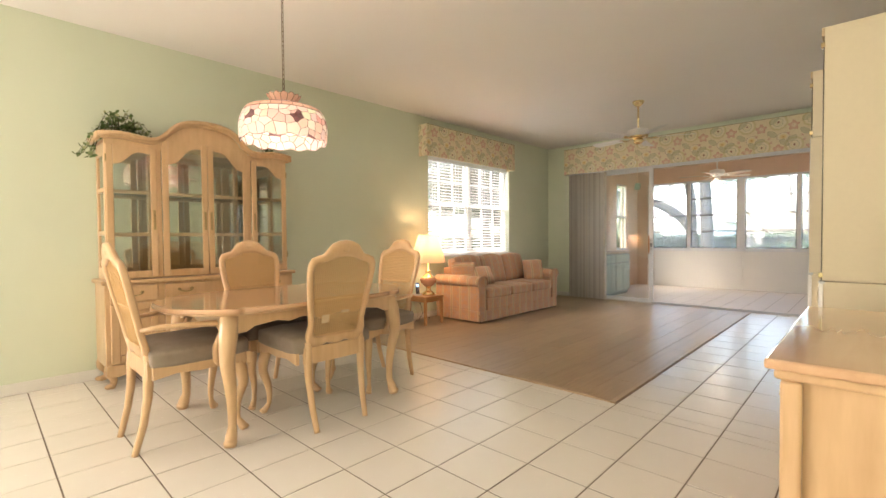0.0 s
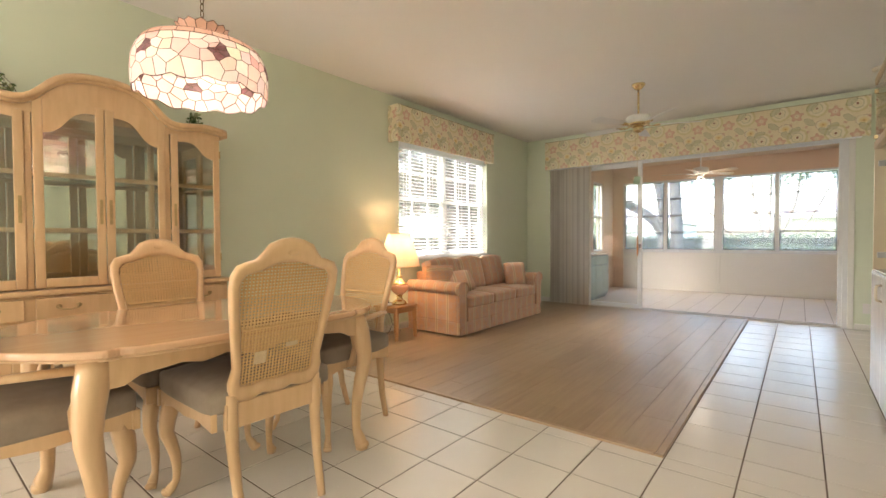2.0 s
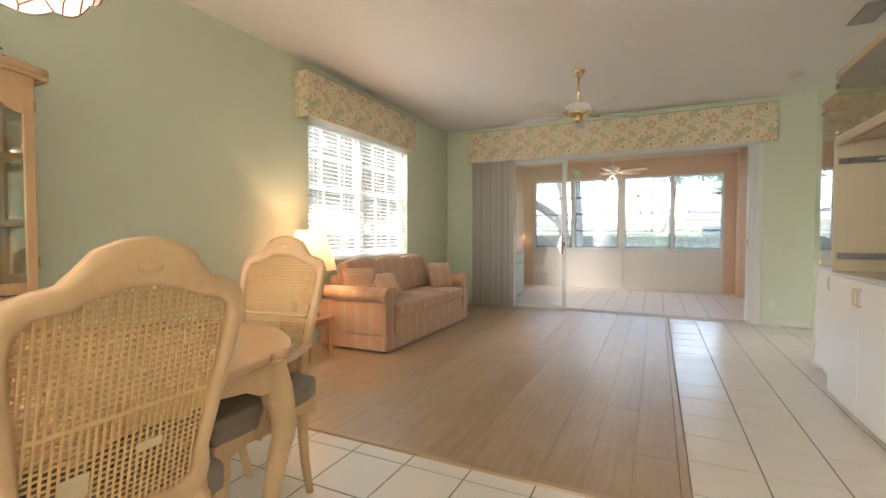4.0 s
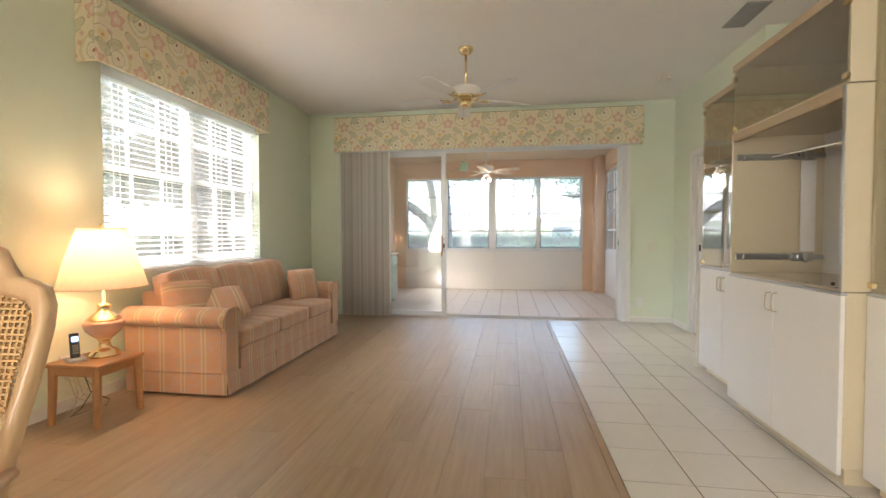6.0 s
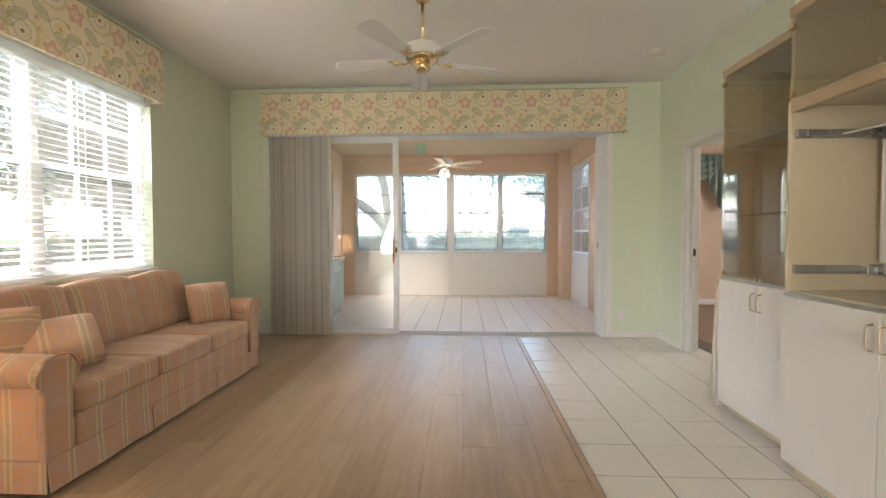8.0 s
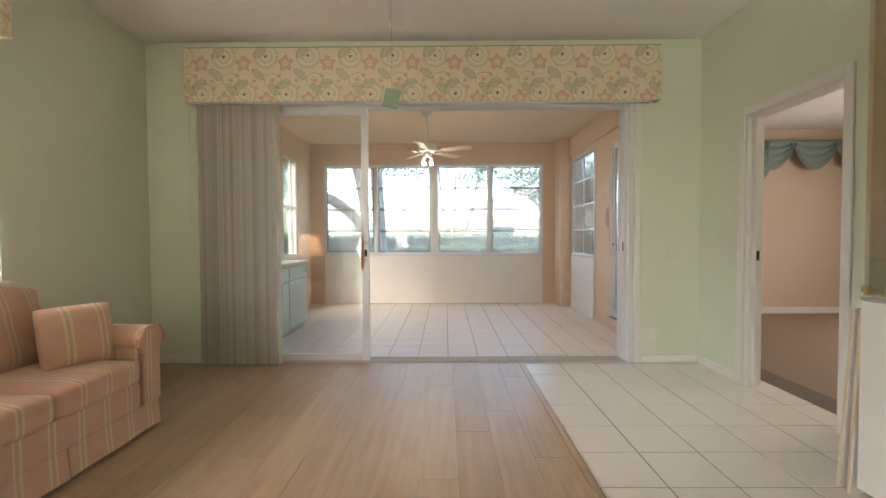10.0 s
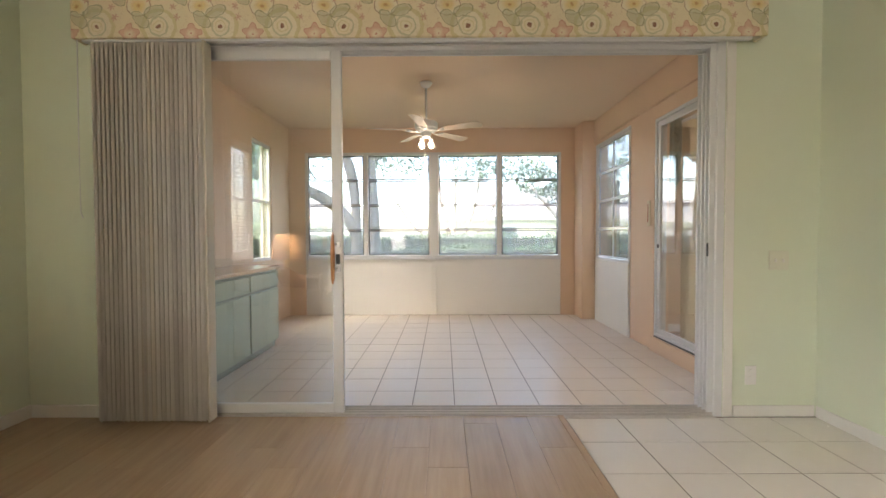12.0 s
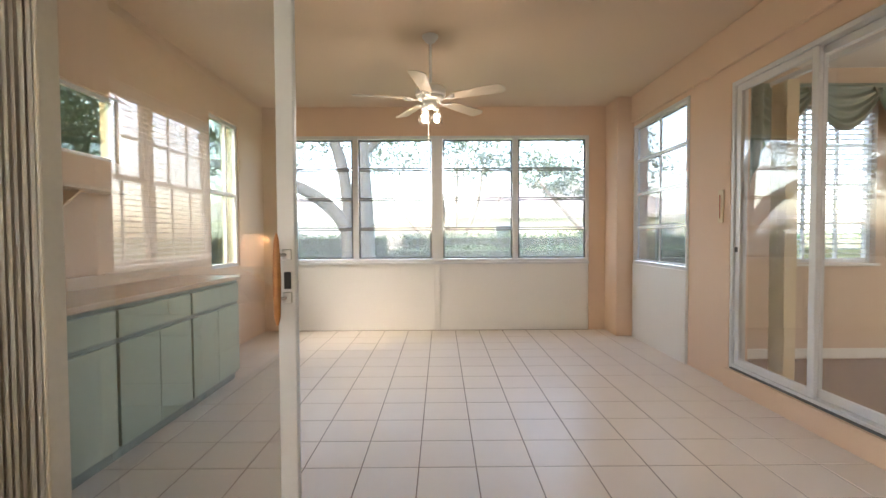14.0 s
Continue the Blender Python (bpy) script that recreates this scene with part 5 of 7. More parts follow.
    while z < CZ - 0.05:
        pts = [(0.0085 * math.cos(q), 0.0, 0.019 * math.sin(q)) for q in [2 * math.pi * w / 10 for w in range(10)]]
        r = Matrix.Rotation(radians(90 * (k % 2) + 20), 3, 'Z')
        tube(bm, [r @ Vector(p) + Vector((0, 0, z)) for p in pts], 0.0024, 5, closed=True, up=r @ Vector((0, 1, 0)))
        z += 0.0315
        k += 1
    part("chain", bm, DARKBRASS, t)
    part("canopy", lathe(B(), [(0.0, -0.05), (0.012, -0.048), (0.02, -0.035), (0.055, -0.02), (0.062, -0.001), (0.0, 0.0)], 20, z=CZ), ANTIQUE, t, smooth=True)
    k = Mat("lit_bulb_glass")
    k.set((0.9, 0.85, 0.75), 0.3, Emission_Strength=3.0)
    k.p.inputs["Emission Color"].default_value = (1.0, 0.86, 0.66, 1)
    bm = B()
    bmesh.ops.create_uvsphere(bm, u_segments=14, v_segments=10, radius=0.032, matrix=Matrix.Translation((0, 0, 1.80)))
    cyl(bm, (0, 0, 1.815), (0, 0, 1.87), 0.016, seg=10)
    part("bulb", bm, k.m, t, smooth=True)
    for o in t.children:
        if o.name.split(".")[0] in ("glass_piece", "lead_came", "stem", "bulb"):
            o.matrix_basis = Matrix.Translation((0, 0, 2.05 - 2.032 * 0.76)) @ Matrix.Diagonal((1, 1, 0.76, 1))
    return t


pendant(3.75, 3.41)

# ---- chest in the foreground ----
ch = thing("sideboard", 4.482, 0.500, 0, "blonde wood sideboard with a moulded top", "cabinet")
part("top", bx(B(), -0.675, 0.675, -0.25, 0.275, 0.730, 0.760, 0.008, 3), BLONDE_TOP, ch)
bm = B()
bx(bm, -0.655, 0.655, -0.24, 0.255, 0.700, 0.7295, 0.009, 3)
part("top_moulding", bm, BLONDE, ch)
bm = B()
bx(bm, -0.63, 0.63, -0.23, 0.225, 0.07, 0.70, 0.004)
part("body", bm, BLONDE, ch)
for sx in (-1, 1):
    part("corner_post", bx(B(), sx * 0.63 - 0.03, sx * 0.63 + 0.03, 0.19, 0.24, 0.0, 0.70, 0.008, 2), BLONDE, ch)
    part("corner_post", bx(B(), sx * 0.63 - 0.03, sx * 0.63 + 0.03, -0.24, -0.2, 0.0, 0.70, 0.008, 2), BLONDE, ch)
for a, b in ((-0.595, -0.205), (-0.198, 0.198), (0.205, 0.595)):
    d = part("drawer", bx(B(), a, b, 0.226, 0.243, 0.53, 0.67, 0.005), BLONDE, ch)
    part("handle", tube(B(), [((a + b) / 2 - 0.04, 0.243, 0.61), ((a + b) / 2 - 0.035, 0.262, 0.60), ((a + b) / 2 + 0.035, 0.262, 0.60), ((a + b) / 2 + 0.04, 0.243, 0.61)], 0.004, 6), ANTIQUE, d)
    dd = part("door", frame_box(B(), a, b, 0.10, 0.515, 0.226, 0.243, 0.05, 'y', 0.004), BLONDE, ch)
    part("door_panel", bx(B(), a + 0.052, b - 0.052, 0.2265, 0.236, 0.152, 0.463, 0.004), BLONDE, dd)

for o in ch.children_recursive:
    for v in o.data.vertices:
        v.co.x *= 0.945

# ---- sofa ----
def stripe_fabric(name, axis):
    """Peach cloth with cream, sage and rust stripes along one axis and a faint woven figure."""
    k = Mat(name)
    sep = k.n("ShaderNodeSeparateXYZ")
    k.link(k.coord(), sep.inputs[0])
    u = sep.outputs[{'x': 0, 'y': 1}[axis]]
    u = k.math('MODULO', k.math('ADD', k.math('MULTIPLY_ADD', k.noise(6, 2), 0.006, u), 20.0), 0.158)
    base = k.mix(k.noise(14, 4), (0.48, 0.30, 0.215), (0.60, 0.40, 0.295))
    fig = k.ramp(k.noise(26, 2), (0.47, 0.0), (0.53, 1.0))
    base = k.mix(k.math('MULTIPLY', fig, 0.55), base, (0.62, 0.33, 0.17))
    c = base
    for lo, hi, col in ((0.012, 0.025, (0.63, 0.50, 0.33)), (0.026, 0.031, (0.38, 0.36, 0.22)), (0.040, 0.053, (0.63, 0.50, 0.33)), (0.034, 0.039, (0.38, 0.36, 0.22))):
        m = k.math('MULTIPLY', k.math('SUBTRACT', (hi - lo) / 2, k.math('ABSOLUTE', k.math('SUBTRACT', u, (hi + lo) / 2))), 900.0, None, True)
        c = k.mix(k.math('MULTIPLY', m, 0.75), c, col)
    k.set(c, 0.9, 0.0, 0.15, Sheen_Weight=0.2)
    k.bump(k.noise(420, 2), 0.35, 0.001)
    return k.m


FABX, FABY = stripe_fabric("striped_peach_cloth", 'x'), stripe_fabric("striped_peach_side_cloth", 'y')


def sofa():
    s = thing("sofa", 7.705, 4.545, 0, "peach striped three-seat sofa with rolled arms and skirt", "sofa")
    # local: x along, front to -y; 1.95 long, 0.82 deep
    HX, F, R = 0.975, -0.405, 0.405
    bm = B()
    bx(bm, -HX + 0.02, HX - 0.02, F + 0.03, R - 0.02, 0.15, 0.30, 0.02)
    part("base", bm, FABX, s)
    # skirt panels with pleats between them
    for a, b in ((-HX + 0.012, -0.335), (-0.325, 0.325), (0.335, HX - 0.012)):
        bm = B()
        n = 8
        rows_ = []
        for i in range(n + 1):
            x = a + (b - a) * i / n
            fl = 0.010 * math.sin(i * 1.3) * 0.5
            rows_.append([bm.verts.new((x, F + 0.012 + fl * 0.3, 0.165)), bm.verts.new((x, F + 0.002 + fl, 0.026)), bm.verts.new((x, F + 0.010 + fl, 0.026)), bm.verts.new((x, F + 0.020, 0.165))])
        for p, q in zip(rows_, rows_[1:]):
            for k in range(4):
                bm.faces.new((p[k], q[k], q[(k + 1) % 4], p[(k + 1) % 4]))
        bm.faces.new(rows_[0])
        bm.faces.new(rows_[-1][::-1])
        part("skirt", bm, FABX, s, smooth=False)
    for sx in (-1, 1):
        bm = B()
        x0 = sx * (HX - 0.004)
        prism(bm, [(F + 0.015, 0.026), (R - 0.03, 0.026), (R - 0.03, 0.165), (F + 0.015, 0.165)], 0.008, pose(x0 - 0.004, 0, 0, 90, 0, 90), 0.002)
        part("skirt", bm, FABY, s)
    # front rail
    bm = B()
    bx(bm, -HX + 0.165, HX - 0.165, F + 0.012, F + 0.06, 0.16, 0.315, 0.012)
    part("front_rail", bm, FABX, s)
    # arms: panelled box below a rolled top
    for sx in (-1, 1):
        bm = B()
        xa, xb = (sx * HX - 0.0, sx * (HX - 0.15))
        xa, xb = min(xa, xb), max(xa, xb)
        bx(bm, xa + 0.004, xb - 0.012, F + 0.035, R - 0.01, 0.158, 0.50, 0.018)
        arm_ = part("arm", bm, FABY, s)
        bm = B()
        xc = (xa + xb) / 2 - sx * -0.012
        pts = [(xc, F + 0.012, 0.535), (xc, F + 0.03, 0.537), (xc, -0.15, 0.540), (xc, 0.1, 0.540), (xc, R - 0.02, 0.54)]
        tube(bm, pts, [0.094, 0.100, 0.102, 0.102, 0.10], 18, 0.72)
        part("arm_roll", bm, FABY, arm_, smooth=True)
        bm = B()
        prism(bm, [(-0.072, 0.166), (0.072, 0.166), (0.072, 0.46), (0.098, 0.50), (0.102, 0.545), (0.080, 0.592), (0.03, 0.610), (-0.03, 0.610), (-0.080, 0.592), (-0.102, 0.545), (-0.098, 0.50), (-0.072, 0.46)],
              0.03, pose(xc - 0.0, F + 0.036, 0, 90, 0, 0), 0.008, 2)
        part("arm_front", bm, FABX, arm_, smooth=False)
        bm = B()
        tube(bm, [(xc - 0.104, F + 0.01, 0.50), (xc - 0.104, F + 0.002, 0.55), (xc - 0.06, F + 0.002, 0.605), (xc, F + 0.002, 0.617), (xc + 0.06, F + 0.002, 0.605), (xc + 0.104, F + 0.002, 0.55), (xc + 0.104, F + 0.01, 0.50)], 0.006, 6, up=(0, 1, 0))
        part("welt", bm, FABY, arm_)
    bm = B()
    bx(bm, -HX + 0.16, HX - 0.16, 0.22, R - 0.005, 0.30, 0.70, 0.03, 3)
    part("back_frame", bm, FABX, s)
    w = (2 * HX - 0.33) / 3
    for i in (-1, 0, 1):
        bm = B()
        cushion(bm, w - 0.004, 0.58, 0.145, 0.35, 10, Matrix.Translation((i * w, F + 0.285, 0.375)), 0.12)
        sc = part("seat_cushion", bm, FABX, s, smooth=True)
        for zz in (0.325, 0.425):
            part("welt", tube(B(), [(i * w - w / 2 + 0.02, F + 0.012, zz), (i * w, F + 0.006, zz + 0.004), (i * w + w / 2 - 0.02, F + 0.012, zz)], 0.0055, 6), FABX, sc)
        bm = B()
        cushion(bm, w + 0.012, 0.42, 0.20, 0.5, 10, Matrix.Translation((i * w, 0.195, 0.63)) @ Matrix.Rotation(radians(76), 4, 'X'), 0.12)
        for v in bm.verts:
            t = (v.co.x - i * w) / (w / 2)
            if v.co.z > 0.7:
                v.co.z += 0.03 * (1 - min(t * t, 1)) - 0.008
        part("back_cushion", bm, FABX, s, smooth=True)
    for sx in (-1, 1):
        for yy in (F + 0.07, R - 0.07):
            part("foot", cyl(B(), (sx * (HX - 0.08), yy, 0), (sx * (HX - 0.08), yy, 0.15), 0.022, 0.03, 10), BLACK, s)
    return s


sofa()


def pillow(m, mat, label):
    p = thing("throw_pillow", 0, 0, 0, label, "pillow", "pillows on the sofa")
    p.matrix_basis = m
    bm = B()
    cushion(bm, 0.33, 0.33, 0.11, 0.95, 10, None, 0.45)
    part("cover", bm, mat, p, smooth=True)
    bm = B()
    q = 0.153
    tube(bm, [(-q, -q, 0), (0, -q - 0.008, 0), (q, -q, 0), (q + 0.008, 0, 0), (q, q, 0), (0, q + 0.008, 0), (-q, q, 0), (-q - 0.008, 0, 0)], 0.005, 6, closed=True)
    part("welt", bm, mat, p)


pillow(pose(8.42, 4.42, 0.59, 76, 0, -26), FABX, "small peach striped pillow standing on the sofa")
pillow(pose(7.10, 4.43, 0.585, 34, -6, -42), FABX, "peach striped pillow leaning across the sofa arm")
pillow(pose(6.95, 4.60, 0.62, 64, 0, -40), FABY, "peach striped pillow propped in the sofa corner")

# ---- end table, lamp, telephone ----
OAK = wood("honey_oak", (0.40, 0.19, 0.075), (0.56, 0.30, 0.13), 0.35, (0.7, 5, 5), 5.0)
et = thing("end_table", 6.347, 4.750, 0, "small honey oak end table beside the sofa", "table")
part("tabletop", bx(B(), -0.20, 0.20, -0.19, 0.19, 0.345, 0.368, 0.006, 2), OAK, et)
bm = B()
bx(bm, -0.155, 0.155, -0.160, -0.145, 0.295, 0.3445, 0.002, 1)
bx(bm, -0.155, 0.155, 0.145, 0.160, 0.295, 0.3445, 0.002, 1)
bx(bm, -0.175, -0.160, -0.14, 0.14, 0.295, 0.3445, 0.002, 1)
bx(bm, 0.160, 0.175, -0.14, 0.14, 0.295, 0.3445, 0.002, 1)
part("apron", bm, OAK, et)
for sx in (-1, 1):
    for sy in (-1, 1):
        part("leg", tube(B(), [(sx * 0.168, sy * 0.155, 0.345), (sx * 0.172, sy * 0.158, 0.18), (sx * 0.180, sy * 0.164, 0.0)], [0.027, 0.025, 0.022], 8, 1.0, up=(0, 1, 0), square=True), OAK, et)


for o in et.children:
    o.matrix_basis = Matrix.Diagonal((0.825, 0.94, 1.0, 1.0))


def pleated_shade():
    k = Mat("pleated_cream_shade")
    c = k.mix(k.noise(30, 3), (0.84, 0.67, 0.50), (0.89, 0.74, 0.58))
    k.set(c, 0.8)
    tr = k.n("ShaderNodeBsdfTranslucent")
    k.link(c, tr.inputs[0])
    mx = k.n("ShaderNodeMixShader")
    mx.inputs[0].default_value = 0.24
    k.link(k.p.outputs[0], mx.inputs[1])
    k.link(tr.outputs[0], mx.inputs[2])
    k.link(mx.outputs[0], k.out.inputs[0])
    return k.m


SHADE = pleated_shade()
tl = thing("table_lamp", 6.40, 4.745, 0.368, "lit brass and pink ceramic table lamp with a pleated shade", "lamp")
part("base", lathe(B(), [(0.0, 0.0), (0.085, 0.0), (0.088, 0.012), (0.078, 0.02), (0.075, 0.03), (0.055, 0.042), (0.036, 0.055), (0.032, 0.085), (0.040, 0.10), (0.048, 0.108), (0.0, 0.109)], 28), BRASS, tl, smooth=True)
part("body", lathe(B(), [(0.0, 0.1091), (0.05, 0.1092), (0.072, 0.125), (0.098, 0.15), (0.112, 0.178), (0.114, 0.198), (0.104, 0.21), (0.0, 0.2105)], 32), plain("pink_ceramic", (0.72, 0.40, 0.27), 0.15, var=0.04), tl, smooth=True)
part("neck", lathe(B(), [(0.0, 0.211), (0.098, 0.212), (0.092, 0.222), (0.070, 0.240), (0.045, 0.258), (0.034, 0.275), (0.037, 0.29), (0.042, 0.30), (0.026, 0.308), (0.010, 0.315), (0.010, 0.42), (0.0, 0.421)], 28), BRASS, tl, smooth=True)
bm = B()
lathe(bm, [(0.243, 0.405), (0.240, 0.412), (0.192, 0.575), (0.132, 0.738), (0.130, 0.745)], 120, wave=lambda a, n: 1 + 0.010 * math.sin(a * 40))
part("shade", bm, SHADE, tl, smooth=True)
bm = B()
tube(bm, [(0.243 * math.cos(a), 0.243 * math.sin(a), 0.406) for a in [2 * math.pi * q / 48 for q in range(48)]], 0.004, 6, closed=True)
part("shade_trim", bm, SHADE, tl)
bm = B()
tube(bm, [(0.131 * math.cos(a), 0.131 * math.sin(a), 0.744) for a in [2 * math.pi * q / 36 for q in range(36)]], 0.004, 6, closed=True)
part("shade_trim", bm, SHADE, tl)
bm = B()
for a in (0, 2.094, 4.189):
    cyl(bm, (0, 0, 0.735), (0.13 * math.cos(a), 0.13 * math.sin(a), 0.742), 0.0018, seg=6)
tube(bm, [(0.045, 0, 0.42), (0.06, 0, 0.55), (0.045, 0, 0.68), (0.0, 0, 0.735), (-0.045, 0, 0.68), (-0.06, 0, 0.55), (-0.045, 0, 0.42), (0, 0, 0.415)], 0.0018, 5, closed=True, up=(0, 1, 0))
part("harp", bm, BRASS, tl)
part("finial", lathe(B(), [(0.0, 0.735), (0.006, 0.737), (0.006, 0.748), (0.011, 0.756), (0.009, 0.768), (0.0, 0.776)], 12), BRASS, tl, smooth=True)
k = Mat("lit_lamp_bulb")
k.set((0.9, 0.8, 0.65), 0.3, Emission_Strength=1.5)
k.p.inputs["Emission Color"].default_value = (1.0, 0.72, 0.42, 1)
bm = B()
bmesh.ops.create_uvsphere(bm, u_segments=12, v_segments=8, radius=0.03, matrix=Matrix.Translation((0, 0, 0.58)))
cyl(bm, (0, 0, 0.42), (0, 0, 0.56), 0.014, seg=10)
part("bulb", bm, k.m, tl, smooth=True)
for o in tl.children:
    o.matrix_basis = Matrix.Diagonal((0.95, 0.95, 1.055, 1.0))
ph = thing("cordless_phone", 6.262, 4.80, 0.368, "black cordless telephone in a white charging base", "telephone", rz=-25)
part("charging_base", bx(B(), -0.045, 0.045, -0.04, 0.045, 0.0, 0.022, 0.008, 3), plain("pale_grey_plastic", (0.62, 0.62, 0.62), 0.4), ph)
bm = B()
bx(bm, -0.023, 0.023, -0.012, 0.014, 0.012, 0.165, 0.007, 3, m=Matrix.Rotation(radians(-9), 4, 'X'))
hd = part("handset", bm, BLACK, ph)
k = Mat("phone_screen")
k.set((0.05, 0.08, 0.16), 0.1, Emission_Strength=0.25)
k.p.inputs["Emission Color"].default_value = (0.25, 0.45, 0.9, 1)
part("screen", bx(B(), -0.016, 0.016, -0.0135, -0.0125, 0.115, 0.145, m=Matrix.Rotation(radians(-9), 4, 'X')), k.m, hd)
bm = B()
for i in range(3):
    for j in range(4):
        bx(bm, -0.014 + i * 0.010, -0.007 + i * 0.010, -0.0135, -0.0125, 0.045 + j * 0.014, 0.053 + j * 0.014, m=Matrix.Rotation(radians(-9), 4, 'X'))
part("keypad", bm, plain("grey_keys", (0.3, 0.3, 0.3), 0.5), hd)
WIRE = plain("white_cord", (0.62, 0.58, 0.5), 0.6)
for n, (dx, mat) in enumerate(((0.0, WIRE), (0.05, BLACK), (-0.05, WIRE))):
    cd = thing("power_cord", 6.34 + dx, 4.965, 0, "thin power cord trailing to the wall socket", "cable", "cords behind the end table")
    part("cord", tube(B(), [(0.02, -0.05, 0.33), (0.03, -0.02, 0.24), (0.06 * (n + 1), -0.02, 0.12), (0.02, -0.03, 0.02), (-0.08, -0.06, 0.006), (0.05 + 0.08 * n, -0.10, 0.006), (0.22, -0.03, 0.008), (0.10, -0.014, 0.10), (0.05, -0.008, 0.27)], 0.003, 6), mat, cd)
so = thing("wall_socket", 6.40, YL - 0.005, 0.30, "white wall socket behind the end table", "socket")
part("plate", bx(B(), -0.035, 0.035, -0.003, 0.004, -0.058, 0.058, 0.002, 1), WHITE, so)
part("plug", bx(B(), -0.013, 0.013, -0.03, -0.003, -0.035, -0.010, 0.004, 2), BLACK, so)


# ---- ceiling fans ----
FANW = plain("white_fan_enamel", (0.82, 0.81, 0.78), 0.3, var=0.01)
BLADE = plain("white_fan_blade", (0.80, 0.79, 0.77), 0.45, var=0.02)


def ceiling_fan(x, y, zc, drop, metal, body, turn, blade_len, lights, label, blade=None, tilt=11, chain=0.0014):
    f = thing("ceiling_fan", x, y, zc, label, "fan")
    part("canopy", lathe(B(), [(0.0, 0.0), (0.068, -0.001), (0.070, -0.012), (0.058, -0.030), (0.040, -0.052), (0.016, -0.066), (0.0, -0.067)], 28), metal, f, smooth=True)
    part("downrod", cyl(B(), (0, 0, -0.06), (0, 0, -drop + 0.02), 0.0115, seg=14), metal, f, smooth=True)
    z = -drop
    part("motor_housing", lathe(B(), [(0.0, z + 0.028), (0.03, z + 0.026), (0.05, z + 0.012), (0.115, z + 0.004), (0.128, z - 0.010), (0.130, z - 0.06), (0.122, z - 0.072), (0.0, z - 0.073)], 36), body, f, smooth=True)
    part("trim_ring", lathe(B(), [(0.0, z - 0.0735), (0.110, z - 0.074), (0.118, z - 0.082), (0.105, z - 0.098), (0.075, z - 0.108), (0.0, z - 0.109)], 36), metal, f, smooth=True)
    part("switch_cup", lathe(B(), [(0.0, z - 0.1095), (0.050, z - 0.110), (0.055, z - 0.118), (0.055, z - 0.150), (0.046, z - 0.162), (0.018, z - 0.174), (0.0, z - 0.176)], 28), metal if not lights else body, f, smooth=True)
    for i in range(5):
        a = radians(turn + 72 * i)
        m = Matrix.Rotation(a, 4, 'Z')
        bm = B()
        tube(bm, [(0.085, 0, z - 0.092), (0.13, 0, z - 0.108), (0.17, 0.0, z - 0.104), (0.215, 0, z - 0.096)], [0.012, 0.011, 0.013, 0.018], 8, 0.45)
        for s in (-1, 1):
            tube(bm, [(0.15, s * 0.006, z - 0.106), (0.175, s * 0.026, z - 0.103), (0.205, s * 0.036, z - 0.098), (0.235, s * 0.028, z - 0.094)], 0.006, 6)
        bmesh.ops.transform(bm, matrix=m, verts=bm.verts)
        br = part("blade_arm", bm, metal, f, smooth=True)
        out = []
        L0, L1 = 0.20, blade_len
        for q in range(9):
            t = q / 8
            out.append((L0 + (L1 - L0 - 0.05) * t, 0.050 + 0.020 * t))
        for q in range(1, 8):
            t = q / 8 * math.pi
            out.append((L1 - 0.05 + 0.05 * math.sin(t), 0.070 * math.cos(t)))
        out += [(p, -w) for p, w in out[8::-1]]
        pitch = Matrix.Rotation(radians(tilt), 4, 'X')
        bm = prism(B(), out, 0.006, m @ Matrix.Translation((0, 0, z - 0.094)) @ pitch, 0.002, 1)
        part("blade", bm, blade or BLADE, f)
    if lights:
        k = Mat("lit_frosted_bulb")
        k.set((0.9, 0.88, 0.82), 0.4, Emission_Strength=1.6)
        k.p.inputs["Emission Color"].default_value = (1.0, 0.9, 0.74, 1)
        tulip = glass("tulip_glass", (0.93, 0.92, 0.90), 0.15)
        for i in range(4):
            a = radians(45 + 90 * i)
            m = Matrix.Rotation(a, 4, 'Z')
            bm = B()
            tube(bm, [(0.03, 0, z - 0.165), (0.06, 0, z - 0.172), (0.075, 0, z - 0.185)], 0.010, 8)
            lathe(bm, [(0.0, 0.0), (0.018, 0.0), (0.021, -0.02), (0.0, -0.0205)], 14, 0.075, 0, z - 0.18)
            bmesh.ops.transform(bm, matrix=m, verts=bm.verts)
            fit_ = part("light_fitting", bm, body, f, smooth=True)
            bm = B()
            lathe(bm, [(0.021, -0.018), (0.028, -0.035), (0.036, -0.06), (0.043, -0.085), (0.052, -0.102)], 18, 0.075, 0, z - 0.18)
            bmesh.ops.transform(bm, matrix=m, verts=bm.verts)
            part("tulip_shade", bm, tulip, fit_, smooth=True).visible_shadow = False
            bm = B()
            bmesh.ops.create_uvsphere(bm, u_segments=12, v_segments=8, radius=0.024, matrix=Matrix.Translation((0.075, 0, z - 0.255)))
            bmesh.ops.transform(bm, matrix=m, verts=bm.verts)
            part("bulb", bm, k.m, fit_, smooth=True).visible_shadow = False
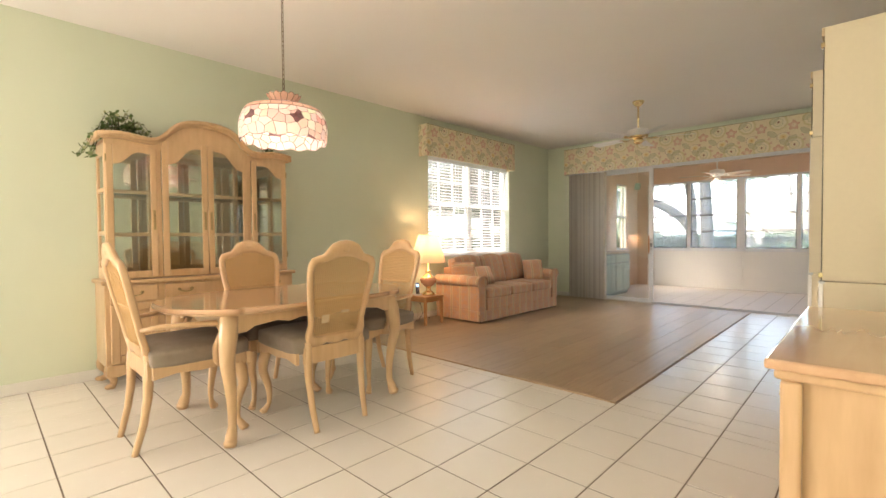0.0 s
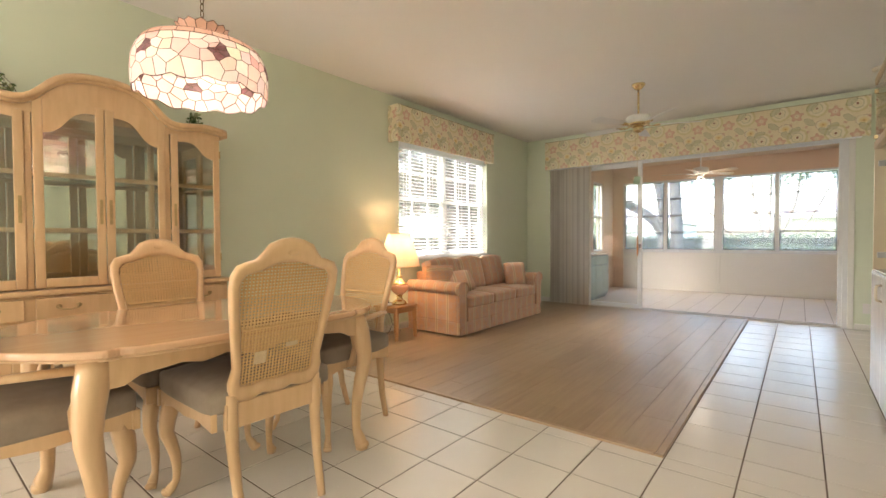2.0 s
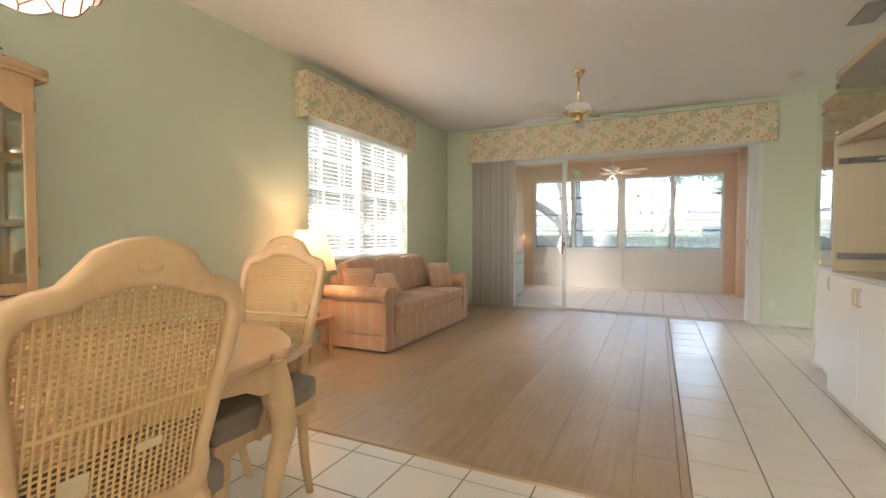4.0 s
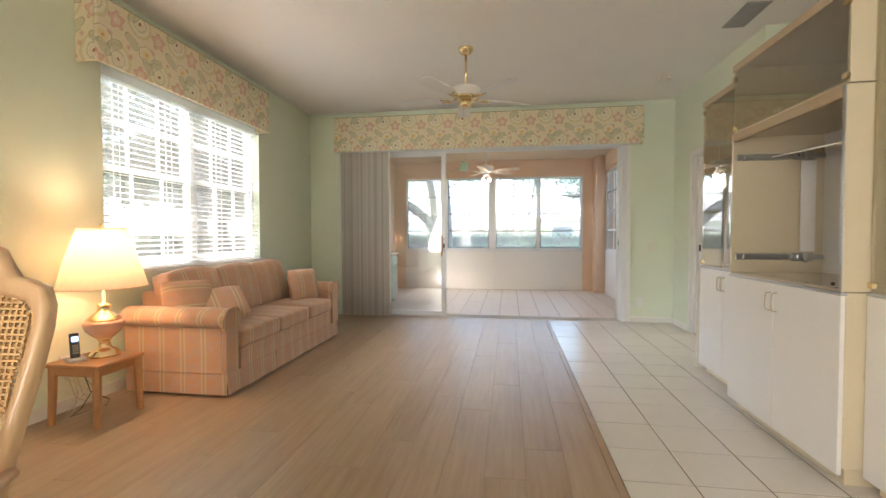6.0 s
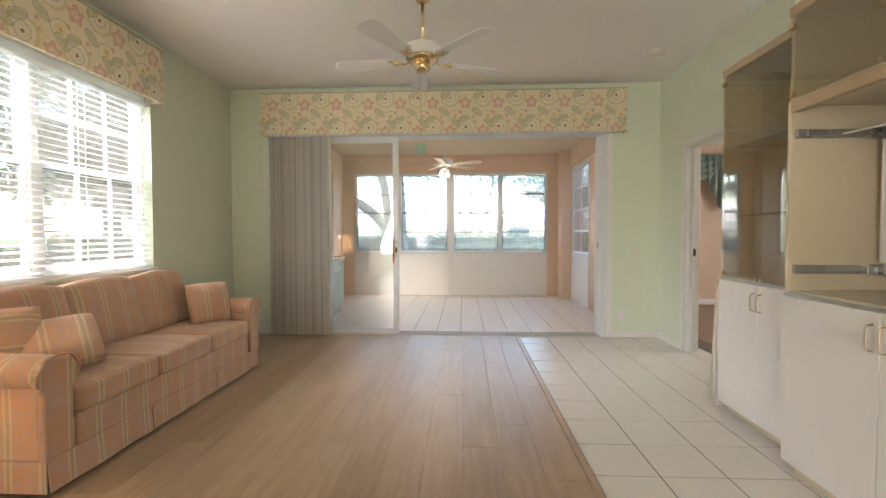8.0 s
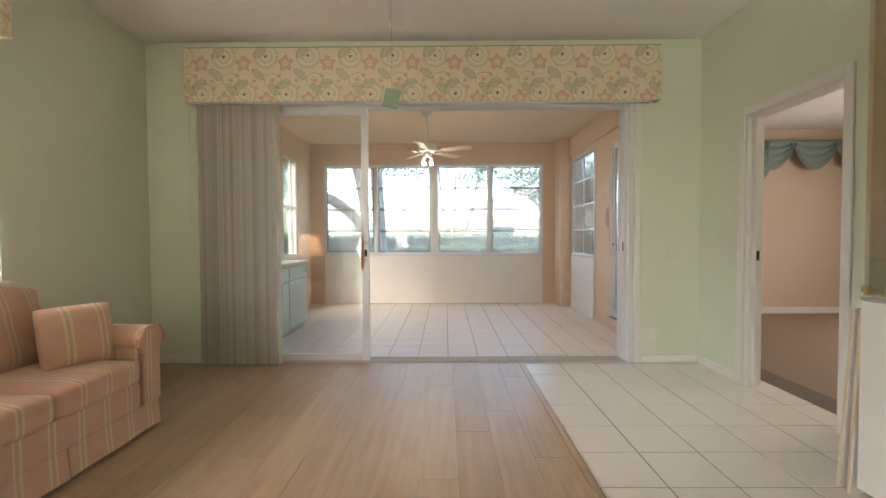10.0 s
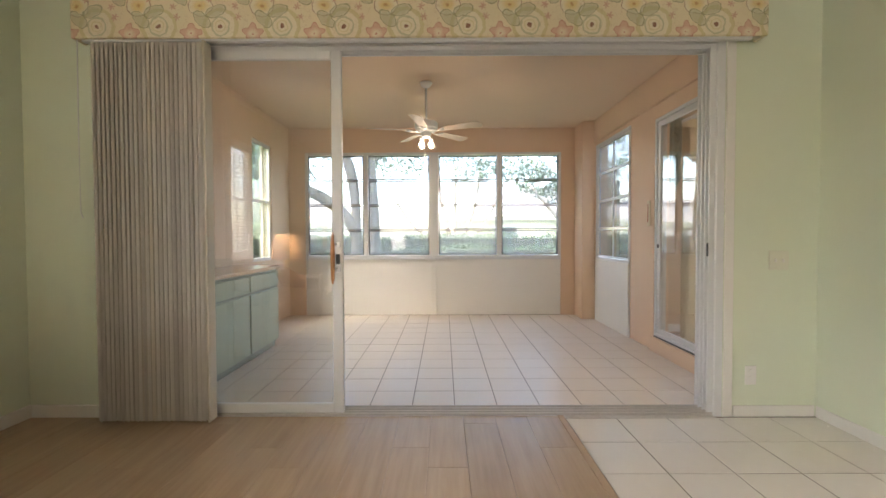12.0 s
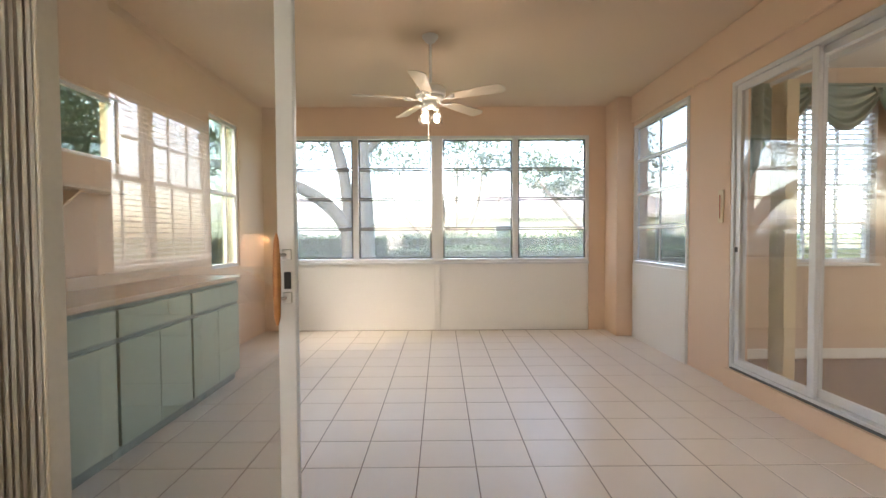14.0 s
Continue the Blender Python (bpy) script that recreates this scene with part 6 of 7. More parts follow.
    for dx, ln in ((0.035, 0.51), (-0.03, 0.22)):
        pc = part("pull_chain", tube(B(), [(dx, 0.02, z - 0.16), (dx * 1.02, 0.02, z - 0.16 - ln)], chain, 5), metal, f)
        if dx > 0 and not lights:
            bm = B()
            bx(bm, -0.002, 0.002, -0.035, 0.035, -0.05, 0.035, 0.001, 1, m=Matrix.Translation((dx, 0.02, z - 0.16 - ln - 0.02)) @ Matrix.Rotation(radians(12), 4, 'X'))
            part("chain_tag", bm, plain("sea_green_tag", (0.25, 0.36, 0.25), 0.4), pc, "square sea-green pull tag")
        else:
            part("chain_knob", cyl(B(), (dx * 1.02, 0.02, z - 0.16 - ln - 0.03), (dx * 1.02, 0.02, z - 0.16 - ln), 0.006, 0.003, 8), FANW, pc)
    return f


ceiling_fan(8.065, 2.66, CZ, 0.36, BRASS, FANW, 8, 0.64, False, "white ceiling fan with brass fittings and five blades")
ceiling_fan(12.24, 2.688, PCZ, 0.44, FANW, FANW, 28, 0.66, True, "cream ceiling fan with four lit tulip lights",
            plain("cream_fan_blade", (0.56, 0.46, 0.36), 0.5, var=0.03), -11, 0.0026)

# ---- small things on walls and ceiling ----
bv = thing("ceiling_vent", 7.775, 0.475, CZ, "grey metal air vent in the ceiling", "vent")
VENTM = plain("grey_vent_metal", (0.36, 0.35, 0.34), 0.5, 0.3)
bm = B()
for a, b, c, d in ((-0.20, 0.20, -0.085, -0.065), (-0.20, 0.20, 0.065, 0.085), (-0.20, -0.18, -0.065, 0.065), (0.18, 0.20, -0.065, 0.065)):
    bx(bm, a, b, c, d, -0.010, -0.0005, 0.002, 1)
part("frame", bm, VENTM, bv)
part("backing", bx(B(), -0.18, 0.18, -0.065, 0.065, -0.002, -0.0005), BLACK, bv)
for j in range(7):
    part("slat", bx(B(), -0.18, 0.18, -0.009, 0.009, -0.0006, 0.0006, m=Matrix.Translation((0, -0.055 + j * 0.0183, -0.008)) @ Matrix.Rotation(radians(35), 4, 'X')), VENTM, bv)
sm = thing("smoke_detector", 9.105, 0.625, CZ, "round white smoke detector on the ceiling", "detector")
part("body", lathe(B(), [(0.0, -0.001), (0.070, -0.001), (0.070, -0.014), (0.062, -0.030), (0.040, -0.036), (0.0, -0.037)], 28), plain("aged_white_plastic", (0.72, 0.66, 0.56), 0.5), sm, smooth=True)
part("grille", lathe(B(), [(0.036, -0.0365), (0.036, -0.040), (0.028, -0.040), (0.028, -0.0365)], 24), WHITE, sm)
sw = thing("light_switch", XB, 0.47, 0.955, "double white light switch plate on the wall", "switch")
part("plate", bx(B(), -0.006, -0.0005, -0.06, 0.06, -0.058, 0.058, 0.003, 2), paint("almond_plate", (0.72, 0.73, 0.61), 0.4), sw)
for yy in (-0.023, 0.023):
    part("toggle", bx(B(), -0.016, -0.006, yy - 0.005, yy + 0.005, -0.012, 0.010, 0.002, 1), WHITE, sw)
for xx, yy, zz in ((XB, 0.63, 0.255),):
    oo = thing("wall_socket", xx, yy, zz, "white double wall socket near the floor", "socket")
    part("plate", bx(B(), -0.006, -0.0005, -0.035, 0.035, -0.058, 0.058, 0.003, 2), WHITE, oo)
    for q in (-0.02, 0.02):
        part("outlet", lathe(B(), [(0.0, 0.0015), (0.016, 0.0015), (0.016, 0.0), (0.0, 0.0)], 16), WHITE, oo).matrix_basis = pose(-0.006, 0, q, 0, -90, 0)

# ---- built-in wall unit ----
CREAM = plain("cream_laminate", (0.71, 0.62, 0.45), 0.35, var=0.03)
DOORW = plain("white_gloss_laminate", (0.90, 0.88, 0.85), 0.16, var=0.02)
BRONZE = glass("bronze_glass", (0.93, 0.92, 0.85), 0.0, 0.12)
TRIMWOOD = wood("pale_trim_wood", (0.46, 0.34, 0.21), (0.56, 0.43, 0.28), 0.4, (0.6, 5, 5), 5.0)
NICKEL = plain("brushed_brass_pull", (0.62, 0.54, 0.40), 0.3, 1.0)


def pull(bm, x, y, z):
    tube(bm, [(x, y, z), (x, y + 0.022, z + 0.004), (x, y + 0.026, z + 0.03), (x, y + 0.026, z + 0.07), (x, y + 0.022, z + 0.096), (x, y, z + 0.10)], 0.0045, 8, up=(1, 0, 0))


def base_cabinet(x0, x1, front, top, label):
    c = thing("base_cabinet", (x0 + x1) / 2, front, 0, label, "cabinet", "lower cabinets of the wall unit")
    h, d = (x1 - x0) / 2, front - 0.03
    bm = B()
    bx(bm, -h + 0.001, h - 0.001, -d, -0.022, 0.085, top, 0.002, 1)
    bx(bm, -h + 0.03, h - 0.03, -d, -0.05, 0.0, 0.085)
    part("body", bm, CREAM, c)
    for s in (-1, 1):
        a, b = (-h + 0.002, -0.0015) if s < 0 else (0.0015, h - 0.002)
        dr = part("door", bx(B(), a, b, -0.0215, -0.002, 0.055, top - 0.012, 0.002, 1), DOORW, c)
        bm = B()
        pull(bm, s * 0.028, -0.002, top - 0.16)
        part("handle", bm, NICKEL, dr, smooth=True)
    part("top_edge", bx(B(), -h, h, -0.03, -0.001, top - 0.011, top + 0.003, 0.003, 2), STEEL, c)
    return c


base_cabinet(7.139, 7.91, 0.722, 0.857, "white gloss base cabinet with two doors beside the doorway")
base_cabinet(6.144, 7.137, 0.853, 0.855, "wide white gloss base cabinet under the television niche")
base_cabinet(5.45, 6.142, 0.757, 0.857, "white gloss base cabinet at the end of the wall unit")


def glass_case(x0, x1, front, z0, z1, shelves, label):
    c = thing("display_case", (x0 + x1) / 2, front, 0, label, "cabinet", "glass cases of the wall unit")
    h, d, t = (x1 - x0) / 2, front - 0.03, 0.019
    part("side_panel", bx(B(), -h + 0.001, -h + t, -d, -0.012, z0, z1, 0.002, 1), CREAM, c)
    part("side_panel", bx(B(), h - t, h - 0.001, -d, -0.012, z0, z1, 0.002, 1), CREAM, c)
    part("back_panel", bx(B(), -h + t, h - t, -d, -d + 0.012, z0, z1), CREAM, c)
    part("top_panel", bx(B(), -h + t, h - t, -d + 0.012, -0.012, z1 - t, z1, 0.002, 1), CREAM, c)
    part("floor_panel", bx(B(), -h + t, h - t, -d + 0.012, -0.012, z0, z0 + 0.012), CREAM, c)
    for zz in shelves:
        part("shelf", bx(B(), -h + t, h - t, -d + 0.014, -0.06, zz, zz + 0.006), SHELFG, c)
    for s in (-1, 1):
        a, b = (-h + 0.003, -0.002) if s < 0 else (0.002, h - 0.003)
        g = part("glass_door", bx(B(), a, b, -0.0115, -0.006, z0 + 0.004, z1 - 0.05, 0.001, 1), BRONZE, c, "smoked bronze glass door")
        for zz in (z0 + 0.03, z1 - 0.09):
            part("hinge_clip", bx(B(), (s * h - 0.028 * s) if s > 0 else -h + 0.001, (s * h - 0.001) if s > 0 else -h + 0.028, -0.016, 0.004, zz - 0.013, zz + 0.013, 0.002, 1), BRASS, g)
        part("knob", bx(B(), s * 0.018 - 0.009, s * 0.018 + 0.009, -0.005, 0.010, z0 + 0.005, z0 + 0.024, 0.002, 1), NICKEL, g)
    part("top_rail", bx(B(), -h, h, -0.012, 0.001, z1 - 0.045, z1, 0.002, 1), TRIMWOOD, c)
    return c


glass_case(7.139, 7.91, 0.717, 0.861, 2.178, (1.25, 1.68), "smoked glass display case on the base cabinet")
glass_case(5.45, 6.142, 0.752, 0.861, 2.215, (1.25, 1.68), "smoked glass display case at the end of the wall unit")
glass_case(6.144, 7.137, 0.848, 1.757, 2.19, (), "smoked glass cupboard above the television niche")
nz = thing("television_niche", 6.6405, 0.848, 0, "open cream television niche with empty mounting rails", "cabinet")
NW, NB, NZ0, NZ1 = 0.4955, -0.54, 0.859, 1.752
for sx in (-1, 1):
    a, b = sorted((sx * NW, sx * (NW - 0.019)))
    part("side_panel", bx(B(), a, b, NB, -0.002, NZ0, NZ1, 0.002, 1), CREAM, nz)
part("back_panel", bx(B(), -NW + 0.0195, NW - 0.0195, NB, NB + 0.012, NZ0, NZ1), PANELW, nz, "white back panel")
part("top_panel", bx(B(), -NW + 0.0195, NW - 0.0195, NB + 0.0125, -0.03, NZ1 - 0.019, NZ1), CREAM, nz)
part("top_rail", bx(B(), -NW + 0.0195, NW - 0.0195, -0.0295, 0.002, NZ1 - 0.052, NZ1 - 0.0005, 0.003, 1), TRIMWOOD, nz, "pale wooden rail")
part("floor_panel", bx(B(), -NW + 0.0195, NW - 0.0195, NB + 0.0125, -0.002, NZ0, NZ0 + 0.012, 0.001, 1), plain("glossy_niche_base", (0.55, 0.49, 0.38), 0.1), nz)
part("side_lining", bx(B(), -NW + 0.0198, -NW + 0.025, NB + 0.014, -0.03, NZ0 + 0.013, NZ1 - 0.06), PANELW, nz)
part("edge_strip", bx(B(), -NW + 0.001, -NW + 0.018, -0.0018, 0.0012, NZ0 + 0.002, NZ1 - 0.002, 0.001, 1), STEEL, nz, "chrome edge strip")
for zz in (0.97, 1.60):
    bm = B()
    bx(bm, NW - 0.040, NW - 0.0195, -0.32, -0.02, zz - 0.020, zz + 0.020, 0.003, 1)
    bx(bm, NW - 0.048, NW - 0.0405, -0.52, -0.06, zz - 0.013, zz + 0.013, 0.002, 1)
    bx(bm, NW - 0.050, NW - 0.0485, -0.16, -0.15, zz - 0.013, zz + 0.013)
    part("slide_rail", bm, STEEL, nz, "zinc drawer slide")
    bm = B()
    bx(bm, NW - 0.062, NW - 0.049, -0.45, -0.33, zz - 0.026, zz + 0.024, 0.004, 1)
    cyl(bm, (NW - 0.075, -0.40, zz - 0.034), (NW - 0.075, -0.40, zz + 0.028), 0.013, seg=12)
    bx(bm, NW - 0.075, NW - 0.060, -0.50, -0.36, zz - 0.010, zz + 0.012, 0.002, 1)
    part("swivel_bracket", bm, STEEL, nz, "zinc swivel bracket")
part("swivel_plate", bx(B(), NW - 0.088, NW - 0.073, -0.445, -0.362, 1.005, 1.565, 0.004, 1), PANELW, nz, "white upright swivel plate")
bm = B()
sh_ = [(0.455, -0.215, 1.592), (0.40, -0.50, 1.655), (-0.46, -0.50, 1.60), (-0.46, -0.045, 1.512)]
lo_, hi_ = [bm.verts.new(p) for p in sh_], [bm.verts.new((x, y, z + 0.008)) for x, y, z in sh_]
bm.faces.new(lo_[::-1])
bm.faces.new(hi_)
for q in range(4):
    bm.faces.new((lo_[q], lo_[(q + 1) % 4], hi_[(q + 1) % 4], hi_[q]))
part("slipped_shelf", bm, PANELW, nz, "white shelf slipped askew")
part("stop_button", cyl(B(), (-0.44, -0.004, NZ0 + 0.03), (-0.44, 0.004, NZ0 + 0.03), 0.008, seg=10), BLACK, nz)
dl = thing("downlight", 6.45, 0.55, 2.18, "round chrome downlight inside the cupboard", "lamp")
part("ring", lathe(B(), [(0.030, -0.001), (0.042, -0.001), (0.042, -0.008), (0.034, -0.012), (0.030, -0.008)], 20), STEEL, dl, smooth=True)
part("lens", lathe(B(), [(0.0, -0.003), (0.030, -0.003), (0.030, -0.001), (0.0, -0.001)], 20), PANELW, dl)
for n, (xx, lean) in enumerate(((7.94, 3.0), (7.99, 4.0))):
    lp = thing("loose_shelf_board", xx, 0.71, 0.0, "loose white shelf board leaning against the cabinet", "board", "boards leaning on the wall unit")
    bm = B()
    bx(bm, 0, 0.017, -0.42, 0.0, 0.0, 0.80, 0.002, 1)
    part("board", bm, DOORW, lp).matrix_basis = pose(0.01, 0, 0.002, 0, -lean, 0)
    part("edge_band", bx(B(), 0.001, 0.016, 0.0002, 0.002, 0.004, 0.796), CREAM, lp).matrix_basis = pose(0.01, 0, 0.002, 0, -lean, 0)

# ---- sunroom cabinets ----
SAGE = plain("sage_green_laminate", (0.44, 0.52, 0.42), 0.35, var=0.03)
SAGE_D = plain("grey_green_rail", (0.27, 0.34, 0.31), 0.4, var=0.03)
COUNTER = plain("peach_laminate_counter", (0.72, 0.56, 0.42), 0.22, var=0.03)
for n, (a, b, two) in enumerate(((10.16, 10.875, True), (10.875, 11.612, True), (11.612, 12.36, True))):
    c = thing("base_cabinet", (a + b) / 2, 4.40, PZ, "sage green sunroom base cabinet with drawer and doors", "cabinet", "sunroom cabinets")
    h = (b - a) / 2
    bm = B()
    bx(bm, -h + 0.0005, h - 0.0005, 0.02, 0.545, 0.07, 0.885, 0.002, 1)
    bx(bm, -h + 0.002, h - 0.002, 0.05, 0.545, 0.0, 0.07)
    part("body", bm, SAGE_D, c)
    part("drawer", bx(B(), -h + 0.012, h - 0.012, 0.0, 0.0195, 0.70, 0.855, 0.003, 1), SAGE, c)
    for s in ((-1, 1) if two else (0,)):
        p, q = (-h + 0.012, h - 0.012) if s == 0 else ((-h + 0.012, -0.0015) if s < 0 else (0.0015, h - 0.012))
        part("door", bx(B(), p, q, 0.0, 0.0195, 0.085, 0.67, 0.003, 1), SAGE, c)
ct = thing("countertop", 11.26, 4.655, PZ + 0.8855, "peach laminate countertop over the sunroom cabinets", "countertop")
part("top", bx(B(), -1.07, 1.125, -0.27, 0.282, 0.0, 0.035, 0.006, 2), COUNTER, ct)
part("backsplash", bx(B(), -1.07, 1.125, 0.283, 0.294, 0.0, 0.12, 0.003, 1), COUNTER, ct)
shf = thing("wall_shelf", 10.95, 4.949, 1.42, "peach painted wall shelf on brackets in the sunroom", "shelf")
part("board", bx(B(), -0.62, 0.58, -0.20, -0.001, 0.0, 0.022, 0.003, 1), COUNTER, shf)
for xx in (-0.45, 0.22):
    part("bracket", prism(B(), [(0, 0), (-0.13, 0), (0, -0.11)], 0.018, pose(xx, -0.001, -0.001, 90, 0, 90)), COUNTER, shf)
th = thing("wall_thermometer", 12.19, 0.223, 1.36, "narrow cream wall thermometer on the sunroom wall", "thermometer")
part("board", bx(B(), -0.035, 0.035, 0.0, 0.012, -0.14, 0.14, 0.006, 2), plain("cream_enamel", (0.74, 0.62, 0.42), 0.4), th)
part("glass_tube", cyl(B(), (0, 0.016, -0.10), (0, 0.016, 0.10), 0.004, seg=8), plain("red_spirit_tube", (0.5, 0.12, 0.08), 0.2), th)
bm = B()
for i in range(9):
    bx(bm, -0.024, -0.010, 0.0121, 0.0131, -0.09 + i * 0.022, -0.088 + i * 0.022)
part("scale", bm, BLACK, th)

# ---- bedroom swag valance, curtain ----
SWAG = plain("grey_green_satin", (0.20, 0.27, 0.23), 0.45, var=0.15, scale=8)
for n, (x, y0, y1, top, dep) in enumerate(((BXW - 0.09, -1.75, -0.02, 2.40, 0.40), (BXW - 0.09, -3.55, -1.78, 2.40, 0.40))):
    sv = thing("swag_valance", x, (y0 + y1) / 2, top, "grey-green satin swag valance over the bedroom window", "valance")
    w = (y1 - y0) / 2
    part("pelmet", bx(B(), -0.02, 0.075, -w, w, -0.03, 0.03, 0.006, 2), SWAG, sv)
    for k in range(3):
        c0 = -w + w / 3 + k * 2 * w / 3
        bm = B()
        nU, nV = 22, 30
        grid = []
        for i in range(nV + 1):
            v = i / nV
            row = []
            for j in range(nU + 1):
                u = -1 + 2 * j / nU
                sag = dep * v * (1 - u * u * 0.85)
                fold = 0.016 * math.sin(v * 24) * (1 - u * u * 0.5)
                row.append(bm.verts.new((-0.025 - 0.03 * v - fold, c0 + u * w / 2.6 * (1 - 0.05 * v), 0.01 - sag)))
            grid.append(row)
        for i in range(nV):
            for j in range(nU):
                bm.faces.new((grid[i][j], grid[i][j + 1], grid[i + 1][j + 1], grid[i + 1][j]))
        ob = part("swag", bm, SWAG, sv, smooth=True)
        so_ = ob.modifiers.new("thick", 'SOLIDIFY')
        so_.thickness = 0.003
    for s in (-1, 1):
        bm = B()
        n_ = 16
        rows_ = []
        for i in range(n_ + 1):
            u = i / n_
            rows_.append([bm.verts.new((-0.05 - 0.02 * math.sin(u * 16), s * (w - 0.26 * u), 0.01)), bm.verts.new((-0.05 - 0.025 * math.sin(u * 16), s * (w - 0.26 * u), -0.95 + 0.6 * u))])
        for p, q in zip(rows_, rows_[1:]):
            bm.faces.new((p[0], p[1], q[1], q[0]))
        ob = part("tail", bm, SWAG, sv, smooth=True)
        so_ = ob.modifiers.new("thick", 'SOLIDIFY')
        so_.thickness = 0.003
bvb = thing("vertical_blind", 11.90, -0.02, 0.02, "cream vertical blind gathered beside the bedroom door", "blind")
part("headrail", bx(B(), -1.50, 0.06, -0.02, 0.02, 2.26, 2.30, 0.003, 1), ALU, bvb)
vn = part("vane", bx(B(), -0.0008, 0.0008, -0.044, 0.044, 0.0, 2.255), plain("cream_vane", (0.72, 0.60, 0.40), 0.6), bvb)
for i in range(1, 14):
    share("vane", vn, bvb, pose(-0.012 * i, 0, 0, 0, 0, random.uniform(-8, 8)))

# ---- outdoors ----
GRASS = Mat("lawn")
GRASS.set(GRASS.mix(GRASS.noise(1.2, 5), (0.045, 0.085, 0.022), (0.10, 0.15, 0.045)), 0.95, 0.0, 0.1)
GRASS.bump(GRASS.noise(60, 4), 0.8, 0.03)
ground = structure("ground", bx(B(), -600, 600, -600, 600, -0.75, -0.42), GRASS.m, "mown green lawn around the house")
HEDGE = leaf_mat("hedge_leaf", (0.024, 0.058, 0.016), (0.046, 0.095, 0.026), (0.085, 0.145, 0.048))
TREELEAF = leaf_mat("tree_leaf", (0.035, 0.07, 0.03), (0.06, 0.10, 0.04), (0.10, 0.15, 0.07))
BARK = Mat("grey_oak_bark")
BARK.set(BARK.mix(BARK.noise(9, 6, stretch=(3, 3, 0.6)), (0.075, 0.065, 0.055), (0.16, 0.14, 0.115)), 0.95, 0.0, 0.1)
BARK.bump(BARK.noise(14, 6, stretch=(3, 3, 0.5)), 0.9, 0.03)
BARK = BARK.m


def leaf_cloud(n, put, size, rnd):
    """Many small two-triangle leaves; put() gives each place."""
    v, f = [], []
    for i in range(n):
        p = Vector(put())
        d = Vector((rnd.uniform(-1, 1), rnd.uniform(-1, 1), rnd.uniform(-0.8, 0.6))).normalized()
        s = d.cross(Vector((rnd.uniform(-1, 1), rnd.uniform(-1, 1), rnd.uniform(-1, 1)))).normalized()
        z = size * rnd.uniform(0.6, 1.3)
        b = len(v)
        v += [p, p + d * z * 0.5 + s * z * 0.3, p + d * z, p + d * z * 0.5 - s * z * 0.3]
        f.append((b, b + 1, b + 2, b + 3))
    me = bpy.data.meshes.new("leaves")
    me.from_pydata([tuple(q) for q in v], [], f)
    return me


def hedge(x0, x1, y0, y1, h, n, seed, label):
    rnd = random.Random(seed)
    t = thing("hedge", (x0 + x1) / 2, (y0 + y1) / 2, -0.42, label, "hedge", kind="stuff")
    sx, sy = (x1 - x0) / 2, (y1 - y0) / 2

    def put():
        u, w = rnd.uniform(-sx, sx), rnd.uniform(-sy, sy)
        top = h * (0.96 + 0.10 * noise.noise(Vector((u * 0.9, w * 0.9, seed))))
        side = rnd.random()
        if side < 0.4:
            return (u, w, top * rnd.uniform(0.93, 1.03))
        q = rnd.choice((-1, 1)) * rnd.uniform(0.9, 1.04)
        return (q * sx, w, rnd.uniform(0, top)) if sx < sy else (u, q * sy, rnd.uniform(0, top))
    me = leaf_cloud(n, put, 0.075, rnd)
    me.materials.append(HEDGE)
    ob = new("leaves", me)
    ob.parent = t
    # near-black solid box puts the shade between the leaves into colour
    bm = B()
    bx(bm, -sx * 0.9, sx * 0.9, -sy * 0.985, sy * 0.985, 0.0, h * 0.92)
    part("twigs", bm, plain("hedge_inner_shade", (0.02, 0.03, 0.012), 0.95), t)
    return t


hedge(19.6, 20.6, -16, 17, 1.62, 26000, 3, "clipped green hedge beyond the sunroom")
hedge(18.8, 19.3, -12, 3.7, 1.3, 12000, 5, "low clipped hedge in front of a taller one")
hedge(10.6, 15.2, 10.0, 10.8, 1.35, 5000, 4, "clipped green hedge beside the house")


def tree(x, y, limbs, crowns, n, leaf, seed, label, mat=None):
    rnd = random.Random(seed)
    t = thing("tree", x, y, -0.45, label, "tree")
    bm = B()
    for pts, rad in limbs:
        # smooth the limb a little
        P = [Vector(p) for p in pts]
        fine, fr = [], []
        for i in range(len(P) - 1):
            for q in range(5):
                u = q / 5
                a, b, c, d = P[max(i - 1, 0)], P[i], P[i + 1], P[min(i + 2, len(P) - 1)]
                fine.append(0.5 * ((2 * b) + (c - a) * u + (2 * a - 5 * b + 4 * c - d) * u * u + (3 * b - a - 3 * c + d) * u ** 3))
                fr.append((rad[i] + (rad[i + 1] - rad[i]) * u) * (1 + 0.06 * noise.noise(fine[-1] * 2)))
        fine.append(P[-1])
        fr.append(rad[-1])
        tube(bm, fine, fr, 12, up=(0.3, 0.2, 0.9))
    part("trunk", bm, mat or BARK, t, smooth=True)

    def put():
        c, r = rnd.choice(crowns)
        while True:
            q = Vector((rnd.uniform(-1, 1), rnd.uniform(-1, 1), rnd.uniform(-1, 1)))
            if q.length < 1 and noise.noise((q + Vector(c)) * 1.7) > -0.12:
                return Vector(c) + Vector((q.x * r, q.y * r, q.z * r * 0.62))
    me = leaf_cloud(n, put, leaf, rnd)
    me.materials.append(TREELEAF)
    ob = new("crown", me)
    ob.parent = t
    return t


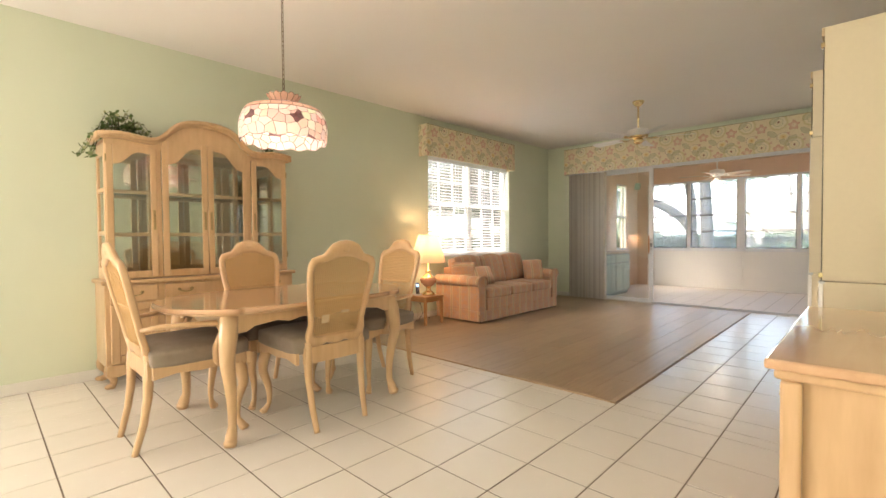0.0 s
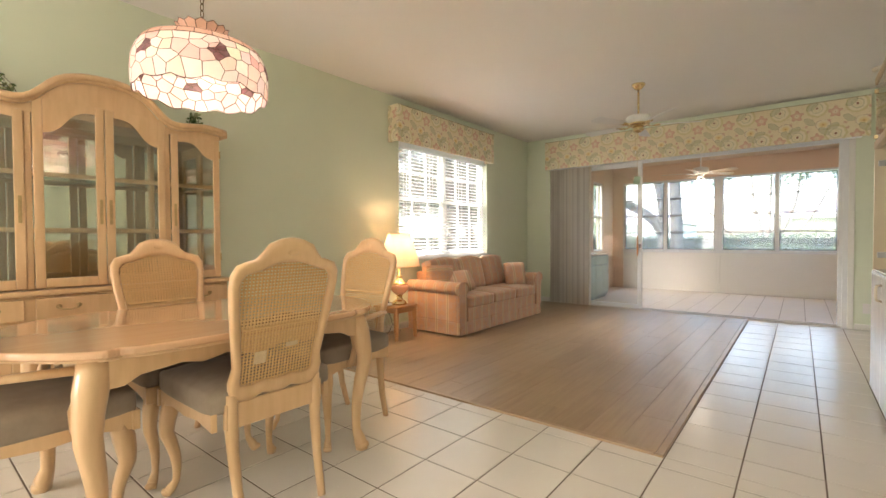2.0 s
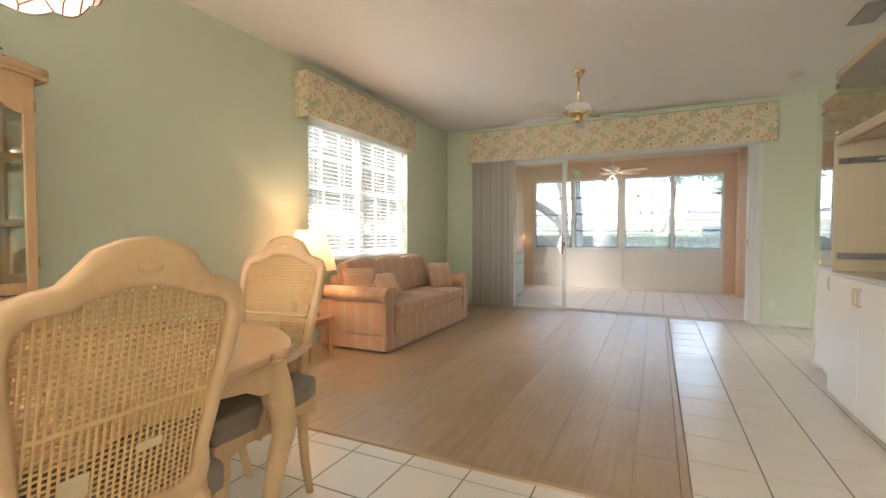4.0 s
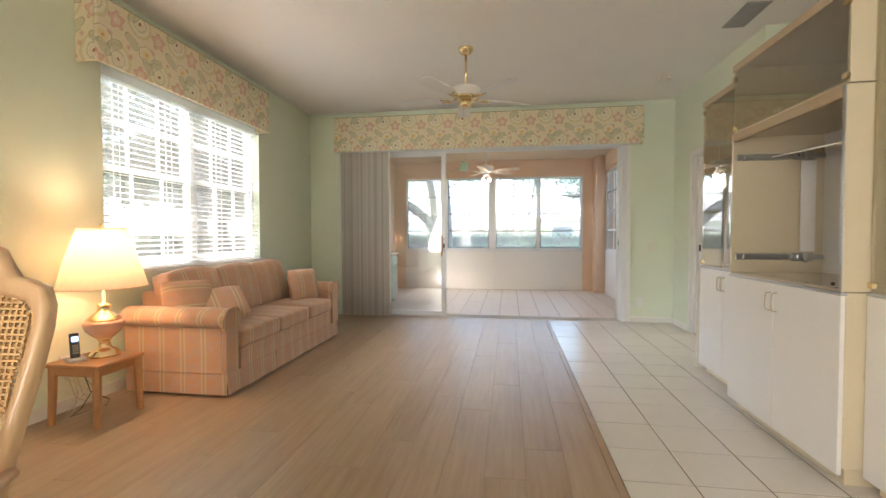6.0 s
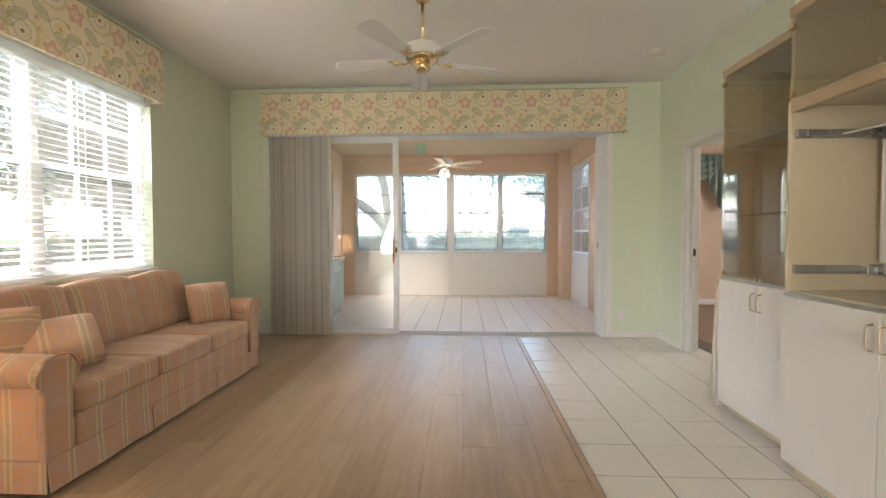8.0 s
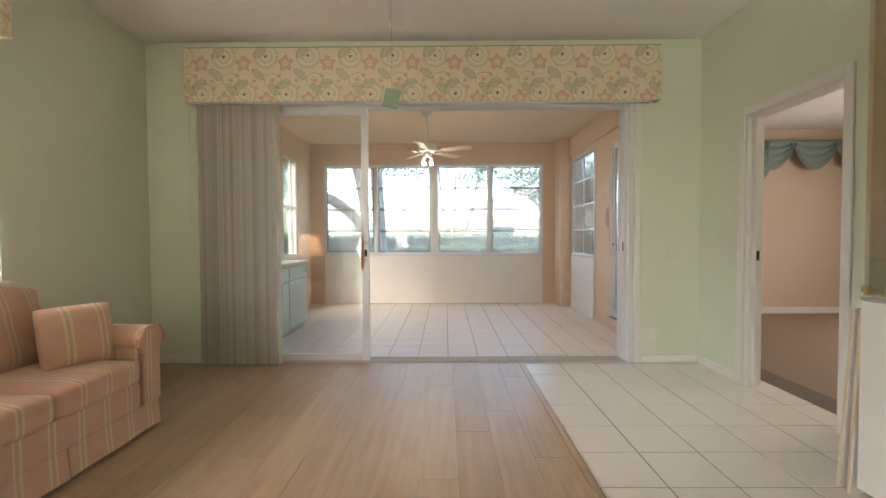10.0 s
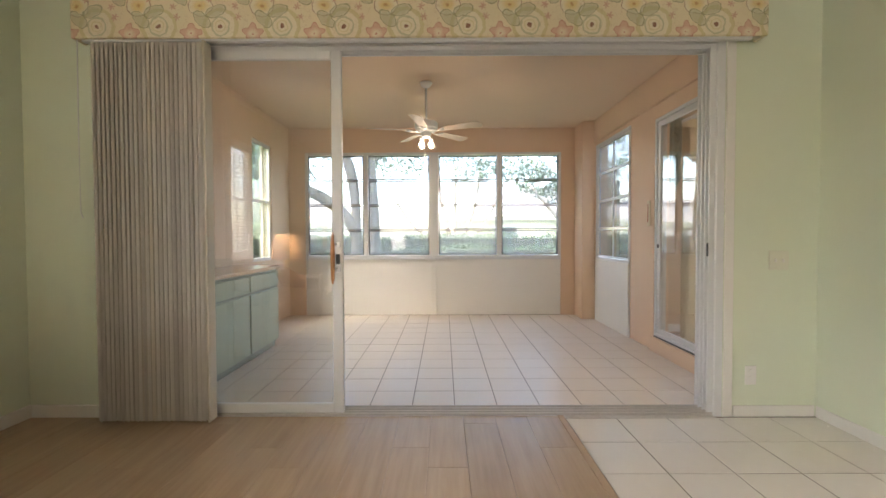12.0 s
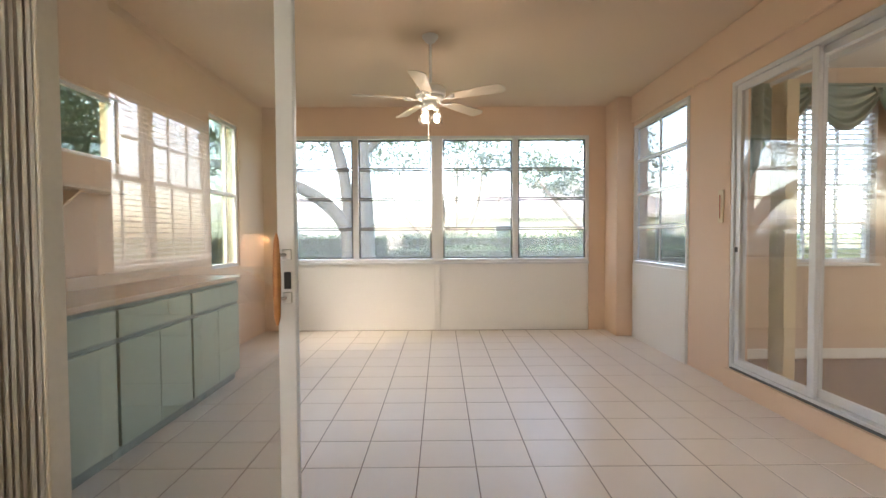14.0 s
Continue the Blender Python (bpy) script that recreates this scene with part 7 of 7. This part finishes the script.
# big oak: trunk with a heavy limb sweeping sideways
tree(18.4, 4.26, [([(0, 0, 0), (0.0, 0.0, 0.9), (0.0, 0.02, 1.9), (0.02, 0.08, 3.0), (0.1, 0.2, 4.6), (0.2, 0.5, 6.4)], [0.24, 0.19, 0.175, 0.17, 0.15, 0.08]),
                  ([(0.03, 0.40, 0.0), (0.0, 0.42, 1.1), (0.02, 0.46, 1.7), (0.0, 0.80, 2.2), (-0.1, 1.45, 2.65), (-0.2, 2.6, 3.05), (-0.2, 4.0, 3.3)], [0.17, 0.14, 0.15, 0.15, 0.14, 0.12, 0.06]),
                  ([(0.0, 0.45, 1.5), (0.1, 0.46, 2.3), (0.2, 0.62, 3.3), (0.2, 1.1, 4.6)], [0.12, 0.12, 0.14, 0.08]),
                  ([(0.05, 0.1, 3.4), (0.3, -0.9, 4.3), (0.4, -2.0, 4.9)], [0.10, 0.07, 0.04])],
     [((0.2, 1.0, 6.4), 2.6), ((0.0, 3.6, 4.9), 2.0), ((0.4, -2.2, 5.6), 1.8), ((-0.2, 4.6, 3.9), 1.4), ((0.3, 2.4, 5.4), 1.9), ((0.6, 2.2, 3.9), 1.5), ((0.8, 3.6, 3.3), 1.2), ((0.9, -1.6, 4.4), 1.4), ((1.0, 0.4, 4.3), 1.2)], 15000, 0.10, 8, "large grey-barked oak with a sweeping limb on the lawn")
PALEBARK = plain("pale_smooth_bark", (0.42, 0.34, 0.27), 0.8, var=0.25, scale=12, bump=0.5)
tree(22.8, 2.1, [([(0, 0, 0), (0.0, 0.1, 1.2), (0.0, 0.45, 2.6), (0.1, 0.6, 4.2)], [0.12, 0.10, 0.07, 0.03]), ([(0, -0.05, 0), (0.05, -0.2, 1.3), (0, -0.7, 2.7), (0.1, -0.9, 4.2)], [0.11, 0.09, 0.06, 0.03]),
                 ([(0, 0.0, 0.6), (-0.05, 0.02, 2.0), (0.0, -0.05, 4.2)], [0.08, 0.07, 0.03]), ([(0, -0.1, 1.1), (0.1, -1.0, 2.0), (0.1, -1.7, 3.4)], [0.06, 0.05, 0.02]), ([(0, 0.15, 0.8), (0.1, 1.5, 2.0), (0.1, 2.3, 3.2)], [0.06, 0.05, 0.02])],
     [((0.0, 0.2, 5.2), 1.6), ((0.2, -1.6, 4.2), 1.2), ((0.2, 2.0, 4.2), 1.2), ((0.1, -0.4, 4.0), 1.2)], 4200, 0.11, 9, "pale multi-stemmed tree behind the hedge", PALEBARK)
tree(21.8, -1.9, [([(0, 0, 0), (0.0, 0.05, 1.2), (0.0, -0.05, 2.4), (0.1, 0.1, 3.8)], [0.20, 0.17, 0.13, 0.07]), ([(0, 0.03, 1.5), (-0.1, 0.9, 2.4), (-0.1, 1.6, 3.2)], [0.10, 0.07, 0.03]), ([(0, 0, 1.7), (0.1, -0.9, 2.8)], [0.10, 0.05])],
     [((0.0, 0.1, 4.2), 1.8), ((-0.1, 1.4, 3.5), 1.0), ((0.2, -1.4, 3.5), 1.4), ((-0.1, 0.6, 3.2), 1.1), ((0.2, -0.9, 2.9), 0.9)], 7000, 0.11, 10, "leafy tree in front of the neighbouring house", PALEBARK)
tree(9.6, 10.4, [([(0, 0, 0), (0.05, 0, 1.4), (0.0, 0.1, 3.0), (0.2, 0.2, 5.0)], [0.24, 0.20, 0.17, 0.08]), ([(0, 0.05, 2.2), (-1.0, 0.1, 3.2), (-1.8, 0.2, 3.9)], [0.11, 0.08, 0.04]), ([(0, 0.05, 2.4), (0.9, 0.1, 3.3)], [0.10, 0.05])],
     [((0.0, 0.2, 5.0), 2.0), ((-1.9, 0.0, 4.0), 1.5), ((1.4, 0.2, 4.0), 1.4), ((-0.4, -0.8, 3.3), 1.0), ((2.2, 1.2, 3.8), 1.5), ((0.8, 1.6, 3.2), 1.4), ((-1.4, 1.4, 4.6), 1.6)], 12000, 0.12, 11, "leafy shade tree beside the house")
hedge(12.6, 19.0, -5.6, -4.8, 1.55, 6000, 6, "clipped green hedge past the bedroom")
tree(14.5, 10.2, [([(0, 0, 0), (0.05, 0, 1.4), (0.0, 0.1, 3.0), (-0.3, 0.2, 6.0)], [0.22, 0.18, 0.15, 0.07]), ([(0, 0, 2.2), (1.2, 0.1, 3.2), (2.4, 0.2, 3.9)], [0.11, 0.08, 0.04]), ([(0, 0, 2.8), (-1.2, 0.0, 4.6), (-2.2, 0.0, 5.8)], [0.11, 0.08, 0.04])],
     [((1.5, 0.0, 4.0), 1.6), ((-2.4, -0.4, 6.2), 2.2), ((0.0, 0.0, 5.0), 2.0), ((3.0, 0.3, 3.5), 1.4), ((-1.2, 0.0, 7.0), 1.8), ((1.9, -0.4, 2.9), 1.0), ((-1.6, 0.6, 4.4), 1.7), ((-3.2, 1.2, 4.2), 1.6), ((0.6, 1.4, 3.4), 1.5), ((3.6, 1.0, 5.0), 1.8), ((-0.4, 1.0, 6.2), 2.0)], 26000, 0.12, 14, "spreading leafy tree beside the sunroom")
tree(13.2, 17.0, [([(0, 0, 0), (0.05, 0, 1.4), (0.0, 0.1, 3.0), (0.2, 0.2, 5.0)], [0.2, 0.17, 0.14, 0.07])],
     [((0.0, 0.2, 4.6), 2.4), ((-2.2, 0.0, 3.9), 1.8), ((2.0, 0.2, 3.6), 1.6), ((4.4, 0.4, 4.0), 2.0), ((6.6, 0.2, 4.4), 2.2), ((-4.4, 0.2, 4.2), 2.0), ((1.0, 0.4, 6.2), 2.4), ((4.0, 0.6, 6.4), 2.4)], 18000, 0.15, 12, "round leafy tree at the edge of the lawn")

tree(18.6, 12.4, [([(0, 0, 0), (0.05, 0, 1.4), (0.0, 0.1, 3.0), (0.2, 0.2, 5.0)], [0.22, 0.18, 0.15, 0.07]), ([(0, 0, 2.0), (-1.2, -0.2, 3.0), (-2.2, -0.4, 3.8)], [0.10, 0.08, 0.04]), ([(0, 0, 2.2), (1.3, 0.1, 3.2)], [0.10, 0.05])],
     [((0.0, 0.2, 4.6), 2.0), ((-2.2, -0.4, 3.9), 1.6), ((-1.0, 0.0, 3.0), 1.3), ((-3.4, 0.2, 3.2), 1.4), ((1.6, 0.2, 3.6), 1.6), ((0.4, -0.4, 6.0), 1.8), ((-2.4, 0.2, 5.4), 1.8), ((0.8, 0.6, 2.8), 1.2)], 26000, 0.13, 21, "dense green tree on the side lawn")


def house(x, y, w, d, h, roof, rz, wall, rcol, wins, label):
    t = thing("house", x, y, -0.45, label, "house", rz=rz)
    part("wall", bx(B(), -w / 2, w / 2, -d / 2, d / 2, 0, h), wall, t)
    bm = B()
    o = 0.5
    a = [bm.verts.new(p) for p in ((-w / 2 - o, -d / 2 - o, h), (w / 2 + o, -d / 2 - o, h), (w / 2 + o, d / 2 + o, h), (-w / 2 - o, d / 2 + o, h))]
    r = [bm.verts.new(p) for p in ((-w / 2 + d / 2, 0, h + roof), (w / 2 - d / 2, 0, h + roof))]
    for f in ((a[0], a[1], r[1], r[0]), (a[1], a[2], r[1]), (a[2], a[3], r[0], r[1]), (a[3], a[0], r[0]), (a[3], a[2], a[1], a[0])):
        bm.faces.new(f)
    part("roof", bm, rcol, t)
    part("fascia", frame_box(B(), -w / 2 - o, w / 2 + o, h - 0.16, h + 0.02, -d / 2 - o - 0.02, -d / 2 - o + 0.001, 0.05, 'y', 0), WHITE, t)
    for xx, ww, z0, z1 in wins:
        wn_ = part("window", frame_box(B(), xx - ww / 2, xx + ww / 2, z0, z1, -d / 2 - 0.05, -d / 2 - 0.001, 0.08, 'y', 0), WHITE, t)
        part("pane", bx(B(), xx - ww / 2 + 0.08, xx + ww / 2 - 0.08, -d / 2 - 0.03, -d / 2 - 0.02, z0 + 0.08, z1 - 0.08), plain("dark_pane", (0.12, 0.14, 0.15), 0.08), wn_)
    return t


PALE = plain("pale_yellow_stucco", (0.62, 0.57, 0.42), 0.9, var=0.06)
PALEW = plain("white_stucco", (0.74, 0.73, 0.70), 0.9, var=0.05)
SHINGLE = plain("grey_shingle", (0.24, 0.23, 0.22), 0.9, var=0.25, scale=30)
house(37, -5.0, 14, 9, 2.7, 2.2, -90, PALE, SHINGLE, ((-4, 1.4, 1.0, 2.2), (0.5, 1.4, 1.0, 2.2), (4.5, 1.2, 1.0, 2.2)), "pale yellow single-storey house with a grey roof")
house(44, 16.0, 15, 9, 2.6, 2.0, -90, PALEW, SHINGLE, ((-5, 1.4, 1.0, 2.1), (-1, 1.4, 1.0, 2.1), (3, 1.4, 1.0, 2.1)), "white single-storey house across the lawn")
house(10, 34.0, 18, 9, 2.7, 2.0, 0, PALEW, SHINGLE, ((-5, 1.4, 1.0, 2.1), (0, 1.4, 1.0, 2.1), (5, 1.4, 1.0, 2.1)), "white single-storey house beyond the street")
road = structure("road", bx(B(), -200, 60, 18.0, 24.0, -0.418, -0.405), plain("pale_asphalt", (0.16, 0.155, 0.15), 0.9, var=0.15, scale=20, bump=0.3), "grey asphalt street beside the lawn")
structure("pavement", bx(B(), -200, 60, 15.6, 16.8, -0.419, -0.39), plain("concrete_walk", (0.42, 0.40, 0.37), 0.9, var=0.1), "pale concrete footpath")

# ---- floor tiles and planks, piece by piece ----
LX, LY = 5.229, 1.785   # corner of the laminate field


def tile_mesh(w, d, mat, cache, h=0.012):
    key = (round(w, 3), round(d, 3), mat.name)
    if key not in cache:
        bm = B()
        bx(bm, -w / 2, w / 2, -d / 2, d / 2, -h, 0)
        top = [e for e in bm.edges if all(v.co.z > -1e-6 for v in e.verts)]
        bmesh.ops.bevel(bm, geom=top, offset=0.0014 if h > 0.01 else 0.0008, segments=1, affect='EDGES')
        me = bpy.data.meshes.new("tile")
        bm.to_mesh(me)
        bm.free()
        me.materials.append(mat)
        cache[key] = me
    return cache[key]


tile_cache = {}
GAP = 0.0065


def lay(parent, regions, x_phase, y_phase, pitch_x, pitch_y, z, mat, near):
    """Tiles in the regions (x0, x1, y0, y1): single pieces inside near, the rest as one joined part."""
    rest = B()
    for x0, x1, y0, y1 in regions:
        i0, i1 = math.floor((x0 - x_phase) / pitch_x), math.ceil((x1 - x_phase) / pitch_x)
        j0, j1 = math.floor((y0 - y_phase) / pitch_y), math.ceil((y1 - y_phase) / pitch_y)
        for i in range(i0, i1):
            for j in range(j0, j1):
                a, b = max(x0, x_phase + i * pitch_x), min(x1, x_phase + (i + 1) * pitch_x)
                c, d = max(y0, y_phase + j * pitch_y), min(y1, y_phase + (j + 1) * pitch_y)
                if b - a < 0.03 or d - c < 0.03:
                    continue
                a, b, c, d = a + GAP / 2, b - GAP / 2, c + GAP / 2, d - GAP / 2
                dz = random.uniform(-0.0006, 0.0006)
                if near[0] < (a + b) / 2 < near[1] and near[2] < (c + d) / 2 < near[3]:
                    ob = new("tile", tile_mesh(b - a, d - c, mat, tile_cache))
                    ob.parent = parent
                    ob.matrix_basis = pose((a + b) / 2, (c + d) / 2, z + dz, random.uniform(-0.05, 0.05), random.uniform(-0.05, 0.05), 0)
                else:
                    bx(rest, a, b, c, d, z - 0.012, z + dz)
    if len(rest.faces):
        ob = part("tile_field", rest, mat, parent)
        ob["kind"] = "stuff"
    else:
        rest.free()


lay(floor, [(-3.2, LX - 0.002, 0.02, YL), (LX - 0.002, XB - 0.01, 0.02, LY - 0.002)], 4.791 - 26 * TP, 1.144 - 10 * 0.309, TP, 0.309, 0.0, TILE, (2.2, 10.0, 0.4, 5.1))
lay(porch_floor, [(XB + 0.155, PWX, 0.2, 5.0)], 11.115 - 5 * 0.313, 2.733 - 20 * 0.3125, 0.313, 0.3125, PZ, PTILE, (10.0, 14.4, 0.2, 5.0))
LAM_BED = plain("dark_plank_joint", (0.26, 0.165, 0.09), 0.8)
laminate = structure("laminate_floor", bx(B(), LX + 0.01, XB + 0.01, LY + 0.01, YL, -0.0075, -0.001), LAM_BED, "oak laminate floor of long planks")
pw, plank_cache, row = 0.1925, {}, 0
y = LY + 0.02
while y < YL - 0.02:
    w = min(pw, YL - 0.004 - y)
    x = LX + 0.02
    first = (0.45, 1.05, 0.75, 0.25)[row % 4]
    while x < XB - 0.03:
        ln = min(first if first else 1.28, XB - 0.004 - x)
        first = 0
        ob = new("plank", tile_mesh(ln - 0.0012, w - 0.0012, LAMINATE, plank_cache, 0.008))
        ob.parent = laminate
        ob.matrix_basis = pose(x + ln / 2, y + w / 2, 0.007)
        x += ln
    y += w
    row += 1
bm = B()
prism(bm, [(-0.022, 0), (0.022, 0), (0.016, 0.010), (-0.016, 0.010)], XB - LX + 0.022, pose(LX - 0.022, LY, 0.0) @ pose(0, 0, 0, 90, 0, 90))
structure("trim_long", bm, wood("beige_edge_moulding", (0.40, 0.27, 0.16), (0.55, 0.40, 0.27), 0.35), "beige transition moulding along the laminate")
bm = B()
prism(bm, [(-0.022, 0), (0.022, 0), (0.016, 0.010), (-0.016, 0.010)], YL - LY - 0.022, pose(LX, YL, 0.0) @ pose(0, 0, 0, 90, 0, 0))
structure("trim_short", bm, bpy.data.materials["beige_edge_moulding"], "beige transition moulding across the dining side")
